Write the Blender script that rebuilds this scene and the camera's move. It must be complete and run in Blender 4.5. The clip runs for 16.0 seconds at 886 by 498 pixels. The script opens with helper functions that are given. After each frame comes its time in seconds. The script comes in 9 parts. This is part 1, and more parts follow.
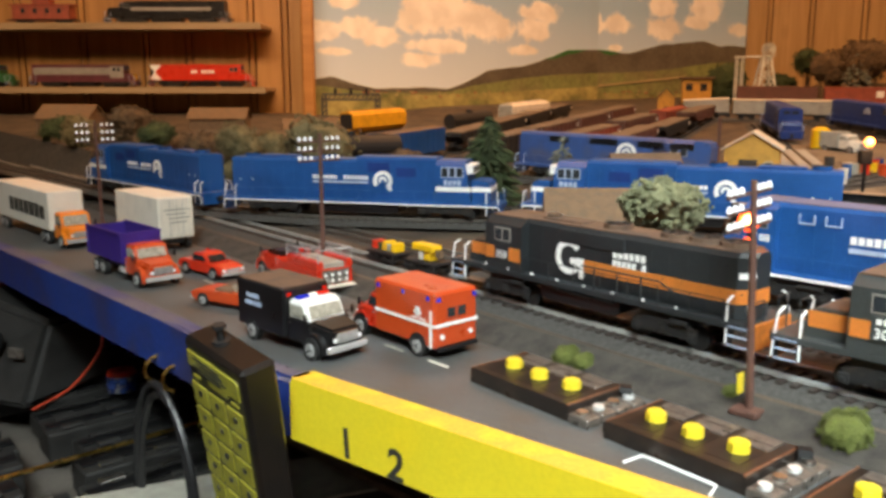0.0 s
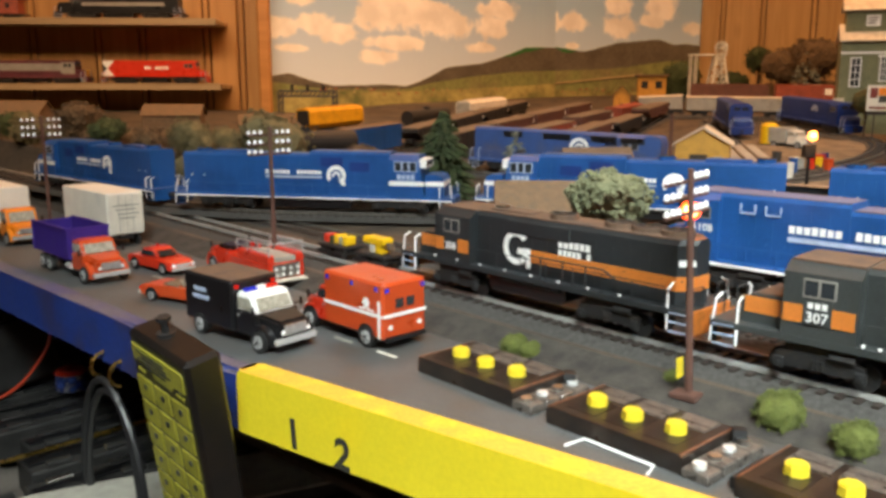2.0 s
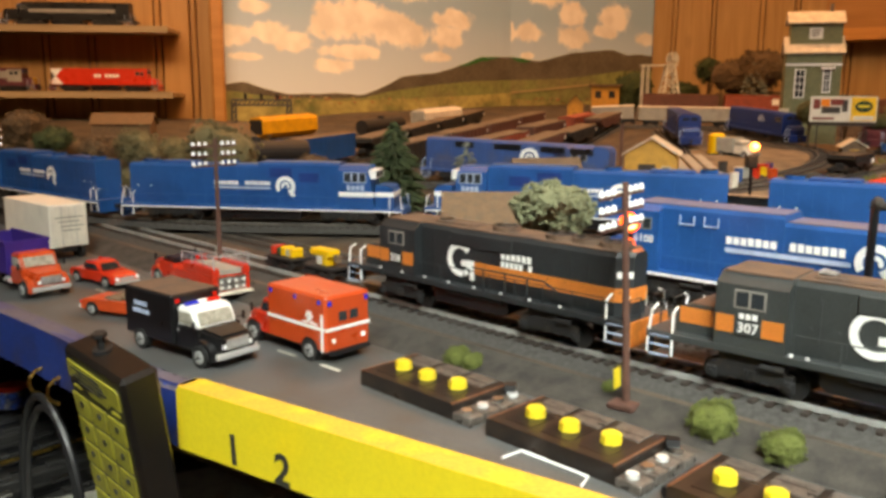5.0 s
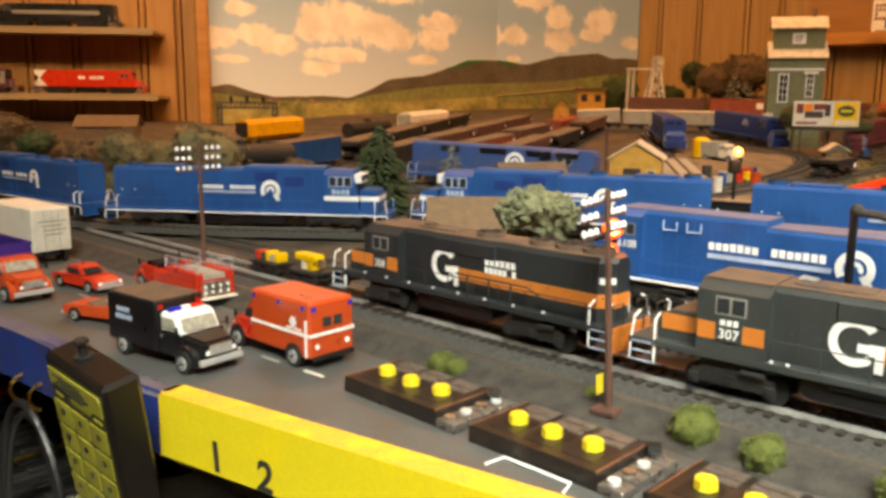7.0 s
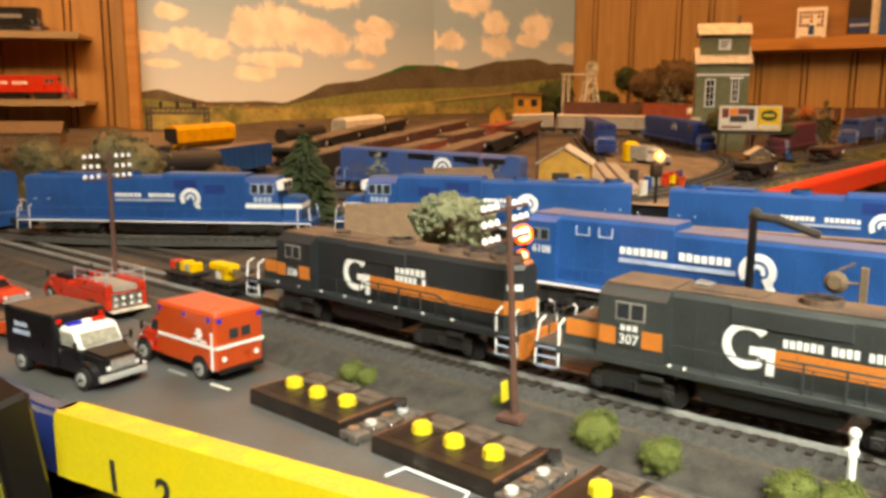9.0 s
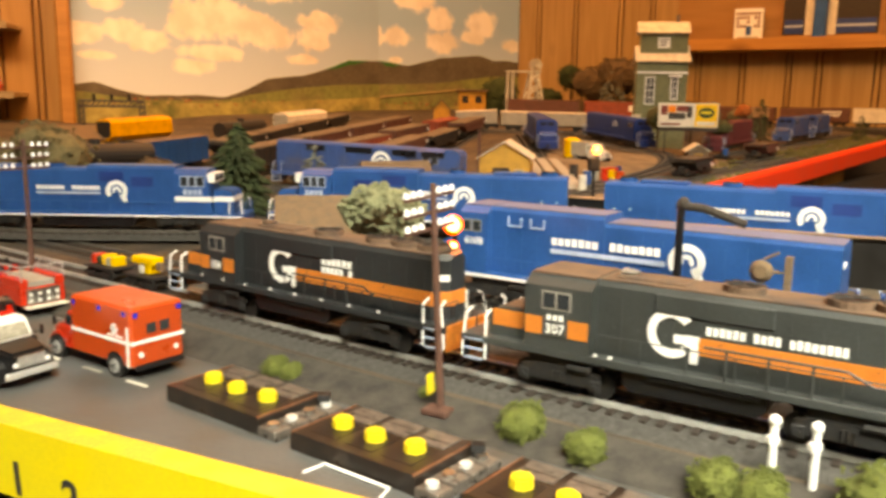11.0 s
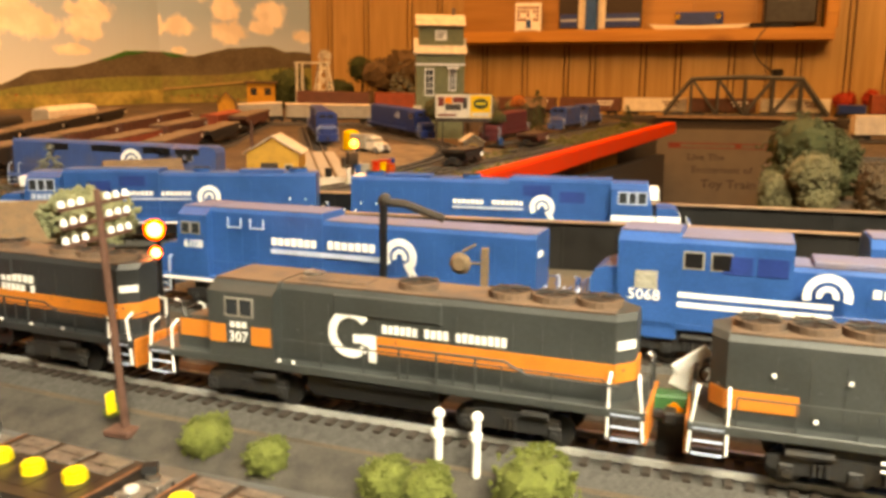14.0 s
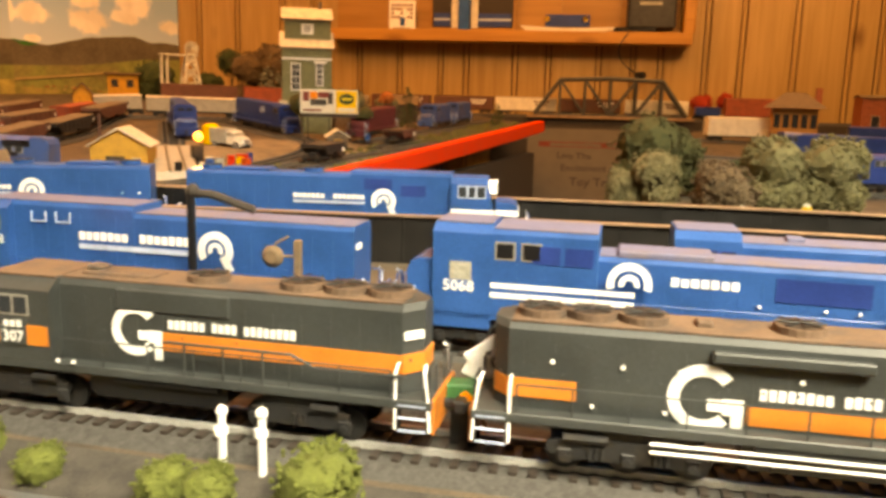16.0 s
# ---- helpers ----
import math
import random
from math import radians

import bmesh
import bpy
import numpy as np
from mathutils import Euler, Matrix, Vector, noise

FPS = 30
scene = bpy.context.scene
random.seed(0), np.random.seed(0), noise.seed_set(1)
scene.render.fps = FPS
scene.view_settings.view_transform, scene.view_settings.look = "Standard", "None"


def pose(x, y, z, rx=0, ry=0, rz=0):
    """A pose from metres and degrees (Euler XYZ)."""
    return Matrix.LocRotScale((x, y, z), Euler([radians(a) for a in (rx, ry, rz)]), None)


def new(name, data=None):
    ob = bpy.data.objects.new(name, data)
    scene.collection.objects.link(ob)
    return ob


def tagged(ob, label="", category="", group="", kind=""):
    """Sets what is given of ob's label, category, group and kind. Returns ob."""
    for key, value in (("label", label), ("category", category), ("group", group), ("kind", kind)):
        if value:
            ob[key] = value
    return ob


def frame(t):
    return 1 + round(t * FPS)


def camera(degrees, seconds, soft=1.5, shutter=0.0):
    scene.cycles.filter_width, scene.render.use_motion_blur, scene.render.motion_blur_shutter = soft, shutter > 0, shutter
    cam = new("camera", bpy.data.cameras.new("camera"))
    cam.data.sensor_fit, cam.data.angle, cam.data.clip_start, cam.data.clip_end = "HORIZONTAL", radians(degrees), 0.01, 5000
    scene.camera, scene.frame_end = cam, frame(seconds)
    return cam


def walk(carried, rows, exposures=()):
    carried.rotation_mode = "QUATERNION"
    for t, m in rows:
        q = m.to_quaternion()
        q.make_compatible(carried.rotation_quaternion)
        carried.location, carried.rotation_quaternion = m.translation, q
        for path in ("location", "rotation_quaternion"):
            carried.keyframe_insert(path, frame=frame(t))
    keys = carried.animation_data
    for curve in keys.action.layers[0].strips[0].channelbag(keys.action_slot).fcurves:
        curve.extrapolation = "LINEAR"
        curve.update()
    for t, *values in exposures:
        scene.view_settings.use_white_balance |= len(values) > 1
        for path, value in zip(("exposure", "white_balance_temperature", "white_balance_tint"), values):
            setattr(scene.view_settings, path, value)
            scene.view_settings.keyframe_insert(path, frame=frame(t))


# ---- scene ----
cam = camera(56.77, 16.0, soft=3.4, shutter=0.6)
# seconds, eye, yaw to the left, pitch up, roll
PATH = [
    (0.0, (0.0033, -0.0015, 0.1306), 1.02, -10.87, 0.01),
    (0.5, (0.0083, -0.0012, 0.1295), -0.05, -10.93, 0.06),
    (1.0, (0.0104, -0.0021, 0.1271), -1.12, -10.98, 0.15),
    (1.5, (0.0080, -0.0035, 0.1255), -1.47, -11.01, 0.16),
    (2.0, (0.0105, -0.0045, 0.1273), -1.66, -10.97, 0.09),
    (2.5, (0.0133, -0.0068, 0.1281), -2.32, -10.88, 0.15),
    (3.0, (0.0148, -0.0082, 0.1292), -2.69, -10.63, 0.15),
    (3.5, (0.0160, -0.0068, 0.1296), -3.19, -10.48, 0.18),
    (4.0, (0.0169, -0.0049, 0.1286), -3.66, -10.51, 0.26),
    (6.5, (0.0207, -0.0071, 0.1320), -5.31, -10.24, 0.36),
    (7.0, (0.0203, -0.0061, 0.1317), -5.42, -10.26, 0.47),
    (7.5, (0.0253, -0.0047, 0.1300), -5.90, -10.43, 0.53),
    (8.0, (0.0326, -0.0036, 0.1324), -7.74, -10.31, 0.50),
    (8.5, (0.0367, -0.0055, 0.1334), -8.80, -9.98, 0.41),
    (11.0, (0.0497, 0.0013, 0.1277), -12.89, -10.00, 0.87),
    (11.5, (0.0741, -0.0003, 0.1284), -16.79, -10.11, 0.80),
    (12.0, (0.0881, -0.0006, 0.1289), -22.00, -9.96, 0.99),
    (12.5, (0.0902, 0.0017, 0.1291), -23.45, -9.89, 1.01),
    (13.0, (0.0947, 0.0019, 0.1297), -24.44, -9.94, 0.64),
    (13.5, (0.0953, -0.0007, 0.1295), -24.61, -10.25, 0.71),
    (14.0, (0.1011, -0.0078, 0.1312), -25.77, -10.50, 0.46),
    (14.5, (0.1059, -0.0088, 0.1296), -27.46, -10.37, 0.84),
    (15.0, (0.1190, -0.0100, 0.1275), -29.84, -10.60, 0.90),
    (15.5, (0.1260, -0.0122, 0.1262), -32.27, -10.68, 1.55),
    (16.0, (0.1321, -0.0188, 0.1277), -33.78, -10.47, 1.49),
]
walk(cam, [(t, pose(*e, 0, 0, yaw) @ pose(0, 0, 0, 90 + pitch, 0, 0) @ pose(0, 0, 0, 0, 0, roll)) for t, e, yaw, pitch, roll in PATH],
     [(0.0, -0.60, 6900, 15), (4.0, -0.60, 7250, 15), (7.0, -0.53, 8200, 15), (8.5, -0.46, 8500, 15), (11.0, -0.28, 9400, 17), (12.5, -0.22, 11000, 19), (16.0, -0.16, 11400, 19)])

# ---- light ----
world = bpy.data.worlds.new("room_air")
scene.world = world
world.use_nodes = True
world.node_tree.nodes["Background"].inputs[0].default_value = (1.0, 0.78, 0.55, 1)
world.node_tree.nodes["Background"].inputs[1].default_value = 0.085


def lamp(name, x, y, z, sx, sy, watts, colour, rx=0, rz=0, spread=180):
    """An area lamp under a ceiling fixture, or an added fill lamp."""
    data = bpy.data.lights.new(name, "AREA")
    data.spread = radians(spread)
    data.shape, data.size, data.size_y, data.energy, data.color = "RECTANGLE", sx, sy, watts, colour
    ob = new(name, data)
    ob.matrix_world = pose(x, y, z, rx, 0, rz)
    return ob


CEILING, FLOOR = 1.35, -1.0
FIXTURES = [(0.35, 1.45, 1.2, 0.25, 29.0, (1.0, 0.45, 0.15)), (2.1, 0.8, 0.6, 0.25, 16.0, (1.0, 0.58, 0.25))]
for fx, fy, fl, fw, watts, tint in FIXTURES:
    lamp("ceiling_lamp", fx, fy, CEILING - 0.06, fl, fw, watts, tint)
# a louvred fill lamp, added out of view, turned to the front of the table
NEAR_FILL = pose(0.37, -0.80, 1.20, 36, 0, -9)
lamp("work_lamp", 0.37, -0.80, 1.20, 1.3, 0.3, 26.0, (0.84, 1.0, 1.01), 36, -9, 68)
# added louvred fills, unseen, turned to display shelves, backdrop and east wall ledge
WALL_FILL = pose(-0.45, 0.20, 1.20, 60, 0, 0)
lamp("wall_washer", -0.45, 0.20, 1.20, 1.3, 0.3, 8.8, (1.0, 0.72, 0.45), 60, 0, 75)
EAST = pose(0.80, 0.30, 1.20, 64, 0, -34)
lamp("wall_washer", 0.80, 0.30, 1.20, 1.3, 0.3, 4.5, (1.0, 0.64, 0.32), 64, -34, 70)


# ---- materials ----
def material(name, base, rough=0.5, metal=0.0, var=0.2, scale=60.0, fine=900.0, bump=0.15, second=None, amount=0.5, spec=0.5, coat=0.0):
    """A surface with broad stains and fine grain; second: a colour that shows through in patches."""
    m = bpy.data.materials.new(name)
    m.use_nodes = True
    nt = m.node_tree
    out = nt.nodes["Principled BSDF"]
    out.inputs["Roughness"].default_value, out.inputs["Metallic"].default_value = rough, metal
    out.inputs["Specular IOR Level"].default_value = spec
    out.inputs["Coat Weight"].default_value = coat
    tc = nt.nodes.new("ShaderNodeTexCoord")
    broad, grain = nt.nodes.new("ShaderNodeTexNoise"), nt.nodes.new("ShaderNodeTexNoise")
    broad.inputs["Scale"].default_value, grain.inputs["Scale"].default_value = scale, fine
    broad.inputs["Detail"].default_value, grain.inputs["Detail"].default_value = 5, 3
    info = nt.nodes.new("ShaderNodeObjectInfo")
    for n in (broad, grain):
        nt.links.new(tc.outputs["Object"], n.inputs["Vector"])
    ramp = nt.nodes.new("ShaderNodeValToRGB")
    b = Vector(base)
    dark = second or tuple(b * (1 - var))
    light = tuple(min(1, c * (1 + var * 0.6)) for c in b)
    ramp.color_ramp.elements[0].position, ramp.color_ramp.elements[1].position = 0.5 - 0.22 * amount * 2 + 0.02, 0.72
    ramp.color_ramp.elements[0].color, ramp.color_ramp.elements[1].color = (*dark, 1), (*light, 1)
    mid = ramp.color_ramp.elements.new(0.52)
    mid.color = (*b, 1)
    nt.links.new(broad.outputs["Fac"], ramp.inputs["Fac"])
    mix = nt.nodes.new("ShaderNodeMix")
    mix.data_type, mix.blend_type = "RGBA", "MULTIPLY"
    mix.inputs["Factor"].default_value = min(1.0, var * 1.6)
    nt.links.new(ramp.outputs["Color"], mix.inputs["A"])
    gr = nt.nodes.new("ShaderNodeMapRange")
    gr.inputs["From Min"].default_value, gr.inputs["From Max"].default_value = 0.3, 0.7
    gr.inputs["To Min"].default_value, gr.inputs["To Max"].default_value = 0.55, 1.15
    nt.links.new(grain.outputs["Fac"], gr.inputs["Value"])
    nt.links.new(gr.outputs["Result"], mix.inputs["B"])
    nt.links.new(mix.outputs["Result"], out.inputs["Base Color"])
    rr = nt.nodes.new("ShaderNodeMapRange")
    rr.inputs["To Min"].default_value, rr.inputs["To Max"].default_value = max(0.02, rough - 0.12), min(1, rough + 0.14)
    nt.links.new(broad.outputs["Fac"], rr.inputs["Value"])
    nt.links.new(rr.outputs["Result"], out.inputs["Roughness"])
    if bump:
        bp = nt.nodes.new("ShaderNodeBump")
        bp.inputs["Strength"].default_value, bp.inputs["Distance"].default_value = bump, 0.0006
        nt.links.new(grain.outputs["Fac"], bp.inputs["Height"])
        nt.links.new(bp.outputs["Normal"], out.inputs["Normal"])
    return m


def wood(name, base, dark, grain_axis="Z", scale=14.0, rough=0.45, spread=0.5):
    """Stained boards: long streaks along one axis, each board with its own tone."""
    m = material(name, base, rough, bump=0.0)
    nt = m.node_tree
    out = nt.nodes["Principled BSDF"]
    tc, mp, info = nt.nodes.new("ShaderNodeTexCoord"), nt.nodes.new("ShaderNodeMapping"), nt.nodes.new("ShaderNodeObjectInfo")
    s = {"X": (0.06, 1, 1), "Y": (1, 0.06, 1), "Z": (1, 1, 0.06)}[grain_axis]
    mp.inputs["Scale"].default_value = s
    add = nt.nodes.new("ShaderNodeVectorMath")
    add.operation = "ADD"
    sc = nt.nodes.new("ShaderNodeVectorMath")
    sc.operation = "SCALE"
    sc.inputs[0].default_value, = ((3.0, 5.0, 7.0),)
    nt.links.new(info.outputs["Random"], sc.inputs["Scale"])
    nt.links.new(tc.outputs["Object"], mp.inputs["Vector"])
    nt.links.new(mp.outputs["Vector"], add.inputs[0])
    nt.links.new(sc.outputs["Vector"], add.inputs[1])
    n = nt.nodes.new("ShaderNodeTexNoise")
    n.inputs["Scale"].default_value, n.inputs["Detail"].default_value, n.inputs["Distortion"].default_value = scale * 4, 6, 0.6
    nt.links.new(add.outputs["Vector"], n.inputs["Vector"])
    ramp = nt.nodes.new("ShaderNodeValToRGB")
    ramp.color_ramp.elements[0].position, ramp.color_ramp.elements[1].position = 0.32, 0.68
    ramp.color_ramp.elements[0].color, ramp.color_ramp.elements[1].color = (*dark, 1), (*base, 1)
    nt.links.new(n.outputs["Fac"], ramp.inputs["Fac"])
    hsv = nt.nodes.new("ShaderNodeHueSaturation")
    mr = nt.nodes.new("ShaderNodeMapRange")
    mr.inputs["To Min"].default_value, mr.inputs["To Max"].default_value = 1 - spread * 0.5, 1 + spread * 0.35
    nt.links.new(info.outputs["Random"], mr.inputs["Value"])
    nt.links.new(mr.outputs["Result"], hsv.inputs["Value"])
    nt.links.new(ramp.outputs["Color"], hsv.inputs["Color"])
    # knots: dark rings scattered along the boards
    kmap, knot, rings = nt.nodes.new("ShaderNodeMapping"), nt.nodes.new("ShaderNodeTexVoronoi"), nt.nodes.new("ShaderNodeValToRGB")
    kmap.inputs["Scale"].default_value = tuple(0.55 if c < 1 else 1.0 for c in s)
    knot.inputs["Scale"].default_value = 5.2
    nt.links.new(tc.outputs["Object"], kmap.inputs["Vector"])
    nt.links.new(kmap.outputs["Vector"], knot.inputs["Vector"])
    rings.color_ramp.elements[0].position, rings.color_ramp.elements[1].position = 0.03, 0.13
    rings.color_ramp.elements[0].color, rings.color_ramp.elements[1].color = (0.45, 0.36, 0.28, 1), (1, 1, 1, 1)
    nt.links.new(knot.outputs["Distance"], rings.inputs["Fac"])
    tint = nt.nodes.new("ShaderNodeMix")
    tint.data_type, tint.blend_type = "RGBA", "MULTIPLY"
    tint.inputs["Factor"].default_value = 1.0
    nt.links.new(hsv.outputs["Color"], tint.inputs["A"])
    nt.links.new(rings.outputs["Color"], tint.inputs["B"])
    nt.links.new(tint.outputs["Result"], out.inputs["Base Color"])
    return m


def glow(name, colour, strength):
    m = bpy.data.materials.new(name)
    m.use_nodes = True
    out = m.node_tree.nodes["Principled BSDF"]
    out.inputs["Base Color"].default_value = (*colour, 1)
    out.inputs["Emission Color"].default_value, out.inputs["Emission Strength"].default_value = (*colour, 1), strength
    return m


M = {
    "blue": material("blue_loco_paint", (0.010, 0.080, 0.275), 0.38, var=0.22, scale=45, bump=0.05),
    "blue_dark": material("deep_blue_loco_paint", (0.009, 0.036, 0.19), 0.42, var=0.25, scale=45, bump=0.05),
    "dusty_blue": material("dusty_blue_roof_paint", (0.125, 0.125, 0.21), 0.7, var=0.3, scale=50, second=(0.19, 0.14, 0.13), amount=0.6),
    "maroon": material("dusty_dark_maroon_loco_paint", (0.060, 0.026, 0.022), 0.55, var=0.3, scale=50, bump=0.05, second=(0.085, 0.050, 0.040)),
    "windmill_grey": material("pale_grey_galvanised_paint", (0.74, 0.76, 0.72), 0.6, var=0.3, scale=60, bump=0.1),
    "charcoal": material("charcoal_loco_paint", (0.040, 0.046, 0.046), 0.5, var=0.25, scale=40, bump=0.08),
    # charcoal again, darkened for the weaker light on the left locomotive
    "black_grey": material("dimmed_charcoal_loco_paint", (0.021, 0.025, 0.028), 0.5, var=0.25, scale=40, bump=0.08),
    # brown top panels, lighter than the body paint below
    "roof_dust": material("brown_loco_roof", (0.135, 0.082, 0.054), 0.8, var=0.35, scale=70, second=(0.055, 0.045, 0.042), amount=0.55),
    "orange": material("orange_stripe_paint", (0.62, 0.19, 0.035), 0.45, var=0.15, scale=60, bump=0.05),
    "pilot_orange": material("weathered_orange_pilot_paint", (0.55, 0.17, 0.03), 0.5, var=0.35, scale=150, bump=0.1),
    "white": material("white_lettering_paint", (0.85, 0.85, 0.83), 0.5, var=0.08, scale=80, bump=0.03),
    "dim_white": material("worn_white_lettering_paint", (0.42, 0.50, 0.66), 0.5, var=0.2, scale=200, bump=0.03),
    "black": material("black_plastic", (0.009, 0.009, 0.010), 0.3, var=0.3, scale=60, bump=0.08),
    "iron": material("dark_running_gear", (0.014, 0.014, 0.015), 0.55, var=0.45, scale=220, second=(0.032, 0.024, 0.018), bump=0.25),
    "steel": material("nickel_silver_rail", (0.52, 0.52, 0.49), 0.35, 0.35, var=0.25, scale=80, bump=0.03),
    "rail_dull": material("dull_brown_grey_rail", (0.17, 0.155, 0.135), 0.45, 0.3, var=0.3, scale=80, bump=0.03),
    "far_blue": material("dusty_faded_blue_loco_paint", (0.030, 0.075, 0.235), 0.55, var=0.3, scale=50, bump=0.05, second=(0.075, 0.085, 0.16)),
    "hutch": wood("brown_stained_hutch_back", (0.40, 0.20, 0.065), (0.30, 0.14, 0.04), "X", 9, 0.45, 0.1),
    "railside": material("weathered_rail_side", (0.16, 0.13, 0.10), 0.6, 0.4, var=0.3, scale=80),
    "tie": material("dark_brown_plastic_tie", (0.045, 0.032, 0.025), 0.65, var=0.35, scale=150),
    "ballast": material("grey_ballast", (0.066, 0.062, 0.057), 0.95, var=0.55, scale=420, fine=1600, bump=0.9, second=(0.044, 0.040, 0.036)),
    "bank": material("dark_brown_trackside_bank", (0.058, 0.050, 0.042), 0.95, var=0.45, scale=120, fine=1400, bump=0.8, second=(0.03, 0.026, 0.023)),
    "asphalt": material("painted_grey_road", (0.092, 0.095, 0.095), 0.58, var=0.45, scale=30, fine=1100, bump=0.4, second=(0.078, 0.058, 0.040), amount=0.75),
    "earth": material("brown_layout_earth", (0.098, 0.070, 0.046), 0.95, var=0.5, scale=26, fine=900, bump=0.8, second=(0.046, 0.034, 0.024)),
    "sand": material("pale_sandy_yard_ground", (0.20, 0.15, 0.095), 0.95, var=0.45, scale=40, fine=1000, bump=0.6, second=(0.11, 0.08, 0.055)),
    "grass": material("dry_green_scatter", (0.12, 0.12, 0.035), 1.0, var=0.5, scale=160, fine=1500, bump=1.0, second=(0.10, 0.075, 0.04)),
    "fascia_blue": material("blue_fascia_paint", (0.012, 0.036, 0.20), 0.5, var=0.3, scale=30, fine=300, bump=0.15, second=(0.03, 0.03, 0.09)),
    "edge_dust": material("dusty_mauve_fascia_top", (0.11, 0.095, 0.125), 0.75, var=0.3, scale=30, fine=400, second=(0.05, 0.05, 0.16)),
    "tape": material("yellow_masking_tape", (0.74, 0.58, 0.025), 0.5, var=0.1, scale=35, fine=500, bump=0.1, second=(0.78, 0.58, 0.02)),
    "tape_dust": material("dusty_orange_tape_edge", (0.70, 0.40, 0.05), 0.6, var=0.25, scale=60, fine=500, bump=0.1, second=(0.74, 0.55, 0.03), amount=0.55),
    "ink": material("black_marker_ink", (0.03, 0.028, 0.02), 0.7, var=0.3, scale=200),
    "red": material("red_vehicle_paint", (0.62, 0.035, 0.013), 0.3, var=0.1, scale=90, bump=0.03, coat=0.3),
    "red_orange": material("orange_red_vehicle_paint", (0.55, 0.065, 0.014), 0.3, var=0.1, scale=90, bump=0.03, coat=0.3),
    "truck_orange": material("orange_cab_paint", (0.85, 0.24, 0.015), 0.32, var=0.1, scale=90, bump=0.03, coat=0.2),
    "violet": material("violet_blue_dump_body_plastic", (0.040, 0.016, 0.20), 0.5, var=0.2, scale=90, bump=0.05),
    "cream": material("off_white_trailer_plastic", (0.80, 0.75, 0.65), 0.5, var=0.1, scale=50, bump=0.05),
    "chrome": material("bright_chrome", (0.78, 0.78, 0.77), 0.2, 0.55, var=0.05, scale=100, bump=0.0),
    "bright_tin": material("bright_tinned_metal", (0.72, 0.74, 0.74), 0.45, 0.35, var=0.3, scale=250, bump=0.1),
    "silver": material("dull_silver_metal", (0.5, 0.49, 0.46), 0.38, 1.0, var=0.35, scale=250, bump=0.1),
    "rubber": material("black_rubber_tyre", (0.014, 0.014, 0.014), 0.75, var=0.3, scale=200),
    "glass": material("dark_window_glazing", (0.03, 0.035, 0.04), 0.08, var=0.1, scale=100, bump=0.0, spec=0.8),
    "cab_glass": material("clear_plastic_glazing", (0.38, 0.36, 0.30), 0.12, var=0.35, scale=300, bump=0.0, spec=0.7),
    "lens_blue": material("blue_beacon_lens", (0.02, 0.03, 0.5), 0.15, var=0.1, scale=100, bump=0.0),
    "lens_red": material("red_beacon_lens", (0.6, 0.02, 0.01), 0.15, var=0.1, scale=100, bump=0.0),
    "knob": material("yellow_plastic_knob", (0.74, 0.56, 0.035), 0.35, var=0.08, scale=100, bump=0.02),
    "panel": material("brown_black_switch_housing", (0.018, 0.013, 0.011), 0.3, var=0.4, scale=70, bump=0.1, second=(0.052, 0.034, 0.024), amount=0.55),
    "plate": material("brushed_grey_label_plate", (0.19, 0.165, 0.145), 0.3, 0.4, var=0.5, scale=260, bump=0.08),
    "copper": material("copper_brown_edge", (0.35, 0.17, 0.10), 0.35, 0.6, var=0.3, scale=200, bump=0.05),
    "brass": material("brass_hook", (0.75, 0.48, 0.12), 0.25, 1.0, var=0.15, scale=100, bump=0.0),
    "keypad": material("olive_yellow_keypad_sheet", (0.33, 0.30, 0.035), 0.5, var=0.25, scale=120, bump=0.05),
    "handset": material("worn_black_handset_case", (0.010, 0.008, 0.007), 0.33, var=0.4, scale=30, bump=0.12, second=(0.022, 0.014, 0.010)),
    "pole": material("reddish_brown_pole", (0.12, 0.055, 0.04), 0.6, var=0.3, scale=200),
    "insulator": material("white_glass_insulator", (0.9, 0.92, 0.95), 0.15, var=0.03, scale=200, bump=0.0),
    "foam_green": material("yellow_green_foam_foliage", (0.115, 0.135, 0.028), 0.95, var=0.5, scale=260, fine=1800, bump=1.0, second=(0.11, 0.13, 0.025)),
    "lichen": material("pale_green_lichen_foliage", (0.23, 0.24, 0.135), 0.95, var=0.35, scale=200, fine=1500, bump=1.0, second=(0.15, 0.165, 0.09)),
    "olive": material("grey_olive_lichen_foliage", (0.165, 0.138, 0.066), 0.95, var=0.45, scale=200, fine=1500, bump=1.0, second=(0.12, 0.105, 0.05)),
    "sage": material("sage_lichen_foliage", (0.150, 0.135, 0.062), 0.95, var=0.4, scale=200, fine=1500, bump=1.0, second=(0.095, 0.092, 0.045)),
    "deep_green": material("dark_green_foliage", (0.05, 0.075, 0.028), 0.95, var=0.5, scale=200, fine=1500, bump=1.0, second=(0.025, 0.035, 0.015)),
    "mid_green": material("mid_green_foliage", (0.062, 0.060, 0.019), 0.95, var=0.5, scale=200, fine=1500, bump=1.0, second=(0.040, 0.052, 0.015)),
    "frost": material("frosted_pine_foliage", (0.21, 0.23, 0.19), 0.95, var=0.5, scale=200, fine=1500, bump=1.0, second=(0.06, 0.075, 0.05)),
    "rust_leaf": material("orange_autumn_foliage", (0.42, 0.12, 0.025), 0.95, var=0.4, scale=200, fine=1500, bump=1.0, second=(0.25, 0.06, 0.02)),
    "brown_leaf": material("brown_brush_foliage", (0.13, 0.085, 0.045), 0.95, var=0.5, scale=200, fine=1500, bump=1.0, second=(0.06, 0.04, 0.025)),
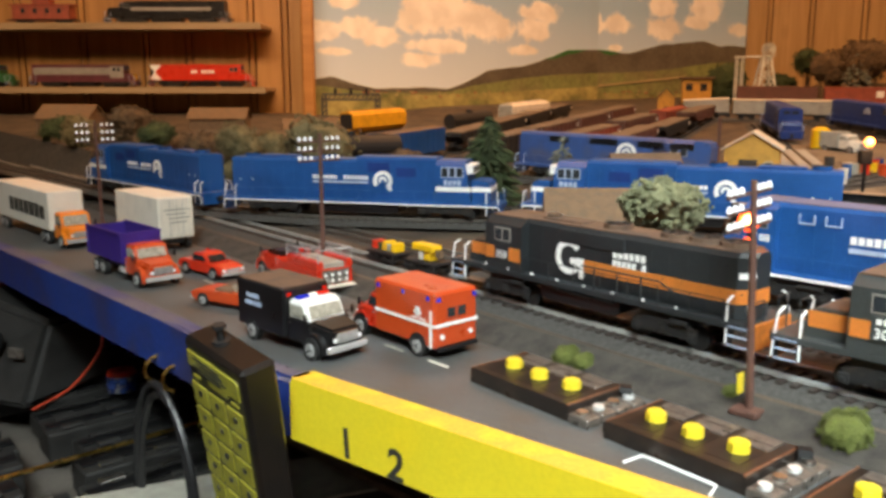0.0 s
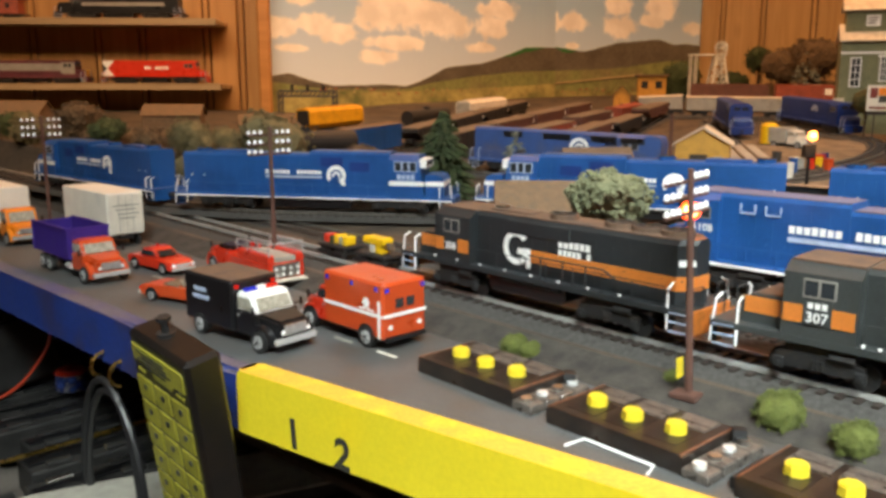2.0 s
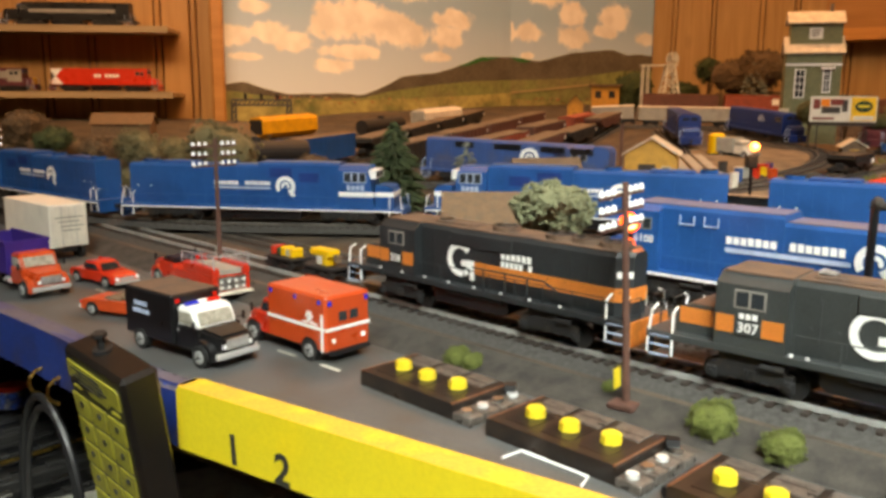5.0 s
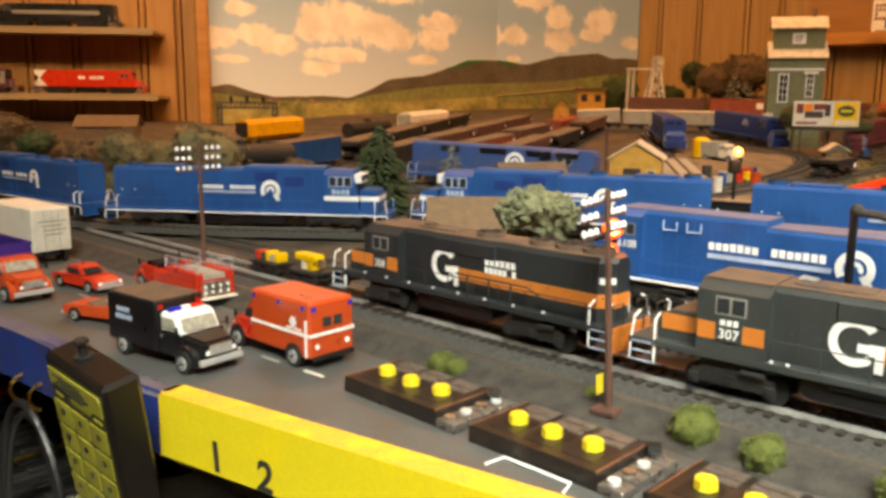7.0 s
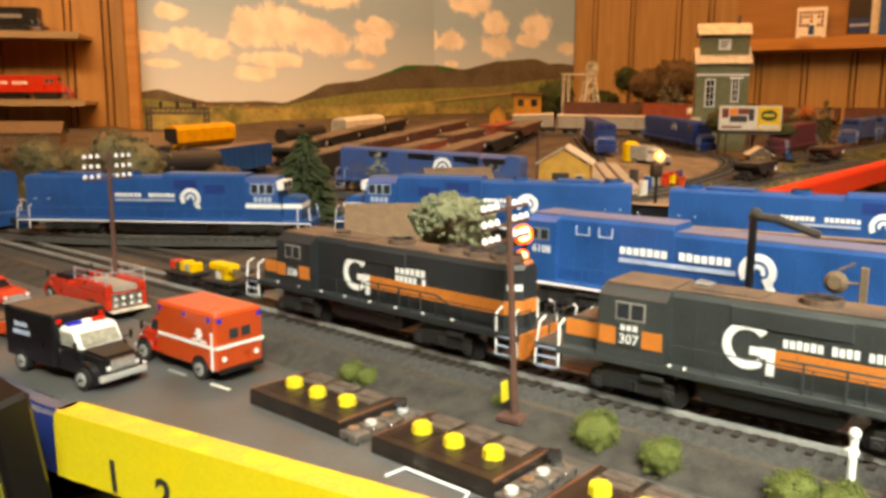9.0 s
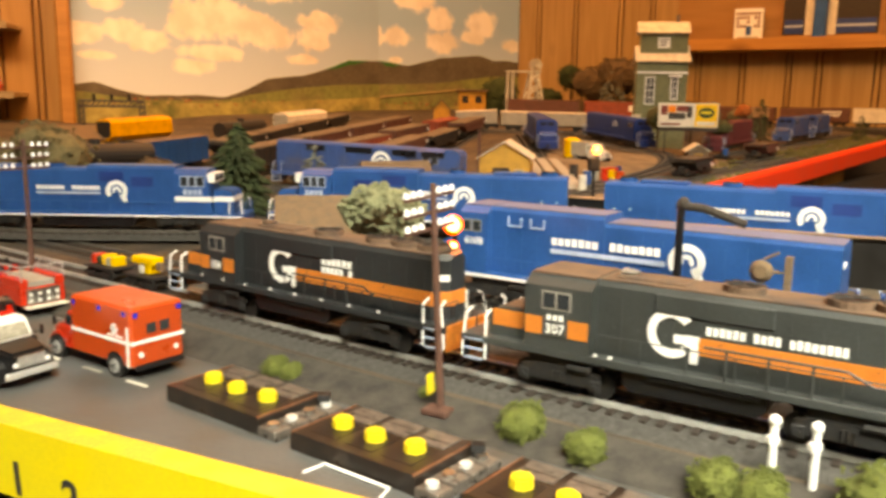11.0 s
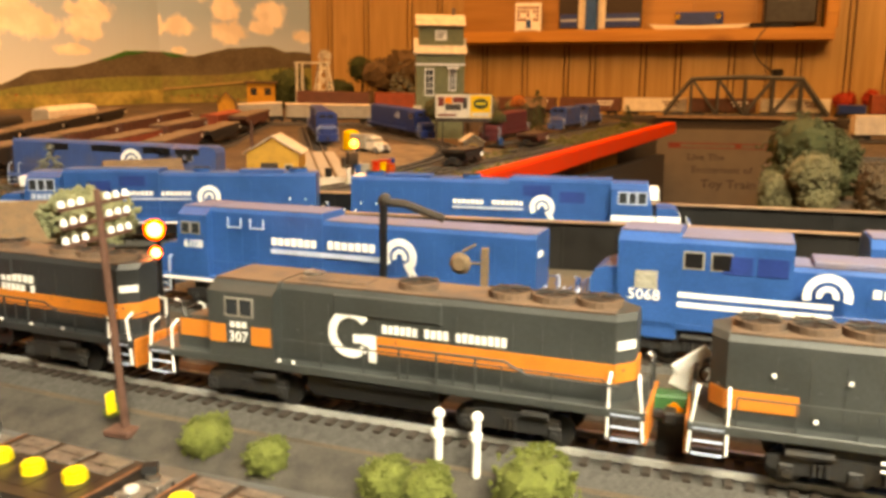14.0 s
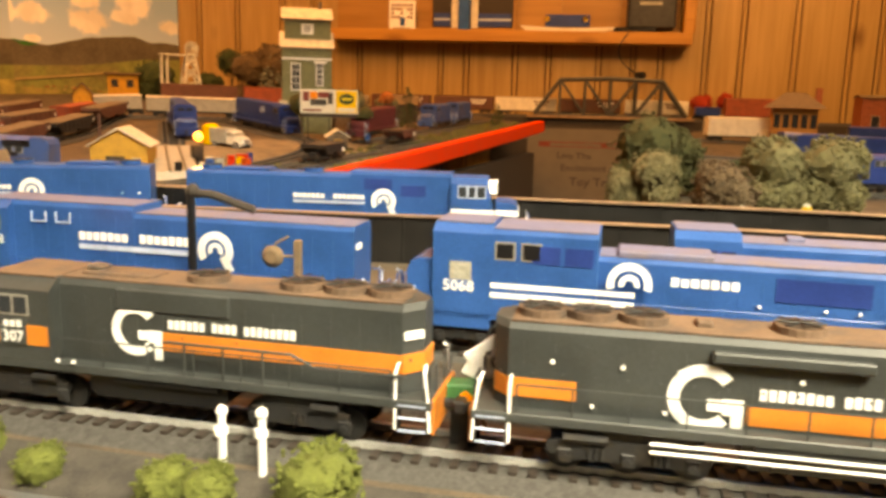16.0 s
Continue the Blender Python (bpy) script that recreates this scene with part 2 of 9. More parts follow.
    "red_leaf": material("red_autumn_foliage", (0.36, 0.03, 0.018), 0.95, var=0.4, scale=200, fine=1500, bump=1.0, second=(0.2, 0.02, 0.015)),
    "bark": material("brown_bark", (0.10, 0.07, 0.045), 0.9, var=0.4, scale=300, bump=0.5),
    "bark_pale": material("pale_twig", (0.33, 0.27, 0.18), 0.9, var=0.3, scale=300, bump=0.4),
    "tan_roof": material("tan_shingle_roof", (0.171, 0.108, 0.063), 0.85, var=0.3, scale=160, fine=900, bump=0.4, second=(0.13, 0.095, 0.062)),
    "brown_roof": material("brown_shingle_roof", (0.16, 0.105, 0.065), 0.85, var=0.3, scale=160, fine=900, bump=0.4),
    "pale_roof": material("weathered_white_roof", (0.62, 0.54, 0.42), 0.7, var=0.25, scale=100, bump=0.2),
    "yellow_wall": material("mustard_clapboard", (0.52, 0.27, 0.045), 0.7, var=0.2, scale=120, bump=0.2),
    "green_wall": material("sage_green_clapboard", (0.17, 0.18, 0.095), 0.7, var=0.2, scale=120, bump=0.2),
    "brick": material("red_brick_card", (0.36, 0.10, 0.05), 0.8, var=0.3, scale=250, bump=0.2),
    "dark_wall": material("dark_brown_card", (0.042, 0.031, 0.025), 0.8, var=0.3, scale=120),
    "car_brown": material("brown_freight_car_paint", (0.13, 0.05, 0.035), 0.6, var=0.3, scale=90),
    "car_red": material("rust_red_freight_car_paint", (0.30, 0.065, 0.035), 0.6, var=0.3, scale=90),
    "car_black": material("black_freight_car_paint", (0.018, 0.016, 0.016), 0.6, var=0.3, scale=90),
    "car_grey": material("grey_trailer_paint", (0.36, 0.34, 0.29), 0.6, var=0.2, scale=90),
    "car_white": material("off_white_freight_car_paint", (0.72, 0.66, 0.56), 0.55, var=0.15, scale=90),
    "car_yellow": material("orange_yellow_freight_car_paint", (0.75, 0.36, 0.015), 0.5, var=0.2, scale=90),
    "maroon": material("maroon_loco_paint", (0.12, 0.025, 0.035), 0.5, var=0.25, scale=60),
    "loco_grey": material("grey_loco_paint", (0.28, 0.26, 0.23), 0.5, var=0.2, scale=60),
    "loco_green": material("green_loco_paint", (0.03, 0.15, 0.05), 0.5, var=0.2, scale=60),
    "load": material("brown_coal_load", (0.17, 0.13, 0.095), 0.95, var=0.4, scale=300, bump=0.9),
    "machine_yellow": material("yellow_machine_paint", (0.85, 0.50, 0.01), 0.4, var=0.15, scale=120),
    "fascia_red": material("bright_red_fascia_paint", (0.80, 0.045, 0.015), 0.42, var=0.12, scale=20, fine=300, bump=0.08),
    "girder": material("black_plate_girder", (0.008, 0.007, 0.0065), 0.45, var=0.3, scale=90),
    # tan painted for the light caught on black girder tops
    "girder_top": material("tan_lit_girder_flange", (0.30, 0.19, 0.12), 0.7, var=0.3, scale=90),
    "truss": material("grey_steel_truss", (0.085, 0.085, 0.08), 0.5, 0.3, var=0.3, scale=90),
    "poster_grey": material("grey_poster_card", (0.15, 0.125, 0.10), 0.7, var=0.12, scale=30),
    "poster_red": material("faded_red_print", (0.20, 0.035, 0.025), 0.7, var=0.2, scale=80),
    "poster_black": material("black_print", (0.05, 0.043, 0.038), 0.7, var=0.2, scale=80),
    "wall_board": wood("stained_pine_panelling", (0.43, 0.225, 0.075), (0.31, 0.15, 0.045), "Z", 16, 0.42, 0.22),
    "pine_board": wood("pale_knotty_pine_panelling", (0.46, 0.285, 0.125), (0.35, 0.20, 0.075), "Z", 16, 0.42, 0.22),
    "groove": material("dark_panelling_groove", (0.07, 0.03, 0.012), 0.7),
    "shelf_board": wood("worn_shelf_plank", (0.42, 0.30, 0.17), (0.28, 0.19, 0.10), "X", 14, 0.5, 0.2),
    "trim_board": wood("orange_stained_shelf_rail", (0.48, 0.225, 0.065), (0.36, 0.155, 0.04), "X", 14, 0.4, 0.2),
    "ceiling": material("white_ceiling_tile", (0.75, 0.70, 0.62), 0.9, var=0.1, scale=20, fine=200),
    "carpet": material("dark_floor_carpet", (0.16, 0.13, 0.115), 0.95, var=0.3, scale=30, fine=600, bump=0.6),
    "plain_wall": material("plain_panelled_room_wall", (0.36, 0.19, 0.075), 0.6, var=0.15, scale=8),
    "bench": material("raw_grey_plywood", (0.12, 0.105, 0.09), 0.7, var=0.3, scale=25, fine=300),
    "under_dark": material("dusty_black_crate", (0.030, 0.029, 0.028), 0.4, var=0.4, scale=60),
    "cable": material("black_cable_sheath", (0.015, 0.015, 0.016), 0.4, var=0.2, scale=200),
    "red_wire": material("red_wire_sheath", (0.45, 0.05, 0.02), 0.5, var=0.2, scale=200),
    "can": material("blue_white_drinks_can", (0.05, 0.12, 0.5), 0.25, 0.5, var=0.6, scale=150, second=(0.8, 0.8, 0.8)),
    "fixture": glow("lit_ceiling_panel", (1.0, 0.85, 0.65), 1.5),
    "flash": glow("orange_flasher_bulb", (1.0, 0.55, 0.25), 9.0),
    # weaker emission for the halo painted round the flasher bulbs
    "flash_lens": glow("red_orange_halo_disc", (1.0, 0.13, 0.02), 1.6),
    "beacon": glow("warm_headlight_bulb", (1.0, 0.36, 0.09), 4.5),
}


# ---- builders ----
def bx(bm, x0, x1, y0, y1, z0, z1, bev=0.0):
    vs = [bm.verts.new((x, y, z)) for x in (x0, x1) for y in (y0, y1) for z in (z0, z1)]
    fs = [bm.faces.new([vs[i] for i in f]) for f in ((0, 1, 3, 2), (4, 6, 7, 5), (0, 4, 5, 1), (2, 3, 7, 6), (0, 2, 6, 4), (1, 5, 7, 3))]
    if bev:
        es = list({e for f in fs for e in f.edges})
        bmesh.ops.bevel(bm, geom=es, offset=bev, segments=1, affect="EDGES")
    return vs


def cy(bm, a, b, r, n=8, r2=None):
    """A capped cylinder or cone from a to b."""
    a, b = Vector(a), Vector(b)
    q = (b - a).to_track_quat("Z", "Y")
    r2 = r if r2 is None else r2
    lo = [bm.verts.new(a + q @ Vector((r * math.cos(k * math.tau / n), r * math.sin(k * math.tau / n), 0))) for k in range(n)]
    hi = [bm.verts.new(b + q @ Vector((r2 * math.cos(k * math.tau / n), r2 * math.sin(k * math.tau / n), 0))) for k in range(n)]
    for k in range(n):
        bm.faces.new((lo[k], lo[(k + 1) % n], hi[(k + 1) % n], hi[k]))
    bm.faces.new(lo[::-1])
    bm.faces.new(hi)


def tube(bm, pts, r, n=6):
    """One bent rod through the points."""
    P = [Vector(p) for p in pts]
    q, rings = None, []
    for k, p in enumerate(P):
        d = (P[min(k + 1, len(P) - 1)] - P[max(k - 1, 0)]).normalized()
        if d.length < 0.5:
            d = (P[k] - P[k - 1]).normalized()
        q = d.to_track_quat("Z", "Y") if q is None else (q @ Vector((0, 0, 1))).rotation_difference(d) @ q
        rings.append([bm.verts.new(p + q @ Vector((r * math.cos(i * math.tau / n), r * math.sin(i * math.tau / n), 0))) for i in range(n)])
    for a, b in zip(rings, rings[1:]):
        for i in range(n):
            bm.faces.new((a[i], a[(i + 1) % n], b[(i + 1) % n], b[i]))
    bm.faces.new(rings[0][::-1])
    bm.faces.new(rings[-1])


def prism(bm, pts, y0, y1):
    """A profile in x and z, drawn out along y."""
    lo, hi = [bm.verts.new((x, y0, z)) for x, z in pts], [bm.verts.new((x, y1, z)) for x, z in pts]
    n = len(pts)
    for k in range(n):
        bm.faces.new((lo[k], lo[(k + 1) % n], hi[(k + 1) % n], hi[k]))
    bm.faces.new(lo[::-1])
    bm.faces.new(hi)


def slab(bm, pts, z0, z1):
    """A flat outline in x and y, from z0 to z1."""
    lo, hi = [bm.verts.new((x, y, z0)) for x, y in pts], [bm.verts.new((x, y, z1)) for x, y in pts]
    n = len(pts)
    for k in range(n):
        bm.faces.new((lo[k], lo[(k + 1) % n], hi[(k + 1) % n], hi[k]))
    bm.faces.new(lo[::-1])
    bm.faces.new(hi)


def mesh_of(name, bm, mat, smooth=False):
    bmesh.ops.recalc_face_normals(bm, faces=bm.faces)
    me = bpy.data.meshes.new(name)
    bm.to_mesh(me)
    bm.free()
    for m in mat if isinstance(mat, (list, tuple)) else (mat,):
        me.materials.append(M[m])
    if smooth:
        me.polygons.foreach_set("use_smooth", [True] * len(me.polygons))
    return me


def part(name, bm, mat, parent, label="", m=None, smooth=False):
    ob = new(name, mesh_of(name, bm, mat, smooth))
    ob.parent = parent
    if m is not None:
        ob.matrix_basis = m
    return tagged(ob, label)


def thing(name, label, category, m, group=""):
    ob = new(name)
    ob.empty_display_size = 0.01
    ob.matrix_world = m
    return tagged(ob, label, category, group)


def lone(name, bm, mat, label, category, m=None, group="", kind="", smooth=False):
    """A thing of one mesh."""
    ob = new(name, mesh_of(name, bm, mat, smooth))
    if m is not None:
        ob.matrix_world = m
    return tagged(ob, label, category, group, kind)


def boxed(name, parent, mat, x0, x1, y0, y1, z0, z1, bev=0.0, label=""):
    bm = bmesh.new()
    bx(bm, x0, x1, y0, y1, z0, z1, bev)
    return part(name, bm, mat, parent, label)


def lettering(name, text, size, mat, parent, x, y, z, side, stretch=1.0, label=""):
    """Figures on a side wall: side +1 faces +y, -1 faces -y; x, z: the middle."""
    cu = bpy.data.curves.new(name, "FONT")
    cu.body, cu.size, cu.align_x, cu.align_y, cu.extrude, cu.resolution_u, cu.offset = text, size, "CENTER", "CENTER", 0.00008, 2, size * 0.012
    tmp = bpy.data.objects.new(name, cu)
    me = bpy.data.meshes.new_from_object(tmp)
    bpy.data.objects.remove(tmp)
    me.name = name
    me.materials.clear()
    me.materials.append(M[mat])
    ob = new(name, me)
    ob.parent = parent
    ob.matrix_basis = pose(x, y, z, 90, 0, 180 if side > 0 else 0) @ Matrix.Diagonal((stretch, 1, 1, 1))
    return tagged(ob, label)


def bars(bm, x0, x1, y, z0, z1, side, words, rng, gap=0.25):
    """Writing too small to read: blocks the size of its letters, on a wall at y."""
    n = sum(words) + len(words) - 1
    w = (x1 - x0) / n
    k, t = 0, 0.00018
    for count in words:
        for _ in range(count):
            a = x0 + k * w
            top = z1 - (0 if rng.random() < 0.6 else (z1 - z0) * 0.08)
            bx(bm, a + w * gap * 0.5, a + w * (1 - gap * 0.5), y - t if side < 0 else y, y if side < 0 else y + t, z0, top)
            k += 1
        k += 1


def ring(bm, cx, cz, r0, r1, a0, a1, y0, y1, n=28):
    """An upright arc band in x and z, from angle a0 to a1 in degrees."""
    rows = []
    for k in range(n + 1):
        a = radians(a0 + (a1 - a0) * k / n)
        c, s = math.cos(a), math.sin(a)
        rows.append([bm.verts.new((cx + r * c, y, cz + r * s)) for r, y in ((r0, y0), (r1, y0), (r1, y1), (r0, y1))])
    for p, q in zip(rows, rows[1:]):
        for k in range(4):
            bm.faces.new((p[k], q[k], q[(k + 1) % 4], p[(k + 1) % 4]))
    bm.faces.new(rows[0])
    bm.faces.new(rows[-1][::-1])


def heading(d):
    return math.degrees(math.atan2(d[1], d[0]))


def smooth_line(pts, step=0.01):
    """Points at even steps along a Catmull-Rom line."""
    P = [Vector(p) for p in pts]
    P = [P[0] * 2 - P[1]] + P + [P[-1] * 2 - P[-2]]
    out = []
    for a, b, c, d in zip(P, P[1:], P[2:], P[3:]):
        n = max(2, int((c - b).length / step))
        for k in range(n):
            t = k / n
            out.append(0.5 * (2 * b + (c - a) * t + (2 * a - 5 * b + 4 * c - d) * t * t + (3 * b - a - 3 * c + d) * t ** 3))
    return out + [P[-2]]


# ---- the room ----
def board_wall(name, a, b, z0, z1, label, mat="wall_board"):
    """A panelled wall from a to b: a dark backing with upright boards of uneven width."""
    a, b = Vector(a), Vector(b)
    L = (b - a).length
    m = pose(a.x, a.y, 0, 0, 0, heading(b - a))
    bm = bmesh.new()
    bx(bm, 0, L, 0.012, 0.05, FLOOR, CEILING)
    wall = tagged(new(name, mesh_of(name, bm, "groove")), label, "wall", kind="structure")
    wall.matrix_world = m
    rng, x = random.Random(len(name) * 7 + 3), 0.0
    while x < L - 0.01:
        for w in (rng.choice((0.062, 0.082, 0.108, 0.128)), 0.014):
            w = min(w, L - x)
            if w > 0.006:
                board = bmesh.new()
                bx(board, x + 0.0018, x + w - 0.0018, 0, 0.012, z0, z1, 0.0018)
                part("board", board, mat, wall)
            x += w
    return wall


def plain_wall(name, a, b, mat="plain_wall"):
    a, b = Vector(a), Vector(b)
    bm = bmesh.new()
    bx(bm, 0, (b - a).length, 0.0, 0.05, FLOOR, CEILING)
    ob = tagged(new(name, mesh_of(name, bm, mat)), "plain wood panelled wall of the train room", "wall", kind="structure")
    ob.matrix_world = pose(a.x, a.y, 0, 0, 0, heading(b - a))


BD0, BD1, BD2 = Vector((-0.33, 1.92)), Vector((0.40, 2.40)), Vector((0.88, 2.588))
RW = Vector((0.743, -0.669))
board_wall("wall_north", (-1.75, 1.88), (-0.325, 1.88), -0.1, CEILING, "stained brown vertical pine board panelling behind display shelves")
board_wall("wall_east", BD2, BD2 + RW * 2.75, -0.15, CEILING, "yellow-brown knotty pine board panelling behind the layout", "pine_board")
plain_wall("wall_north_far", (-3.2, 1.88), (-1.75, 1.88))
plain_wall("wall_east_far", BD2 + RW * 2.75, BD2 + RW * 5.2)
plain_wall("wall_west", (-3.2, -2.6), (-3.2, 1.93))
plain_wall("wall_south", (4.8, -2.6), (-3.2, -2.6))
plain_wall("wall_south_east", (4.8, -0.85), (4.8, -2.6))
bm = bmesh.new()
bx(bm, -3.4, 5.0, -2.8, 3.2, FLOOR - 0.05, FLOOR)
tagged(new("floor", mesh_of("floor", bm, "carpet")), "dark worn carpet on the room floor", "floor", kind="structure")
bm = bmesh.new()
bx(bm, -3.4, 5.0, -2.8, 3.2, CEILING, CEILING + 0.05)
tagged(new("ceiling", mesh_of("ceiling", bm, "ceiling")), "off-white ceiling above the train layout", "ceiling", kind="structure")
for fx, fy, fl, fw, watts, tint in FIXTURES:
    bm = bmesh.new()
    bx(bm, -fl / 2 - 0.02, fl / 2 + 0.02, -fw / 2 - 0.02, fw / 2 + 0.02, -0.045, 0, 0.004)
    t = lone("ceiling_light", bm, "ceiling", "white box ceiling light with glowing panel", "light", pose(fx, fy, CEILING), "ceiling lights")
    boxed("diffuser", t, "fixture", -fl / 2, fl / 2, -fw / 2, fw / 2, -0.05, -0.045, 0.001)

# housings of the added fill lamps, out of view
for place, lab in ((NEAR_FILL, "unseen white louvred fill lamp added on a ceiling bracket"), (WALL_FILL, "unseen white louvred wall fill lamp added on a ceiling bracket"), (EAST, "unseen white louvred wall fill lamp added on a ceiling bracket")):
    bm = bmesh.new()
    bx(bm, -0.68, 0.68, -0.18, 0.18, 0.004, 0.05, 0.004)
    t = lone("work_light", bm, "ceiling", lab, "light", place)
    boxed("diffuser", t, "fixture", -0.65, 0.65, -0.15, 0.15, 0.002, 0.004)
    bm = bmesh.new()
    cy(bm, (0, 0, 0.05), (0, 0.125, 0.155), 0.012, 8)
    part("bracket", bm, "ceiling", t)

bm = bmesh.new()
bx(bm, 0.0, 0.028, -0.012, 0.012, -0.05, CEILING, 0.004)
tagged(new("trim", mesh_of("trim", bm, "trim_board")), "dark stained corner strip beside the painted backdrop", "trim", kind="structure").matrix_world = pose(-0.345, 1.868, 0, 0, 0, 8)


# ---- painted backdrop: sky, hills, fields and a village, as flat printed layers ----
CLOUDS = {
    "backdrop": [(.286, .314, .077, .052), (.363, .325, .108, .057), (.452, .308, .084, .051), (.517, .297, .068, .041), (.665, .339, .073, .031), (.645, .295, .062, .039), (.344, .242, .098, .022),
                 (.292, .208, .069, .020), (.118, .278, .054, .030), (.029, .267, .051, .026), (.179, .260, .056, .027), (.083, .335, .045, .020), (.606, .239, .061, .016), (.057, .222, .045, .012), (.50, .42, .12, .05), (.20, .42, .09, .04)],
    "backdrop_side": [(.0, .321, .021, .029), (.058, .320, .060, .029), (.209, .376, .053, .042), (.222, .313, .064, .038), (.365, .370, .067, .052), (.340, .334, .055, .026), (.487, .312, .041, .022), (.060, .253, .030, .012), (.12, .43, .08, .04)],
}


def sky_material(tag):
    """Printed sky: soft-edged cumulus clouds at their places on a grey-blue air that pales downwards."""
    m = material("printed_cloudy_sky", (0.42, 0.52, 0.62), 0.7, bump=0.0)
    nt = m.node_tree
    out = nt.nodes["Principled BSDF"]
    tc = nt.nodes.new("ShaderNodeTexCoord")

    def noise_at(scale, detail):
        n = nt.nodes.new("ShaderNodeTexNoise")
        n.inputs["Scale"].default_value, n.inputs["Detail"].default_value = scale, detail
        nt.links.new(tc.outputs["Object"], n.inputs["Vector"])
        return n

    def calc(op, a, b):
        n = nt.nodes.new("ShaderNodeMath")
        n.operation = op
        for k, v in enumerate((a, b)):
            if isinstance(v, (int, float)):
                n.inputs[k].default_value = v
            else:
                nt.links.new(v, n.inputs[k])
        return n.outputs[0]

    near = None
    for u, z, ru, rz in CLOUDS[tag]:
        mp, ln = nt.nodes.new("ShaderNodeMapping"), nt.nodes.new("ShaderNodeVectorMath")
        mp.inputs["Scale"].default_value = (1 / ru, 0.0, 1 / rz)
        mp.inputs["Location"].default_value = (-u / ru, 0.0, -z / rz)
        ln.operation = "LENGTH"
        nt.links.new(tc.outputs["Object"], mp.inputs["Vector"])
        nt.links.new(mp.outputs["Vector"], ln.inputs[0])
        near = ln.outputs["Value"] if near is None else calc("MINIMUM", near, ln.outputs["Value"])
    puff, fine = noise_at(26, 5), noise_at(75, 3)
    edge = calc("ADD", near, calc("ADD", calc("MULTIPLY", calc("SUBTRACT", puff.outputs["Fac"], 0.5), 1.25), calc("MULTIPLY", calc("SUBTRACT", fine.outputs["Fac"], 0.5), 0.4)))
    cloud = nt.nodes.new("ShaderNodeValToRGB")
    cloud.color_ramp.elements[0].position, cloud.color_ramp.elements[1].position = 0.72, 1.42
    cloud.color_ramp.elements[0].color, cloud.color_ramp.elements[1].color = (1, 1, 1, 1), (0, 0, 0, 1)
    nt.links.new(edge, cloud.inputs["Fac"])
    shade = nt.nodes.new("ShaderNodeValToRGB")
    shade.color_ramp.elements[0].position, shade.color_ramp.elements[1].position = 0.38, 0.58
    shade.color_ramp.elements[0].color, shade.color_ramp.elements[1].color = (0.76, 0.75, 0.75, 1), (0.93, 0.92, 0.92, 1)
    nt.links.new(noise_at(14, 4).outputs["Fac"], shade.inputs["Fac"])
    sep = nt.nodes.new("ShaderNodeSeparateXYZ")
    nt.links.new(tc.outputs["Object"], sep.inputs[0])
    up = nt.nodes.new("ShaderNodeMapRange")
    up.inputs["From Min"].default_value, up.inputs["From Max"].default_value = 0.14, 0.36
    nt.links.new(sep.outputs["Z"], up.inputs["Value"])
    air = nt.nodes.new("ShaderNodeMix")
    air.data_type = "RGBA"
    air.inputs["A"].default_value, air.inputs["B"].default_value = (0.66, 0.76, 0.88, 1), (0.34, 0.52, 0.74, 1)
    nt.links.new(up.outputs["Result"], air.inputs["Factor"])
    mix = nt.nodes.new("ShaderNodeMix")
    mix.data_type = "RGBA"
    nt.links.new(cloud.outputs["Color"], mix.inputs["Factor"])
    nt.links.new(air.outputs["Result"], mix.inputs["A"])
    nt.links.new(shade.outputs["Color"], mix.inputs["B"])
    # the cloth hangs in soft upright creases
    wave, crease = nt.nodes.new("ShaderNodeTexNoise"), nt.nodes.new("ShaderNodeBump")
    flat = nt.nodes.new("ShaderNodeMapping")
    flat.inputs["Scale"].default_value = (1.0, 1.0, 0.04)
    wave.inputs["Scale"].default_value, wave.inputs["Detail"].default_value = 22, 2
    nt.links.new(tc.outputs["Object"], flat.inputs["Vector"])
    nt.links.new(flat.outputs["Vector"], wave.inputs["Vector"])
    crease.inputs["Strength"].default_value, crease.inputs["Distance"].default_value = 0.5, 0.006
    nt.links.new(wave.outputs["Fac"], crease.inputs["Height"])
    nt.links.new(crease.outputs["Normal"], out.inputs["Normal"])
    nt.links.new(mix.outputs["Result"], out.inputs["Base Color"])
    return m


for tag in CLOUDS:
    M["sky_" + tag] = sky_material(tag)
M["hill_dark"] = material("printed_far_dark_hill", (0.125, 0.105, 0.075), 0.7, var=0.35, scale=14, fine=120, bump=0)
M["hill_green"] = material("printed_green_slope", (0.225, 0.245, 0.085), 0.7, var=0.4, scale=9, fine=90, bump=0, second=(0.24, 0.20, 0.09))
M["field"] = material("printed_yellow_fields", (0.40, 0.34, 0.12), 0.7, var=0.45, scale=12, fine=80, bump=0, second=(0.13, 0.15, 0.05))
M["green_peak"] = material("printed_bright_green_peak", (0.03, 0.16, 0.035), 0.7, var=0.2, scale=30, bump=0)
M["path"] = material("printed_pale_path", (0.42, 0.32, 0.15), 0.7, var=0.2, scale=30, bump=0)


def profile(pts):
    xs, zs = [p[0] for p in pts], [p[1] for p in pts]
    def f(u):
        base = float(np.interp(u, xs, zs))
        return base + 0.0022 * noise.noise(Vector((u * 22, 3.1, 0))) + 0.0012 * noise.noise(Vector((u * 70, 1.1, 0)))
    return f


def strip(name, parent, u0, u1, top, bottom, depth, mat, n=60):
    bm = bmesh.new()
    cols = []
    for k in range(n + 1):
        u = u0 + (u1 - u0) * k / n
        cols.append((bm.verts.new((u, depth, bottom(u))), bm.verts.new((u, depth, max(top(u), bottom(u) + 1e-4)))))
    for (a, b), (c, d) in zip(cols, cols[1:]):
        bm.faces.new((a, c, d, b))
    return part(name, bm, mat, parent)


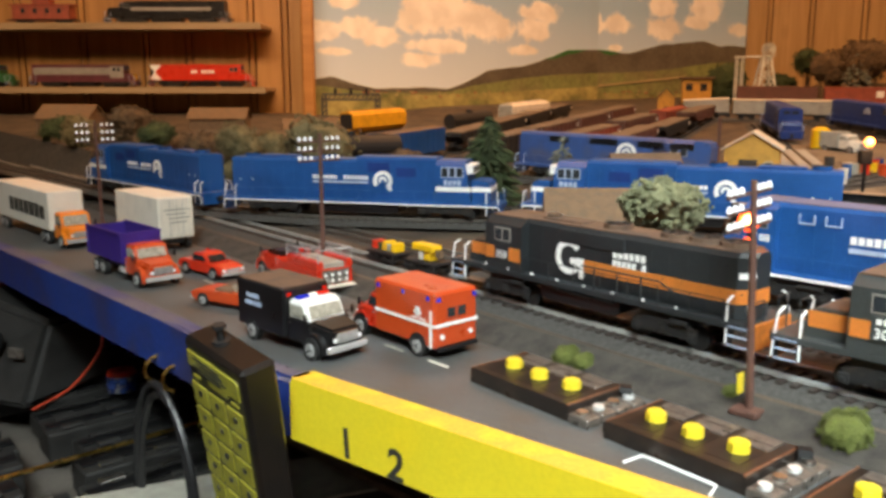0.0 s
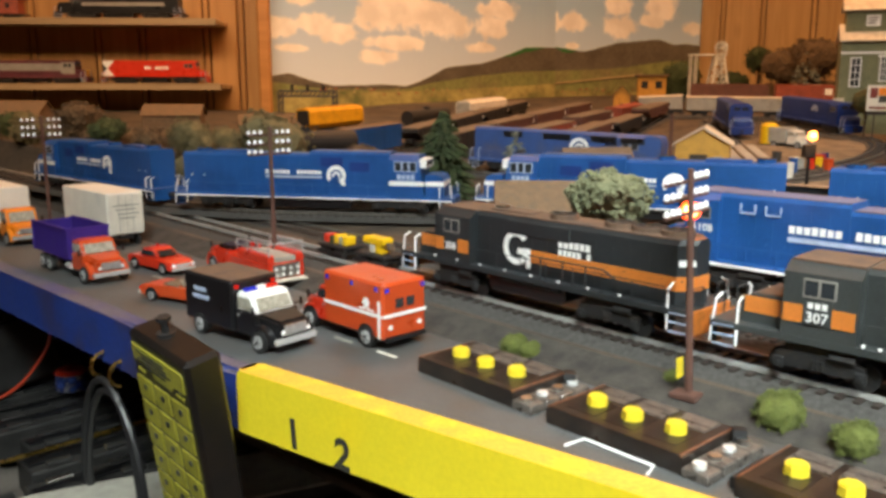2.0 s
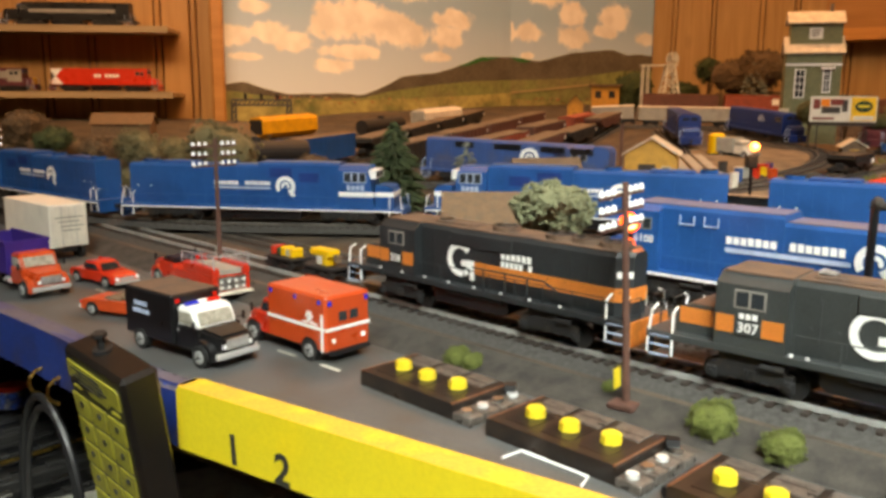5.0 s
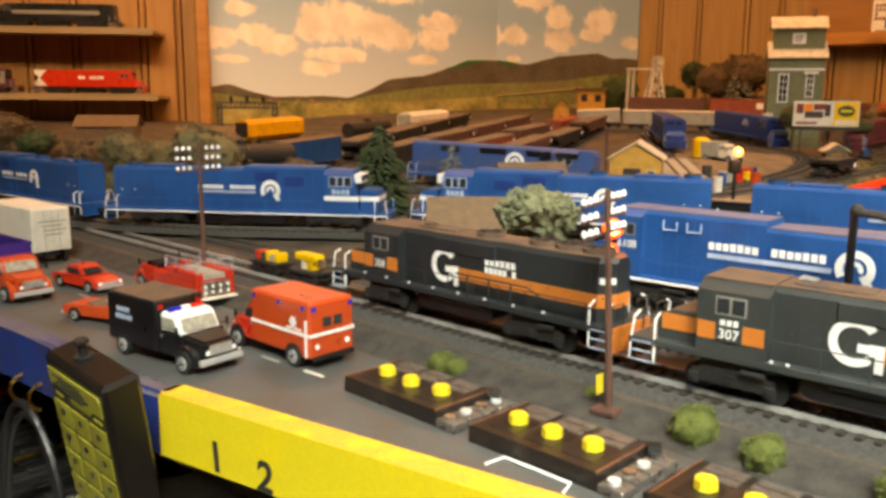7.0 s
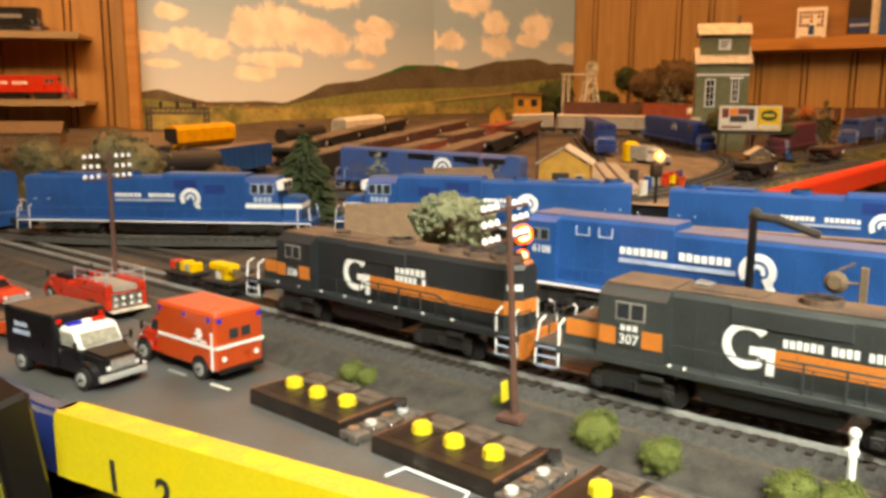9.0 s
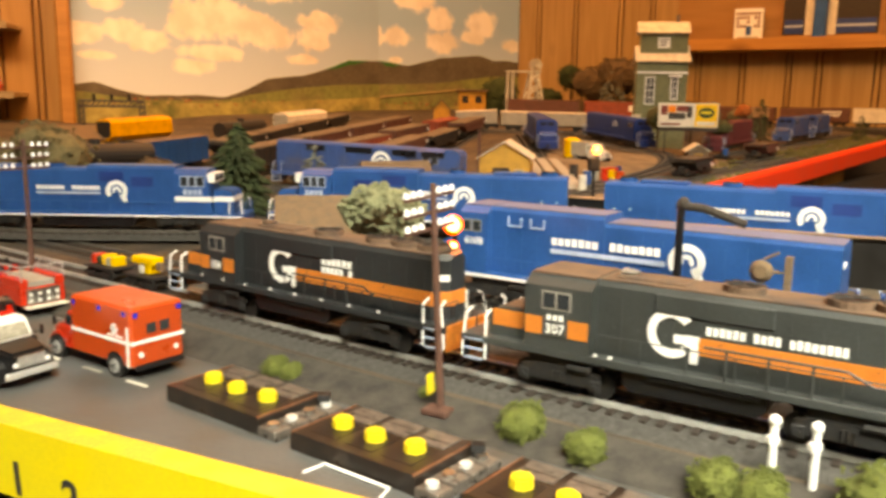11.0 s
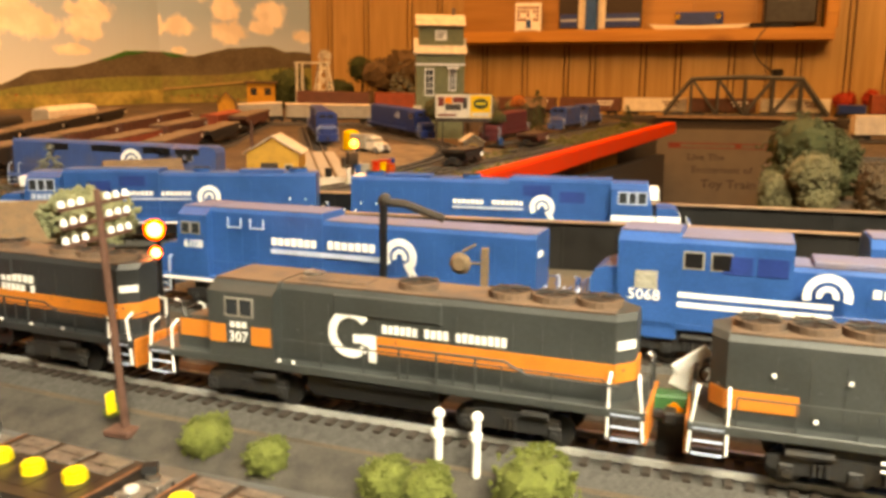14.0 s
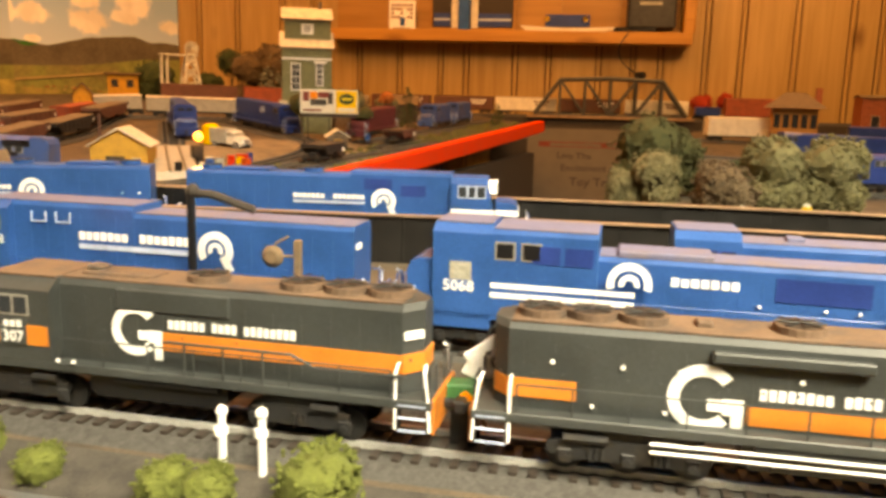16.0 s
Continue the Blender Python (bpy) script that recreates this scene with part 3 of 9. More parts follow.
for tag, a, b, ridge, slope, peak in (
    ("backdrop", BD0, BD1, [(0, .158), (.05, .166), (.10, .150), (.16, .137), (.30, .141), (.37, .136), (.44, .160), (.49, .186), (.61, .197), (.70, .222), (.76, .243), (.88, .247)],
     [(0, .146), (.15, .128), (.37, .13), (.47, .150), (.60, .165), (.74, .178), (.88, .182)], (.68, .83)),
    ("backdrop_side", BD1, BD2, [(0, .247), (.10, .238), (.22, .266), (.36, .278), (.42, .263), (.47, .268), (.53, .262)], [(0, .182), (.20, .19), (.40, .215), (.53, .22)], (0.0, .07)),
):
    L = (b - a).length
    bm = bmesh.new()
    bx(bm, 0, L, 0, 0.012, -0.1, CEILING - 0.3)
    sky = tagged(new(tag, mesh_of(tag, bm, "sky_" + tag)), "printed scenic backdrop with clouds, hills and fields", "backdrop", kind="structure")
    sky.matrix_world = pose(a.x, a.y, 0, 0, 0, heading(b - a))
    rid, slo = profile(ridge), profile(slope)
    strip("far_hill", sky, 0, L, rid, lambda u: 0.05, -0.002, "hill_dark")
    strip("green_slope", sky, 0, L, slo, lambda u: 0.04, -0.004, "hill_green")
    strip("green_peak", sky, peak[0], peak[1], lambda u: rid(u) + 0.001, lambda u: rid(u) - 0.010 * math.sin(math.pi * min(1, max(0, (u - peak[0]) / (peak[1] - peak[0])))) - 0.0005, -0.0035, "green_peak", 24)
    strip("field", sky, 0, L, profile([(0, .128), (.3, .122), (.6, .132), (.88, .146)]), lambda u: 0.0, -0.006, "field")
    if tag == "backdrop_side":
        strip("path", sky, 0, 0.30, lambda u: 0.150 + 0.09 * u, lambda u: 0.144 + 0.09 * u, -0.008, "path", 16)
    rng = random.Random(5)
    bm, bm2 = bmesh.new(), bmesh.new()
    for k in range(60):
        u, z = rng.uniform(0.02, L * 0.8), rng.uniform(0.112, 0.130)
        h = rng.uniform(0.002, 0.005)
        bx(bm if k % 3 else bm2, u, u + rng.uniform(0.003, 0.008), -0.009, -0.0085, z, z + h)
    part("village_walls", bm, "path", sky)["kind"] = "stuff"
    part("village_roofs", bm2, "brick", sky)["kind"] = "stuff"

# ---- layout ground ----
EDGE = [(-1.45, 1.72), (-0.80, 1.10), (-0.398, 0.70), (-0.158, 0.458), (-0.074, 0.371), (0.08, 0.248), (0.30, 0.07), (0.62, -0.2)]
NEAR = [(-0.915, 1.535), (-0.258, 0.776), (0.004, 0.473), (0.139, 0.317), (0.257, 0.193), (0.40, 0.051), (0.62, -0.165)]
RAIL, DECK, RIDE = 0.0150, 0.0085, 0.0040


def offset_line(pts, off):
    P = [Vector(p) for p in pts]
    out = []
    for k, p in enumerate(P):
        d = (P[min(k + 1, len(P) - 1)] - P[max(k - 1, 0)]).normalized()
        out.append(p + Vector((-d.y, d.x)) * off)
    return out


def sheet(name, left, right, z_left, z_right, mat, label, category="ground", n=60, rough=0.0):
    """A strip of ground between two lines."""
    def even(pts):
        P = [Vector(p) for p in pts]
        d = np.cumsum([0] + [(b - a).length for a, b in zip(P, P[1:])])
        t = np.linspace(0, d[-1], n + 1)
        return list(zip(np.interp(t, d, [p.x for p in P]), np.interp(t, d, [p.y for p in P])))
    A, B = even(left), even(right)
    bm = bmesh.new()
    rows, m = [], 6 if rough else 1
    for (x0, y0), (x1, y1) in zip(A, B):
        row = []
        for k in range(m + 1):
            f = k / m
            x, y = x0 + (x1 - x0) * f, y0 + (y1 - y0) * f
            row.append(bm.verts.new((x, y, z_left + (z_right - z_left) * f + rough * noise.noise(Vector((x * 90, y * 90, 0))) * (0 < k < m))))
        rows.append(row)
    for r, s in zip(rows, rows[1:]):
        for k in range(m):
            bm.faces.new((r[k], s[k], s[k + 1], r[k + 1]))
    return tagged(new(name, mesh_of(name, bm, mat)), label, category, kind="structure")


foot, crest = offset_line(NEAR, -0.028), offset_line(NEAR, -0.010)
sheet("road", EDGE, foot, 0.0, 0.0, "asphalt", "grey painted tabletop road along the layout edge", "road")
sheet("bank", foot, crest, 0.0, DECK, "bank", "dark brown raised trackside bank beside the road", "ground", 160, 0.0016)
GIRD = [(-2.0, 1.80), (-1.15, 1.66), (-0.86, 1.475), (-0.615, 1.235), (-0.465, 1.085), (-0.335, 0.95), (-0.225, 0.845), (-0.115, 0.787), (0.005, 0.763), (0.11, 0.750), (0.205, 0.715), (0.235, 0.665), (0.245, 0.60), (0.66, 0.30), (1.0, 0.0), (1.25, -0.25)]
sheet("ground", crest, GIRD, DECK, 0.0135, "earth", "brown scenic ground under the yard tracks", "ground", 120, 0.0)


def rise(y):
    return 0.0135 + max(0.0, y - 0.55) * 0.052


def zed(x, y):
    """Height of the back layout: it climbs to the wall and dips under the freight yard."""
    def ease(v):
        v = min(1.0, max(0.0, v))
        return v * v * (3 - 2 * v)
    return rise(y) - 0.016 * ease((x + 0.38) / 0.16) * ease((0.50 - x) / 0.12) * ease((y - 0.95) / 0.16) * ease((2.1 - y) / 0.2)


def tilted(name, pts, mat, label, rough=0.002):
    """A back part of the layout, which climbs gently to the wall."""
    bm = bmesh.new()
    vs = [bm.verts.new((x, y, 0)) for x, y in pts]
    bmesh.ops.triangulate(bm, faces=[bm.faces.new(vs)])
    bmesh.ops.subdivide_edges(bm, edges=bm.edges[:], cuts=7, use_grid_fill=True)
    bmesh.ops.subdivide_edges(bm, edges=bm.edges[:], cuts=2, use_grid_fill=True)
    edge = {v for e in bm.edges if e.is_boundary for v in e.verts}
    for v in bm.verts:
        v.co.z = zed(v.co.x, v.co.y) + (0 if v in edge else rough * noise.noise(Vector((v.co.x * 30, v.co.y * 30, 1))))
    return tagged(new(name, mesh_of(name, bm, mat)), label, "ground", kind="structure")


RED0, RED1 = Vector((0.515, 0.825)), Vector((1.44, 1.54))
BACK = offset_line(GIRD[:11], 0.022) + [Vector((0.25, 0.685))]
bm = bmesh.new()
low, high = [bm.verts.new((*p, 0.0135)) for p in GIRD[:12]], [bm.verts.new((p.x, p.y, zed(p.x, p.y))) for p in BACK]
for k in range(11):
    bm.faces.new((low[k], low[k + 1], high[k + 1], high[k]))
tagged(new("bank_back", mesh_of("bank_back", bm, "bank")), "dark brown bank behind the main line", "ground", kind="structure")
tilted("ground_back", [*BACK, (0.30, 0.65), (0.515, 0.825), (1.44, 1.54), (1.50, 2.0), (0.88, 2.55), (0.40, 2.38), (-0.33, 1.9), (-2.0, 1.87)], "earth", "brown earth and ballast of the back yard")
tilted("ground_turntable", [(0.29, 0.70), (0.36, 0.71), (0.51, 0.84), (0.72, 1.02), (0.76, 1.22), (0.50, 1.30), (0.40, 1.05)], "sand", "pale sandy engine terminal ground", 0.001).location.z = 0.003
tilted("ground_east", [(0.72, 0.36), (1.25, -0.25), (3.2, -0.2), (3.0, 0.65), (2.05, 1.50), (1.85, 1.40), (1.10, 0.92), (0.78, 0.62)], "earth", "brown earth of the far side layout")
bm = bmesh.new()
d = (RED1 - RED0)
nrm = Vector((d.y, -d.x)).normalized()
for p, q in ((RED0, RED1),):
    z0, z1 = rise(p.y) + 0.012, rise(q.y) + 0.012
    pts = []
    for c, z in ((p, z0), (q, z1)):
        for o, dz in ((-0.004, 0), (0.020, 0), (0.020, -0.026), (-0.004, -0.026)):
            w = c + nrm * o
            pts.append(bm.verts.new((w.x, w.y, z + dz)))
    for f in ((0, 1, 5, 4), (1, 2, 6, 5), (2, 3, 7, 6), (3, 0, 4, 7), (0, 3, 2, 1), (4, 5, 6, 7)):
        bm.faces.new([pts[k] for k in f])
bmesh.ops.bevel(bm, geom=bm.edges[:], offset=0.002, segments=2, affect="EDGES")
lone("fascia_board", bm, "fascia_red", "bright red painted edge board of the far layout", "fascia board")
bm = bmesh.new()
for p0, p1, zt in ((RED0 - nrm * 0.003, RED1 - nrm * 0.003, -0.03),):
    w = [p0, p1, p1 + nrm * -0.02, p0 + nrm * -0.02]
    slab(bm, [(v.x, v.y) for v in w], -0.9, 0.0)
lone("bench_side", bm, "dark_wall", "dark plywood side of the layout bench over the aisle", "panel")
bm = bmesh.new()
slab(bm, [(0.79, 0.63), (1.10, 0.93), (1.86, 1.41), (1.88, 1.38), (1.12, 0.90), (0.81, 0.61)], -0.9, 0.012)
lone("bench_side", bm, "dark_wall", "dark plywood side of the layout bench under trees", "panel")

# front edge boards: blue paint, with yellow tape round one stretch
def edge_board(name, pts, mat, label, z1=0.0015, h=0.0290, w=0.012, grow=0.0, cat="fascia board"):
    inner, outer = offset_line(pts, 0.0 + grow), offset_line(pts, -w - grow)
    bm = bmesh.new()
    rows = []
    for a, b in zip(inner, outer):
        rows.append([bm.verts.new((a.x, a.y, z1 + grow)), bm.verts.new((b.x, b.y, z1 + grow)), bm.verts.new((b.x, b.y, z1 - h)), bm.verts.new((a.x, a.y, z1 - h))])
    for r, s in zip(rows, rows[1:]):
        for k in range(4):
            bm.faces.new((r[k], s[k], s[(k + 1) % 4], r[(k + 1) % 4]))
    bm.faces.new(rows[0])
    bm.faces.new(rows[-1][::-1])
    top = [e for e in bm.edges if len(e.link_faces) == 2 and abs(e.verts[0].co.z - z1 - grow) < 1e-5 and abs(e.verts[1].co.z - z1 - grow) < 1e-5]
    bmesh.ops.bevel(bm, geom=top, offset=0.0025, segments=3, affect="EDGES")
    me = mesh_of(name, bm, [mat, "edge_dust" if mat == "fascia_blue" else "tape_dust"])
    for f in me.polygons:
        if f.normal.z > 0.8:
            f.material_index = 1
    return tagged(new(name, me), label, cat)


edge_board("fascia_board", EDGE, "fascia_blue", "blue painted wooden edge board of the layout")
tape = edge_board("tape", [(-0.0655, 0.3642), (-0.064, 0.363), (0.08, 0.248), (0.30, 0.07), (0.42, -0.03)], "tape", "bright yellow tape with handwritten black numerals one and two", grow=0.0006, h=0.0293, cat="tape")
e0, e1 = Vector((-0.074, 0.371)), Vector((0.08, 0.248))
dd = (e1 - e0).normalized()
for text, s, z, tilt in (("1", 0.0480, -0.0200, 4), ("2", 0.0770, -0.0215, -4)):
    cu = bpy.data.curves.new("numeral", "FONT")
    cu.body, cu.size, cu.align_x, cu.align_y, cu.extrude, cu.offset, cu.resolution_u = text, 0.0190, "CENTER", "CENTER", 0.00008, 0.0005, 3
    tmp = bpy.data.objects.new("numeral", cu)
    me = bpy.data.meshes.new_from_object(tmp)
    bpy.data.objects.remove(tmp)
    me.materials.clear()
    me.materials.append(M["ink"])
    w = e0 + dd * s + Vector((dd.y, -dd.x)) * 0.0129
    ob = new("numeral", me)
    ob.parent = tape
    ob.matrix_world = pose(w.x, w.y, z, 90, 0, heading(dd)) @ pose(0, 0, 0, 0, 0, tilt)
    tagged(ob, "handwritten black marker numeral")


# ---- tracks ----
def track(name, pts, z, label, ties=True, step=0.0068, single=None):
    """Two rails on ties over a ballast bed; z: the rail's top."""
    P = smooth_line(pts, 0.012)
    t = thing(name, label, "track", Matrix.Identity(4), "tracks of the layout")
    zs = lambda p: z if not callable(z) else z(p)
    for side in (-0.0083, 0.0083):
        line = offset_line(P, side)
        bm = bmesh.new()
        rows = []
        for p, c in zip(line, P):
            dn = 0.0009 if single else 0.00045
            k = zs(c)
            i = P.index(c)
            dr = (P[min(i + 1, len(P) - 1)] - P[max(i - 1, 0)]).normalized()
            nn = Vector((-dr.y, dr.x)) * dn
            rows.append([bm.verts.new((p.x + nn.x, p.y + nn.y, k)), bm.verts.new((p.x - nn.x, p.y - nn.y, k)), bm.verts.new((p.x - nn.x, p.y - nn.y, k - 0.0022)), bm.verts.new((p.x + nn.x, p.y + nn.y, k - 0.0022))])
        for r, s in zip(rows, rows[1:]):
            for k in range(4):
                bm.faces.new((r[k], s[k], s[(k + 1) % 4], r[(k + 1) % 4]))
        part("rail", bm, "steel" if single else "rail_dull", t)
    bed = bmesh.new()
    rows = []
    for c, *o in zip(P, *(offset_line(P, q) for q in (-0.0225, -0.0158, 0.0158, 0.0225))):
        k = zs(c)
        rows.append([bed.verts.new((q.x, q.y, k - h)) for q, h in zip(o, (0.0066, 0.0030, 0.0030, 0.0066))])
    for r, s in zip(rows, rows[1:]):
        for k in range(3):
            bed.faces.new((r[k], s[k], s[k + 1], r[k + 1]))
    part("ballast_bed", bed, "ballast", t)
    if ties:
        Q = smooth_line(pts, step)
        bm = bmesh.new()
        one = None
        for a, b in zip(Q, Q[1:]):
            dr = (b - a).normalized()
            if single and single[0] < a.x < single[1]:
                if one is None:
                    tie = bmesh.new()
                    bx(tie, -0.0013, 0.0013, -0.0150, 0.0150, -0.0034, -0.0018)
                    one = mesh_of("tie", tie, "tie")
                ob = new("tie", one)
                ob.parent, ob.matrix_basis = t, pose(a.x, a.y, zs(a), 0, 0, heading(dr))
                continue
            nn = Vector((-dr.y, dr.x))
            k = zs(a)
            c = [a + nn * 0.0150 + dr * 0.0013, a + nn * 0.0150 - dr * 0.0013, a - nn * 0.0150 - dr * 0.0013, a - nn * 0.0150 + dr * 0.0013]
            slab(bm, [(v.x, v.y) for v in c], k - 0.0034, k - 0.0018)
        part("tie_row", bm, "tie", t)["kind"] = "stuff"
    return t


T1 = offset_line(NEAR, 0.016)
track("railway_track", T1, RAIL, "track with dull silver rails on dark ties", single=(-0.25, 0.55))
track("railway_track", offset_line(NEAR, 0.068), RAIL, "track with grey rails beside the front track")
track("railway_track", offset_line(NEAR, 0.130)[2:], RAIL, "storage track behind the front train")
track("railway_track", offset_line(NEAR, 0.185)[3:], RAIL, "storage track carrying a blue locomotive")
MAIN = [(-1.25, 1.66), (-0.90, 1.42), (-0.65, 1.19), (-0.50, 1.04), (-0.37, 0.905), (-0.25, 0.795), (-0.13, 0.735), (0.0, 0.710), (0.10, 0.698), (0.21, 0.662), (0.30, 0.597), (0.40, 0.515), (0.52, 0.420), (0.66, 0.288), (0.80, 0.12), (0.95, -0.1)]
track("railway_track", MAIN, 0.022, "main line track curving along the layout")


# ---- plate girder bridge under the main line ----
def ribbon(bm, a, b, z0, z1):
    """One closed band between two lines."""
    rows = [[bm.verts.new((p.x, p.y, z)) for p, z in ((u, z0), (u, z1), (v, z1), (v, z0))] for u, v in zip(a, b)]
    for r, s in zip(rows, rows[1:]):
        for k in range(4):
            bm.faces.new((r[k], s[k], s[(k + 1) % 4], r[(k + 1) % 4]))
    bm.faces.new(rows[0])
    bm.faces.new(rows[-1][::-1])


def girder_bridge():
    t = thing("girder_bridge", "long black plate girder railway bridge with tan light-catching flanges", "bridge", Matrix.Identity(4))
    path = smooth_line(MAIN, 0.012)
    run = [p for p in path if p.x > 0.222 and p.y > -0.05]
    for off, top in ((-0.029, 0.0475), (0.033, 0.0545)):
        line = offset_line(run, off)
        # the flange colour carries the light along the girder's top edge
        for nm, hw, z0, z1, mt in (("web", 0.0008, -0.03, top - 0.001, "girder"), ("flange", 0.0036, top - 0.001, top, "girder_top")):
            bm = bmesh.new()
            ribbon(bm, offset_line(line, -hw), offset_line(line, hw), z0, z1)
            part(nm, bm, mt, t)
        for p in line[::3]:
            bm = bmesh.new()
            cy(bm, (p.x, p.y, -0.03), (p.x, p.y, top - 0.001), 0.0016, 4)
            part("stiffener", bm, "girder", t)
    bm = bmesh.new()
    ribbon(bm, offset_line(run, -0.028), offset_line(run, 0.032), -0.03, 0.0145)
    part("deck", bm, "girder", t)


girder_bridge()
bm = bmesh.new()
slab(bm, [(0.215, 0.575), (0.62, 0.27), (0.63, 0.29), (0.225, 0.595)], -0.9, 0.012)
lone("bench_side", bm, "dark_wall", "black plywood bench side below the girder bridge", "panel")


# ---- locomotives ----
def wheelset(bm, x, r=0.0058):
    for y in (-0.0088, 0.0088):
        cy(bm, (x, y - 0.0012, r), (x, y + 0.0012, r), r, 14)
    cy(bm, (x, -0.008, r), (x, 0.008, r), 0.0014, 6)


def bogie(parent, x, axles, drop=0.0):
    """A locomotive truck: side frames, springs, bearing boxes and its wheels."""
    bm = bmesh.new()
    half = (len(axles) - 1) * 0.0155 / 2 + 0.009
    for s in (-1, 1):
        y0, y1 = (0.0122, 0.0150) if s > 0 else (-0.0150, -0.0122)
        prism(bm, [(x - half, 0.0075), (x - half + 0.004, 0.0055), (x + half - 0.004, 0.0055), (x + half, 0.0075), (x + half, 0.0105), (x + half * 0.55, 0.0120), (x - half * 0.55, 0.0120), (x - half, 0.0105)], y0, y1)
        for a in axles:
            yb = 0.0158 * s
            bx(bm, x + a - 0.0022, x + a + 0.0022, min(yb, yb - 0.0012 * s), max(yb, yb - 0.0012 * s), 0.0042, 0.0088, 0.0004)
            cy(bm, (x + a, 0.0150 * s, 0.0062), (x + a, 0.0166 * s, 0.0062), 0.0013, 8)
        for a, b in zip(axles, axles[1:]):
            for o in (-0.0018, 0.0, 0.0018):
                c = x + (a + b) / 2 + o
                cy(bm, (c, 0.0155 * s, 0.0060), (c, 0.0155 * s, 0.0100), 0.0007, 6)
        cy(bm, (x - half * 0.8, 0.0156 * s, 0.0125), (x - half * 0.25, 0.0156 * s, 0.0125), 0.0014, 8)
    if drop:
        bx(bm, x - half * 0.8, x + half * 0.8, -0.0142, 0.0142, 0.0105, 0.0150)
    truck = part("truck", bm, "iron", parent, "", pose(0, 0, -drop))
    for a in axles:
        bm = bmesh.new()
        wheelset(bm, x + a)
        part("wheelset", bm, "iron", truck)


def hoop(bm, x, s, z0, z1, r=0.00055, lean=0.0, y=0.0166):
    """One bent grab iron beside the steps."""
    tube(bm, [(x, y * s, z0), (x + lean * 0.4, y * s, (z0 + z1) / 2), (x + lean, y * s, z1 - 0.002), (x + lean * 1.3, (y - 0.004) * s, z1)], r)


def steps(parent, x, s, mat_edge, z0=0.0045, n=3):
    """The step well at one corner: treads with light edges between two stringers."""
    bm = bmesh.new()
    for sx in (-0.0050, 0.0046):
        bx(bm, x + sx, x + sx + 0.0004, min(0.0125 * s, 0.0168 * s), max(0.0125 * s, 0.0168 * s), z0, 0.0150)
    well = part("step_well", bm, "iron", parent)
    for k in range(n):
        z = z0 + k * 0.0042
        bm = bmesh.new()
        bx(bm, x - 0.0046, x + 0.0046, min(0.0164 * s, 0.0174 * s), max(0.0164 * s, 0.0174 * s), z, z + 0.0005)
        part("tread", bm, mat_edge, well, "white edged step")


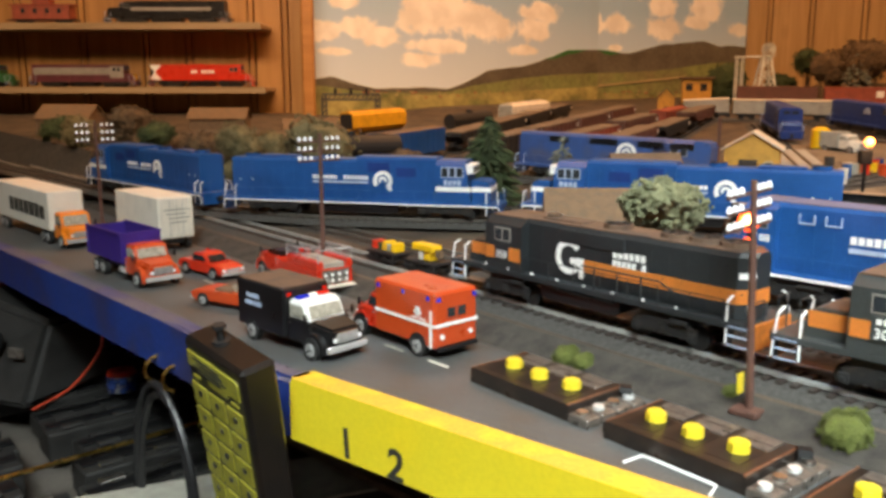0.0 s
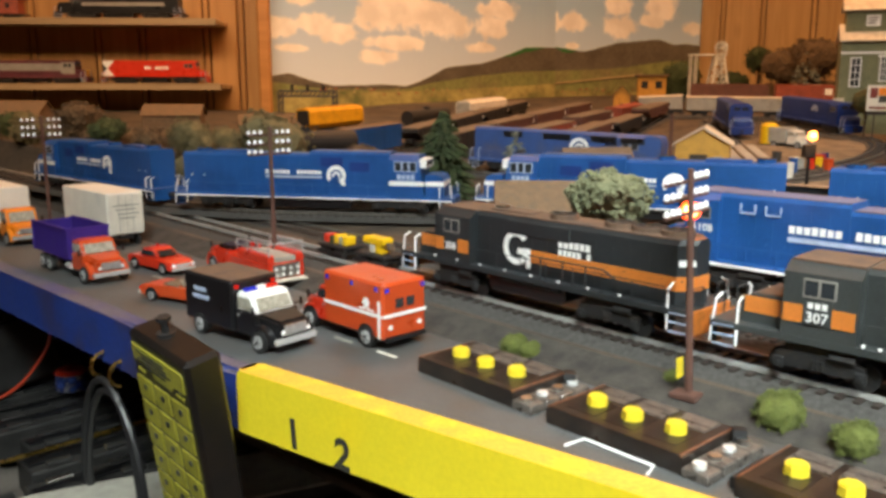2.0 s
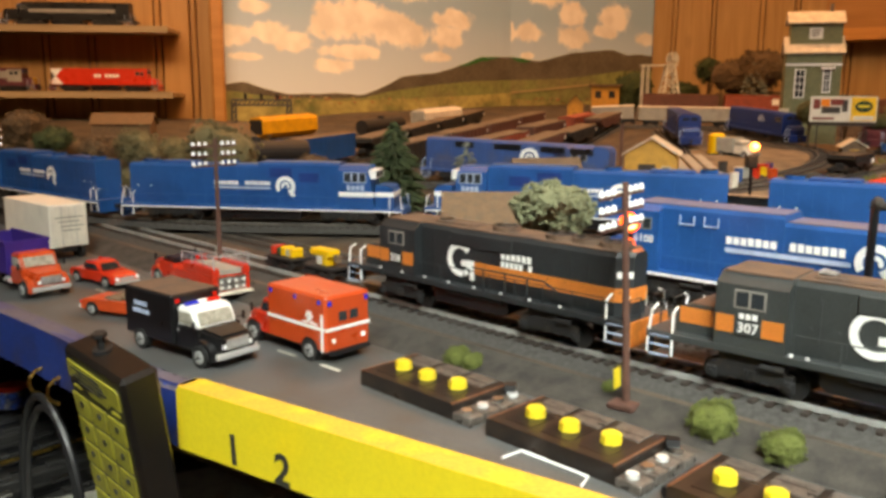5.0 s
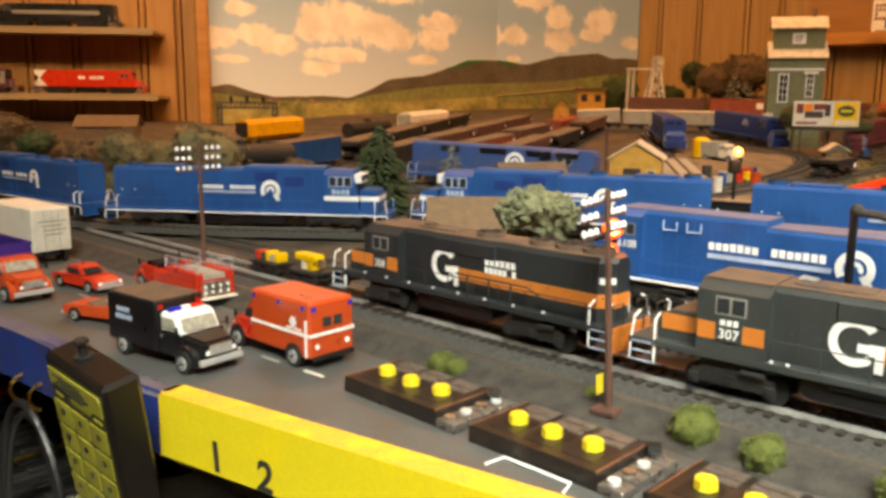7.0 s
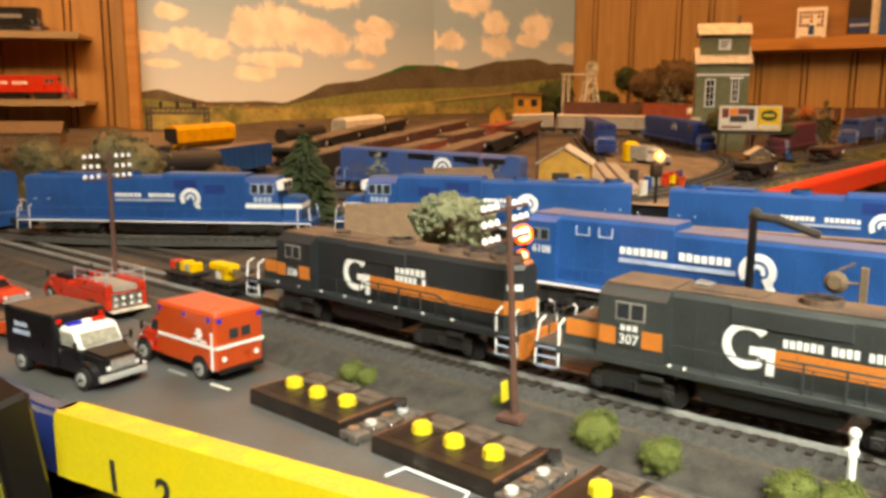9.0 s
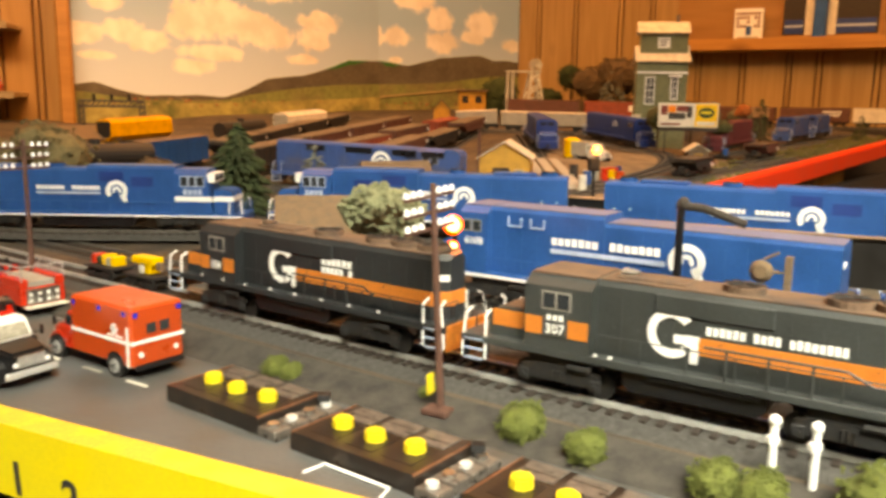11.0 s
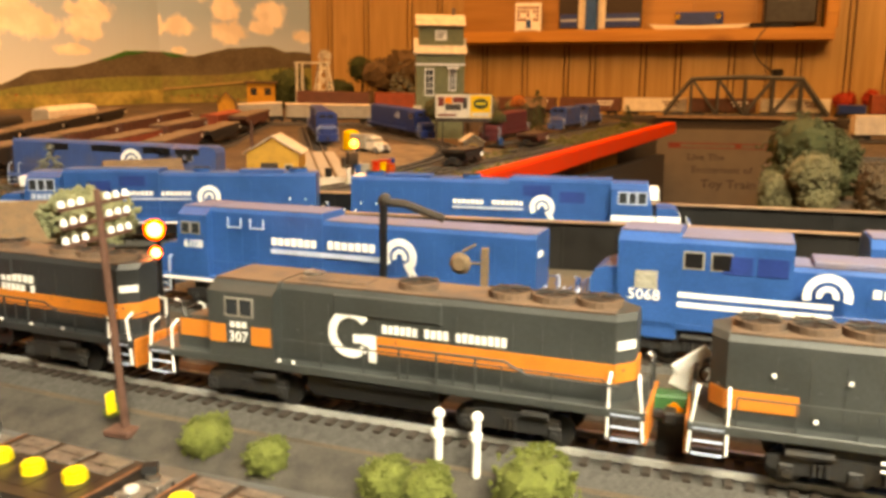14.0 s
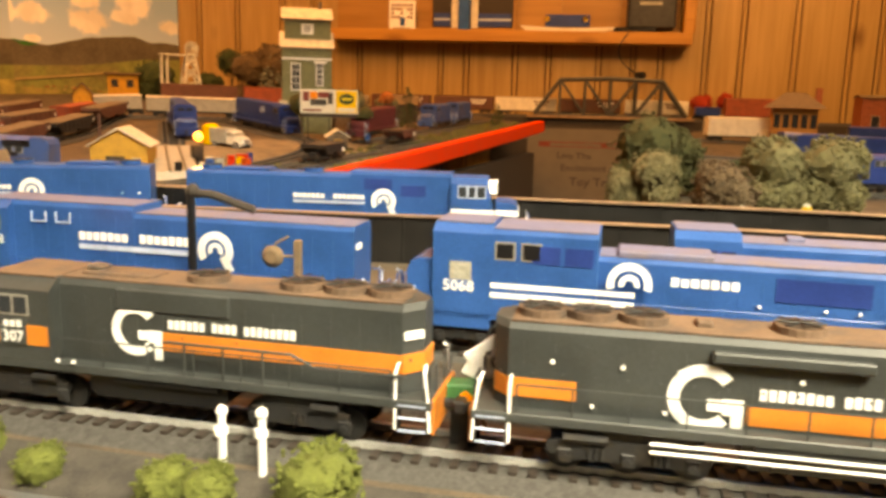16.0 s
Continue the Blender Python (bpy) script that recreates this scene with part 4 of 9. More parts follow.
def locomotive(name, label, m, spec, group=""):
    """spec: L platform length; body colours; hood pieces; cab; trucks; and the markings of the side that shows."""
    t = thing(name, label, "locomotive", m, group)
    L, W = spec["L"], 0.0345
    hx = L / 2
    body, roof, frame_mat = spec["body"], spec["roof"], spec.get("frame", spec["body"])
    bm = bmesh.new()
    bx(bm, -hx, hx, -W / 2, W / 2, 0.0118, 0.0150, 0.0004)
    part("frame", bm, frame_mat, t)
    for x0, x1, w, z1 in spec["hoods"]:
        bm = bmesh.new()
        c = 0.0022
        h = w / 2
        cut = spec.get("bevel", 0.0)
        rows = []
        for px, q in (((x0, h - cut * 1.1), (x0 + cut, h), (x1, h)) if cut else ((x0, h), (x1, h))):
            rows.append([bm.verts.new((px, y, z)) for y, z in ((-q, 0.0150), (-q, z1 - c), (-q + c, z1), (q - c, z1), (q, z1 - c), (q, 0.0150))])
        for lo, hi in zip(rows, rows[1:]):
            for k in range(6):
                bm.faces.new((lo[k], lo[(k + 1) % 6], hi[(k + 1) % 6], hi[k]))
        bm.faces.new(rows[0])
        bm.faces.new(rows[-1][::-1])
        hood = part("hood", bm, body, t)
        if roof:
            bm = bmesh.new()
            bx(bm, min(x0, x1) + 0.0006 + cut, max(x0, x1) - 0.0006, -h + c * 0.7, h - c * 0.7, z1 - 0.0002, z1 + 0.0004)
            part("roof_panel", bm, roof, hood)
        bm = bmesh.new()
        n = max(2, int(abs(x1 - x0) / 0.0095))
        for k in range(1, n):
            x = x0 + (x1 - x0) * k / n
            for s in (-1, 1):
                bx(bm, x - 0.00022, x + 0.00022, min(h * s, h * s + 0.0002 * s), max(h * s, h * s + 0.0002 * s), 0.017, z1 - 0.006)
        for s in (-1, 1):
            for k in range(n):
                x = x0 + (x1 - x0) * (k + 0.25) / n
                bx(bm, x, x + 0.0008, min(h * s, h * s + 0.0003 * s), max(h * s, h * s + 0.0003 * s), 0.026, 0.0268)
        part("door_seam", bm, body, hood)["kind"] = "stuff"
    if "cab" in spec:
        x0, x1, w, z1, zb, nose_in = spec["cab"]
        bm = bmesh.new()
        h, c = w / 2, 0.004
        lo, hi = [], []
        for px, dst in ((x0, lo), (x1, hi)):
            k = nose_in if px == x1 else 0
            for y, z in ((-h, zb), (-h, z1 - c), (-h + c * 1.4, z1), (h - c * 1.4, z1), (h, z1 - c), (h, zb)):
                dst.append(bm.verts.new((px - (k if z > z1 - c * 2 else 0), y, z)))
        for k in range(6):
            bm.faces.new((lo[k], lo[(k + 1) % 6], hi[(k + 1) % 6], hi[k]))
        bm.faces.new(lo)
        bm.faces.new(hi[::-1])
        cab = part("cab", bm, body, t)
        if roof:
            boxed("cab_roof", cab, roof, x0 + 0.0008, x1 - nose_in - 0.0008, -h + c * 1.2, h - c * 1.2, z1 - 0.0002, z1 + 0.0005)
        for s in (-1, 1):
            for a, b, za, zb2 in spec.get("windows", ()):
                rim = bmesh.new()
                yo = h * s
                bx(rim, a - 0.0007, b + 0.0007, min(yo, yo + 0.00025 * s), max(yo, yo + 0.00025 * s), za - 0.0007, zb2 + 0.0007)
                win = part("window_frame", rim, spec.get("rim", "loco_grey"), cab)
                boxed("pane", win, spec.get("pane", "cab_glass"), a, b, min(yo, yo + 0.0004 * s), max(yo, yo + 0.0004 * s), za, zb2)
        if spec.get("front_glass"):
            boxed("windscreen_surround", cab, spec["front_glass"], x1 - nose_in - 0.0002, x1 + 0.0006, -h + 0.003, h - 0.003, z1 - 0.011, z1 - 0.0035)
            for s in (-1, 1):
                boxed("windscreen", cab, "glass", x1 + 0.0002, x1 + 0.0009, min(0.0015 * s, 0.011 * s), max(0.0015 * s, 0.011 * s), z1 - 0.0098, z1 - 0.0048)
    if "nose" in spec:
        x0, x1, w, z1 = spec["nose"]
        bm = bmesh.new()
        h = w / 2
        prism(bm, [(x0, 0.015), (x1, 0.015), (x1, z1 - 0.006), (x1 - 0.002, z1 - 0.0015), (x1 - 0.006, z1), (x0, z1)], -h, h)
        nose = part("nose", bm, body, t)
        if roof:
            boxed("nose_top", nose, roof, x0, x1 - 0.006, -h + 0.001, h - 0.001, z1 - 0.0001, z1 + 0.0004)
    # running gear
    ax = spec["axles"]
    for sx in (-1, 1):
        bogie(t, sx * spec["truck"], ax, spec.get("drop", 0.0))
    bm = bmesh.new()
    tl = spec.get("tank", 0.030)
    prism(bm, [(-tl, 0.0115), (-tl, 0.006), (-tl + 0.003, 0.0035), (tl - 0.003, 0.0035), (tl, 0.006), (tl, 0.0115)], -0.0145, 0.0145)
    part("fuel_tank", bm, spec.get("tank_mat", "black"), t)
    for s in (-1, 1):
        bm = bmesh.new()
        cy(bm, (-tl * 0.9, 0.0152 * s, 0.0108), (tl * 0.6, 0.0152 * s, 0.0108), 0.0013, 8)
        part("air_tank", bm, spec.get("tank_mat", "black"), t)
    pm = spec.get("pilot", body)
    for sx in (-1, 1):
        bm = bmesh.new()
        bx(bm, sx * hx - 0.0007, sx * hx + 0.0007, -0.0155, 0.0155, 0.0035, 0.0150, 0.0003)
        part("pilot", bm, pm, t)
        bm = bmesh.new()
        bx(bm, min(sx * hx, sx * (hx + 0.006)), max(sx * hx, sx * (hx + 0.006)), -0.0014, 0.0014, 0.0075, 0.0105, 0.0004)
        bx(bm, min(sx * (hx + 0.004), sx * (hx + 0.008)), max(sx * (hx + 0.004), sx * (hx + 0.008)), -0.0026, 0.0016, 0.0070, 0.0112, 0.0006)
        part("coupler", bm, "iron", t)
        for s in (-1, 1):
            steps(t, sx * (hx - 0.0062), s, spec.get("treads", "dim_white"))
            for gx, lean in ((hx - 0.0005, -0.0018 * sx), (hx - 0.0118, 0.0)):
                bm = bmesh.new()
                hoop(bm, sx * gx, s, 0.005, 0.0255, lean=lean)
                part("grab_iron", bm, spec.get("grabs", "white"), t)
        for s in (-1, 1):
            bm = bmesh.new()
            tube(bm, [(sx * (hx - 0.001), y * s, z) for y, z in ((0.0155, 0.0145), (0.0155, 0.0245), (0.006, 0.0245), (0.006, 0.0145))], 0.0004)
            part("end_rail", bm, spec.get("end_rails", body), t)
    # side handrail
    if spec.get("rail"):
        for s in (-1, 1):
            bm = bmesh.new()
            y = 0.0166 * s
            x0, x1 = spec["rail"]
            tube(bm, [(x0, y, 0.0240), (x1, y, 0.0240)], 0.00032, 5)
            n = max(3, int((x1 - x0) / 0.016))
            for k in range(n + 1):
                x = x0 + (x1 - x0) * k / n
                tube(bm, [(x, y, 0.0145), (x, y, 0.0240)], 0.00032, 5)
            part("handrail", bm, spec.get("rail_mat", body), t)
    for x, r, z in spec.get("fans", ()):
        bm = bmesh.new()
        cy(bm, (x, 0, z), (x, 0, z + 0.0026), r, 20)
        fan = part("roof_fan", bm, "roof_dust" if roof == "roof_dust" else body, t)
        bm = bmesh.new()
        cy(bm, (x, 0, z + 0.0024), (x, 0, z + 0.00285), r * 0.82, 20)
        part("fan_grille", bm, "iron", fan)
        for k in range(4):
            a = k * math.pi / 4
            bm = bmesh.new()
            tube(bm, [(x - r * math.cos(a), -r * math.sin(a), z + 0.0031), (x + r * math.cos(a), r * math.sin(a), z + 0.0031)], 0.00025, 4)
            part("guard_bar", bm, "iron", fan)
    for x0, x1, w, z0, z1 in spec.get("roof_boxes", ()):
        boxed("roof_box", t, body if not roof else roof, x0, x1, -w / 2, w / 2, z0, z1, 0.0006)
    for x0, x1, z0, z1 in spec.get("grilles", ()):
        for s in (-1, 1):
            h = spec["hoods"][0][2] / 2
            bm = bmesh.new()
            n = max(3, int((z1 - z0) / 0.0011))
            for k in range(n):
                z = z0 + (z1 - z0) * k / n
                bx(bm, x0, x1, min(h * s, (h + 0.0004) * s), max(h * s, (h + 0.0004) * s), z, z + (z1 - z0) / n * 0.6)
            part("louvre_grille", bm, spec.get("grille_mat", "blue_dark"), t)
    if "horn" in spec:
        x, z = spec["horn"]
        bm = bmesh.new()
        for y in (-0.0022, 0, 0.0022):
            cy(bm, (x - 0.003, y, z + 0.0012), (x + 0.003, y, z + 0.0012), 0.0005, 6, 0.0012)
        part("horn", bm, "silver", t)
    return t


def stripe(t, name, mat, x0, x1, z0, z1, y, s, label=""):
    bm = bmesh.new()
    bx(bm, x0, x1, min(y * s, (y + 0.0003) * s), max(y * s, (y + 0.0003) * s), z0, z1)
    return part(name, bm, mat, t, label)


def corner_plate(t, name, mat, x0, h, cut, f0, f1, z0, z1, s, label=""):
    """A plate on the bevelled rear corner of a hood, between two shares of the bevel's width."""
    a, b = Vector((x0 + cut, h * s)), Vector((x0, (h - cut * 1.1) * s))
    out = Vector((-1.1, s)).normalized() * 0.0004
    p, q = a + (b - a) * f0, a + (b - a) * f1
    bm = bmesh.new()
    slab(bm, [(v.x, v.y) for v in ((p, q, q + out, p + out) if s > 0 else (p + out, q + out, q, p))], z0, z1)
    return part(name, bm, mat, t, label)


def arrow_ring(t, x, z, r, y, s):
    """White ring emblem that ends in an arrow; it opens to the reader's right."""
    d = -1 if s > 0 else 1
    bm = bmesh.new()
    y0, y1 = min(y * s, (y + 0.0004) * s), max(y * s, (y + 0.0004) * s)
    a0, a1 = (40, 315) if d > 0 else (140, -135)
    ring(bm, x, z, r * 0.66, r, a0, a1, y0, y1)
    prism(bm, [(x + d * r * 0.12, z - r * 0.02), (x + d * r * 0.12, z - r * 0.36), (x + d * r * 0.62, z - r * 0.36), (x + d * r * 0.62, z - r * 0.02)], y0, y1)
    prism(bm, [(x + d * r * 0.55, z + r * 0.02), (x + d * r * 1.12, z + r * 0.02), (x + d * r * 1.12, z - r * 1.12), (x + d * r * 0.80, z - r * 1.12), (x + d * r * 0.80, z - r * 0.45), (x + d * r * 0.55, z - r * 0.45)], y0, y1)
    part("emblem", bm, "white", t, "white ring and arrow emblem")


def wheel_emblem(t, x, z, r, y, s, full=False, mat="white"):
    """White wheel arc emblem with a smaller arc inside."""
    y0, y1 = min(y * s, (y + 0.0004) * s), max(y * s, (y + 0.0004) * s)
    bm = bmesh.new()
    if full:
        d = -1 if s > 0 else 1
        ring(bm, x, z, r * 0.60, r, -55 if d > 0 else -35, 215 if d > 0 else 235, y0, y1)
        ring(bm, x, z, r * 0.18, r * 0.42, -30, 210, y0, y1, 16)
        prism(bm, [(x + d * r * 0.25, z - r * 0.4), (x + d * r * 0.6, z - r * 0.2), (x + d * r * 1.05, z - r * 1.0), (x + d * r * 0.6, z - r * 1.05)], y0, y1)
    else:
        ring(bm, x, z, r * 0.66, r, -15, 195, y0, y1)
        ring(bm, x, z, r * 0.22, r * 0.46, -15, 195, y0, y1)
    part("emblem", bm, mat, t, "white wheel emblem")


def writing(t, x0, x1, z0, z1, y, s, words, mat="white", seed=1, gap=0.24):
    bm = bmesh.new()
    bars(bm, x0, x1, y * s, z0, z1, s, words, random.Random(seed), gap)
    part("lettering", bm, mat, t, "white lettering")


def plain_white_dots(t, xs, z, y, s, mat="white"):
    for x in xs:
        boxed("step_light", t, mat, x - 0.0006, x + 0.0006, min(y * s, (y + 0.0008) * s), max(y * s, (y + 0.0008) * s), z, z + 0.0010)


GP = dict(drop=RIDE, L=0.193, bevel=0.0058, body="charcoal", roof="roof_dust", hoods=[(-0.0912, 0.0385, 0.0235, 0.0440)], cab=(0.0385, 0.0668, 0.0345, 0.0440, 0.0150, 0.0), nose=(0.0668, 0.0855, 0.0240, 0.0275),
          windows=[(0.0475, 0.0525, 0.0315, 0.0375), (0.0535, 0.0585, 0.0315, 0.0375)], truck=0.052, axles=(-0.0155, 0.0155), fans=[(-0.0780, 0.0077, 0.0442), (-0.0625, 0.0077, 0.0442), (-0.0470, 0.0077, 0.0442), (-0.0125, 0.0074, 0.0442)],
          roof_boxes=[(0.006, 0.034, 0.012, 0.0440, 0.0455)], rail=(-0.083, 0.036), pilot="pilot_orange", tank=0.026, rim="loco_grey", pane="glass", horn=(0.030, 0.0450))


def gp(label, body, m, number, word_rows, front_bar):
    spec = dict(GP, body=body)
    t = locomotive("locomotive", label, m, spec, "locomotives in storage")
    stripe(t, "stripe", "orange", -0.0854, -0.0005, 0.0215, 0.0278, 0.01175, 1, "orange side stripe")
    corner_plate(t, "stripe", "orange", -0.0912, 0.01175, 0.0058, 0.0, 1.0, 0.0215, 0.0278, 1, "orange corner stripe")
    bm = bmesh.new()
    bx(bm, -0.0917, -0.0912, -0.0052, 0.0052, 0.0215, 0.0278)
    part("stripe", bm, "orange", t, "orange end stripe")
    stripe(t, "stripe", "orange", 0.0395, 0.0662, 0.0205, 0.0275, 0.01725, 1, "orange cab stripe")
    stripe(t, "number_panel", body, 0.0478, 0.0585, 0.0203, 0.0300, 0.0176, 1)
    stripe(t, "stripe", "orange", 0.0672, 0.0838, 0.0195, 0.0262, 0.0120, 1)
    lettering("number", number, 0.0056, "white", t, 0.0531, 0.0180, 0.0232, 1, 1.0, "white road number")
    if front_bar:
        writing(t, 0.0492, 0.0570, 0.0268, 0.0292, 0.0178, 1, (3,))
    arrow_ring(t, 0.0092, 0.0278, 0.0090, 0.0118, 1)
    for k, (x0, x1, z0, z1, words) in enumerate(word_rows):
        writing(t, x0, x1, z0, z1, 0.0118, 1, words, seed=k + 3, gap=0.24)
    boxed("brake_blister", t, body, -0.026, 0.016, 0.0112, 0.0125, 0.0345, 0.0420, 0.0005)
    corner_plate(t, "number_board", "white", -0.0912, 0.01175, 0.0058, 0.10, 0.95, 0.0325, 0.0352, 1, "white number board")
    plain_white_dots(t, [-0.06 + 0.018 * k for k in range(8)] if not front_bar else [0.030, 0.036], 0.0155, 0.0172, 1)
    bm = bmesh.new()
    tube(bm, [(-0.004, 0.0172, 0.0262), (-0.050, 0.0172, 0.0262), (-0.058, 0.0172, 0.0225), (-0.088, 0.0172, 0.0225)], 0.0005)
    for x in (-0.012, -0.026, -0.040):
        tube(bm, [(x, 0.0172, 0.0150), (x, 0.0172, 0.0262)], 0.0005)
    part("handrail", bm, body, t)
    return t


D1, D2, D3 = Vector((0.655, -0.756)), Vector((0.690, -0.724)), Vector((0.710, -0.704))


def on_track(start, d, s, off, z, flip):
    d = Vector(d).normalized()
    p = Vector(start) + d * s + Vector((-d.y, d.x)) * off
    return pose(p.x, p.y, z, 0, 0, heading(-d if flip else d))


gp("charcoal diesel locomotive coloured dark for weak light, orange stripe, front track", "black_grey", on_track((0.004, 0.473), D1, 0.0908, 0.0165, RAIL + RIDE, True), "358",
   [(-0.0385, -0.0185, 0.0318, 0.0352, (6,)), (-0.0390, -0.0185, 0.0275, 0.0308, (1, 5))], False)
gp("charcoal grey diesel locomotive with orange stripe and brown roof", "charcoal", on_track((0.139, 0.317), D2, 0.0865, 0.0165, RAIL + RIDE, True), "307",
   [(-0.0495, -0.0030, 0.0292, 0.0325, (8, 4, 6))], True)

SD = dict(drop=RIDE, L=0.228, body="charcoal", roof="roof_dust", bevel=0.0050, hoods=[(-0.1085, 0.055, 0.0235, 0.0422)], cab=(0.055, 0.083, 0.0345, 0.0415, 0.0150, 0.0), nose=(0.083, 0.105, 0.0240, 0.0260),
          windows=[(0.062, 0.067, 0.0300, 0.0365), (0.069, 0.074, 0.0300, 0.0365)], truck=0.066, axles=(-0.0190, 0.0, 0.0190), fans=[(-0.0945, 0.0077, 0.0424), (-0.0790, 0.0077, 0.0424), (-0.0635, 0.0077, 0.0424), (-0.0180, 0.0075, 0.0424)],
          roof_boxes=[(-0.048, -0.043, 0.006, 0.0422, 0.0445), (0.02, 0.05, 0.012, 0.0422, 0.0434)], rail=(-0.1, 0.05), pilot="pilot_orange", tank=0.034, tank_mat="black")
third = locomotive("locomotive", "charcoal grey six axle diesel locomotive with short orange stripe", on_track((0.257, 0.193), D3, 0.1385, 0.0145, RAIL + RIDE, False), SD, "locomotives in storage")
corner_plate(third, "stripe", "orange", -0.1085, 0.01175, 0.0050, 0.0, 0.9, 0.0187, 0.0247, -1, "orange corner stripe")
stripe(third, "stripe", "orange", -0.1035, -0.0825, 0.0187, 0.0247, 0.01175, -1, "short orange stripe")
arrow_ring(third, -0.0455, 0.0234, 0.0103, 0.0118, -1)
stripe(third, "stripe", "orange", -0.0330, 0.054, 0.0162, 0.0224, 0.01175, -1, "orange side stripe")
writing(third, -0.0300, 0.0215, 0.0242, 0.0276, 0.0118, -1, (8, 4, 6), seed=4, gap=0.24)
plain_white_dots(third, [-0.090, -0.069, -0.0525, -0.0185], 0.0302, 0.0119, -1)
plain_white_dots(third, [-0.0775, -0.056], 0.0172, 0.0119, -1)
boxed("louvre_box", third, "charcoal", -0.044, 0.0, -0.0150, -0.0117, 0.0350, 0.0385, 0.0006)
bm = bmesh.new()
for z in (0.0072, 0.0098):
    tube(bm, [(-0.060, -0.0176, z), (0.03, -0.0176, z)], 0.0005)
part("walkway_edge", bm, "white", third)

WIDE = dict(drop=RIDE, L=0.236, body="blue", roof="dusty_blue", hoods=[(-0.1015, 0.012, 0.0250, 0.0490), (0.012, 0.080, 0.0260, 0.0525)], cab=(0.080, 0.1015, 0.0345, 0.0525, 0.0150, 0.003), nose=(0.1015, 0.1135, 0.0290, 0.0320),
            windows=[(0.0850, 0.0895, 0.0385, 0.0440), (0.0915, 0.0960, 0.0385, 0.0440)], truck=0.072, axles=(-0.0190, 0.0, 0.0190), rail=(-0.105, 0.08), grabs="dim_white", treads="dim_white", frame="blue", tank=0.034, pane="glass")
w6108 = locomotive("locomotive", "blue wide cab diesel locomotive with white lettering in storage", on_track((0.159, 0.46), D2, 0.1055, 0.0165, RAIL + RIDE, True), WIDE, "locomotives in storage")
stripe(w6108, "sill_stripe", "white", -0.117, 0.117, 0.0122, 0.0138, 0.0173, 1, "white sill stripe")
lettering("number", "6108", 0.0062, "white", w6108, 0.0890, 0.0175, 0.0325, 1, 1.0, "white road number")
writing(w6108, 0.0150, 0.0425, 0.0345, 0.0388, 0.0131, 1, (7,), seed=2, gap=0.22)
writing(w6108, -0.0185, 0.009, 0.0345, 0.0388, 0.0131, 1, (7,), seed=3, gap=0.22)
stripe(w6108, "lettering", "dim_white", -0.021, 0.0425, 0.0300, 0.0325, 0.0131, 1, "white slogan line")
wheel_emblem(w6108, -0.0315, 0.0335, 0.0092, 0.0126, 1, True)
boxed("number_board", w6108, "white", -0.1021, -0.1015, 0.003, 0.0095, 0.038, 0.0405)
bm = bmesh.new()
for x in (0.055, 0.069):
    tube(bm, [(x, 0.0133, 0.0475), (x, 0.0133, 0.0425), (x - 0.008, 0.0133, 0.0425), (x - 0.008, 0.0133, 0.0475)], 0.0005)
part("grab_iron", bm, "dim_white", w6108)

BCAB = dict(drop=RIDE, L=0.222, body="blue", roof="dusty_blue", hoods=[(-0.108, 0.018, 0.0240, 0.0430), (0.018, 0.064, 0.0345, 0.0530)], cab=(0.064, 0.0905, 0.0345, 0.0545, 0.0075, 0.0), nose=(0.0905, 0.1030, 0.0300, 0.0375),
            windows=[(0.0735, 0.0820, 0.0300, 0.0370)], truck=0.068, axles=(-0.0190, 0.0, 0.0190), rail=(-0.1, 0.015), grabs="dim_white", treads="dim_white", tank=0.034, roof_boxes=[(-0.03, 0.01, 0.02, 0.043, 0.0455)], grille_mat="blue_dark")
b5068 = locomotive("locomotive", "bright blue diesel locomotive with white stripes and wheel emblem", on_track((0.32, 0.291), D2, 0.1025, 0.0165, RAIL + RIDE, True), BCAB, "locomotives in storage")
lettering("number", "5068", 0.0068, "white", b5068, 0.0785, 0.0176, 0.0265, 1, 1.05, "white road number")
for z0, z1 in ((0.0268, 0.0290), (0.0225, 0.0247)):
    stripe(b5068, "stripe", "white", 0.002, 0.064, z0, z1, 0.0172, 1, "white side stripe")
wheel_emblem(b5068, 0.0045, 0.0325, 0.0095, 0.0176, 1, False)
writing(b5068, -0.041, -0.0125, 0.0320, 0.0358, 0.0122, 1, (7,), seed=6, gap=0.22)
for a in (0.0465, 0.0580):
    rim = stripe(b5068, "vent_frame", "loco_grey", a - 0.0045, a + 0.0045, 0.0395, 0.0475, 0.0172, 1)
    stripe(rim, "vent", "black", a - 0.0037, a + 0.0037, 0.0402, 0.0468, 0.0174, 1)
for a in (0.020, 0.034):
    stripe(b5068, "louvre_grille", "blue_dark", a, a + 0.012, 0.0385, 0.0465, 0.01725, 1)
stripe(b5068, "louvre_grille", "blue_dark", -0.092, -0.055, 0.0285, 0.0385, 0.0121, 1)
plain_white_dots(b5068, [0.0485, -0.049, -0.075, -0.088, 0.066], 0.0255, 0.0122, 1)

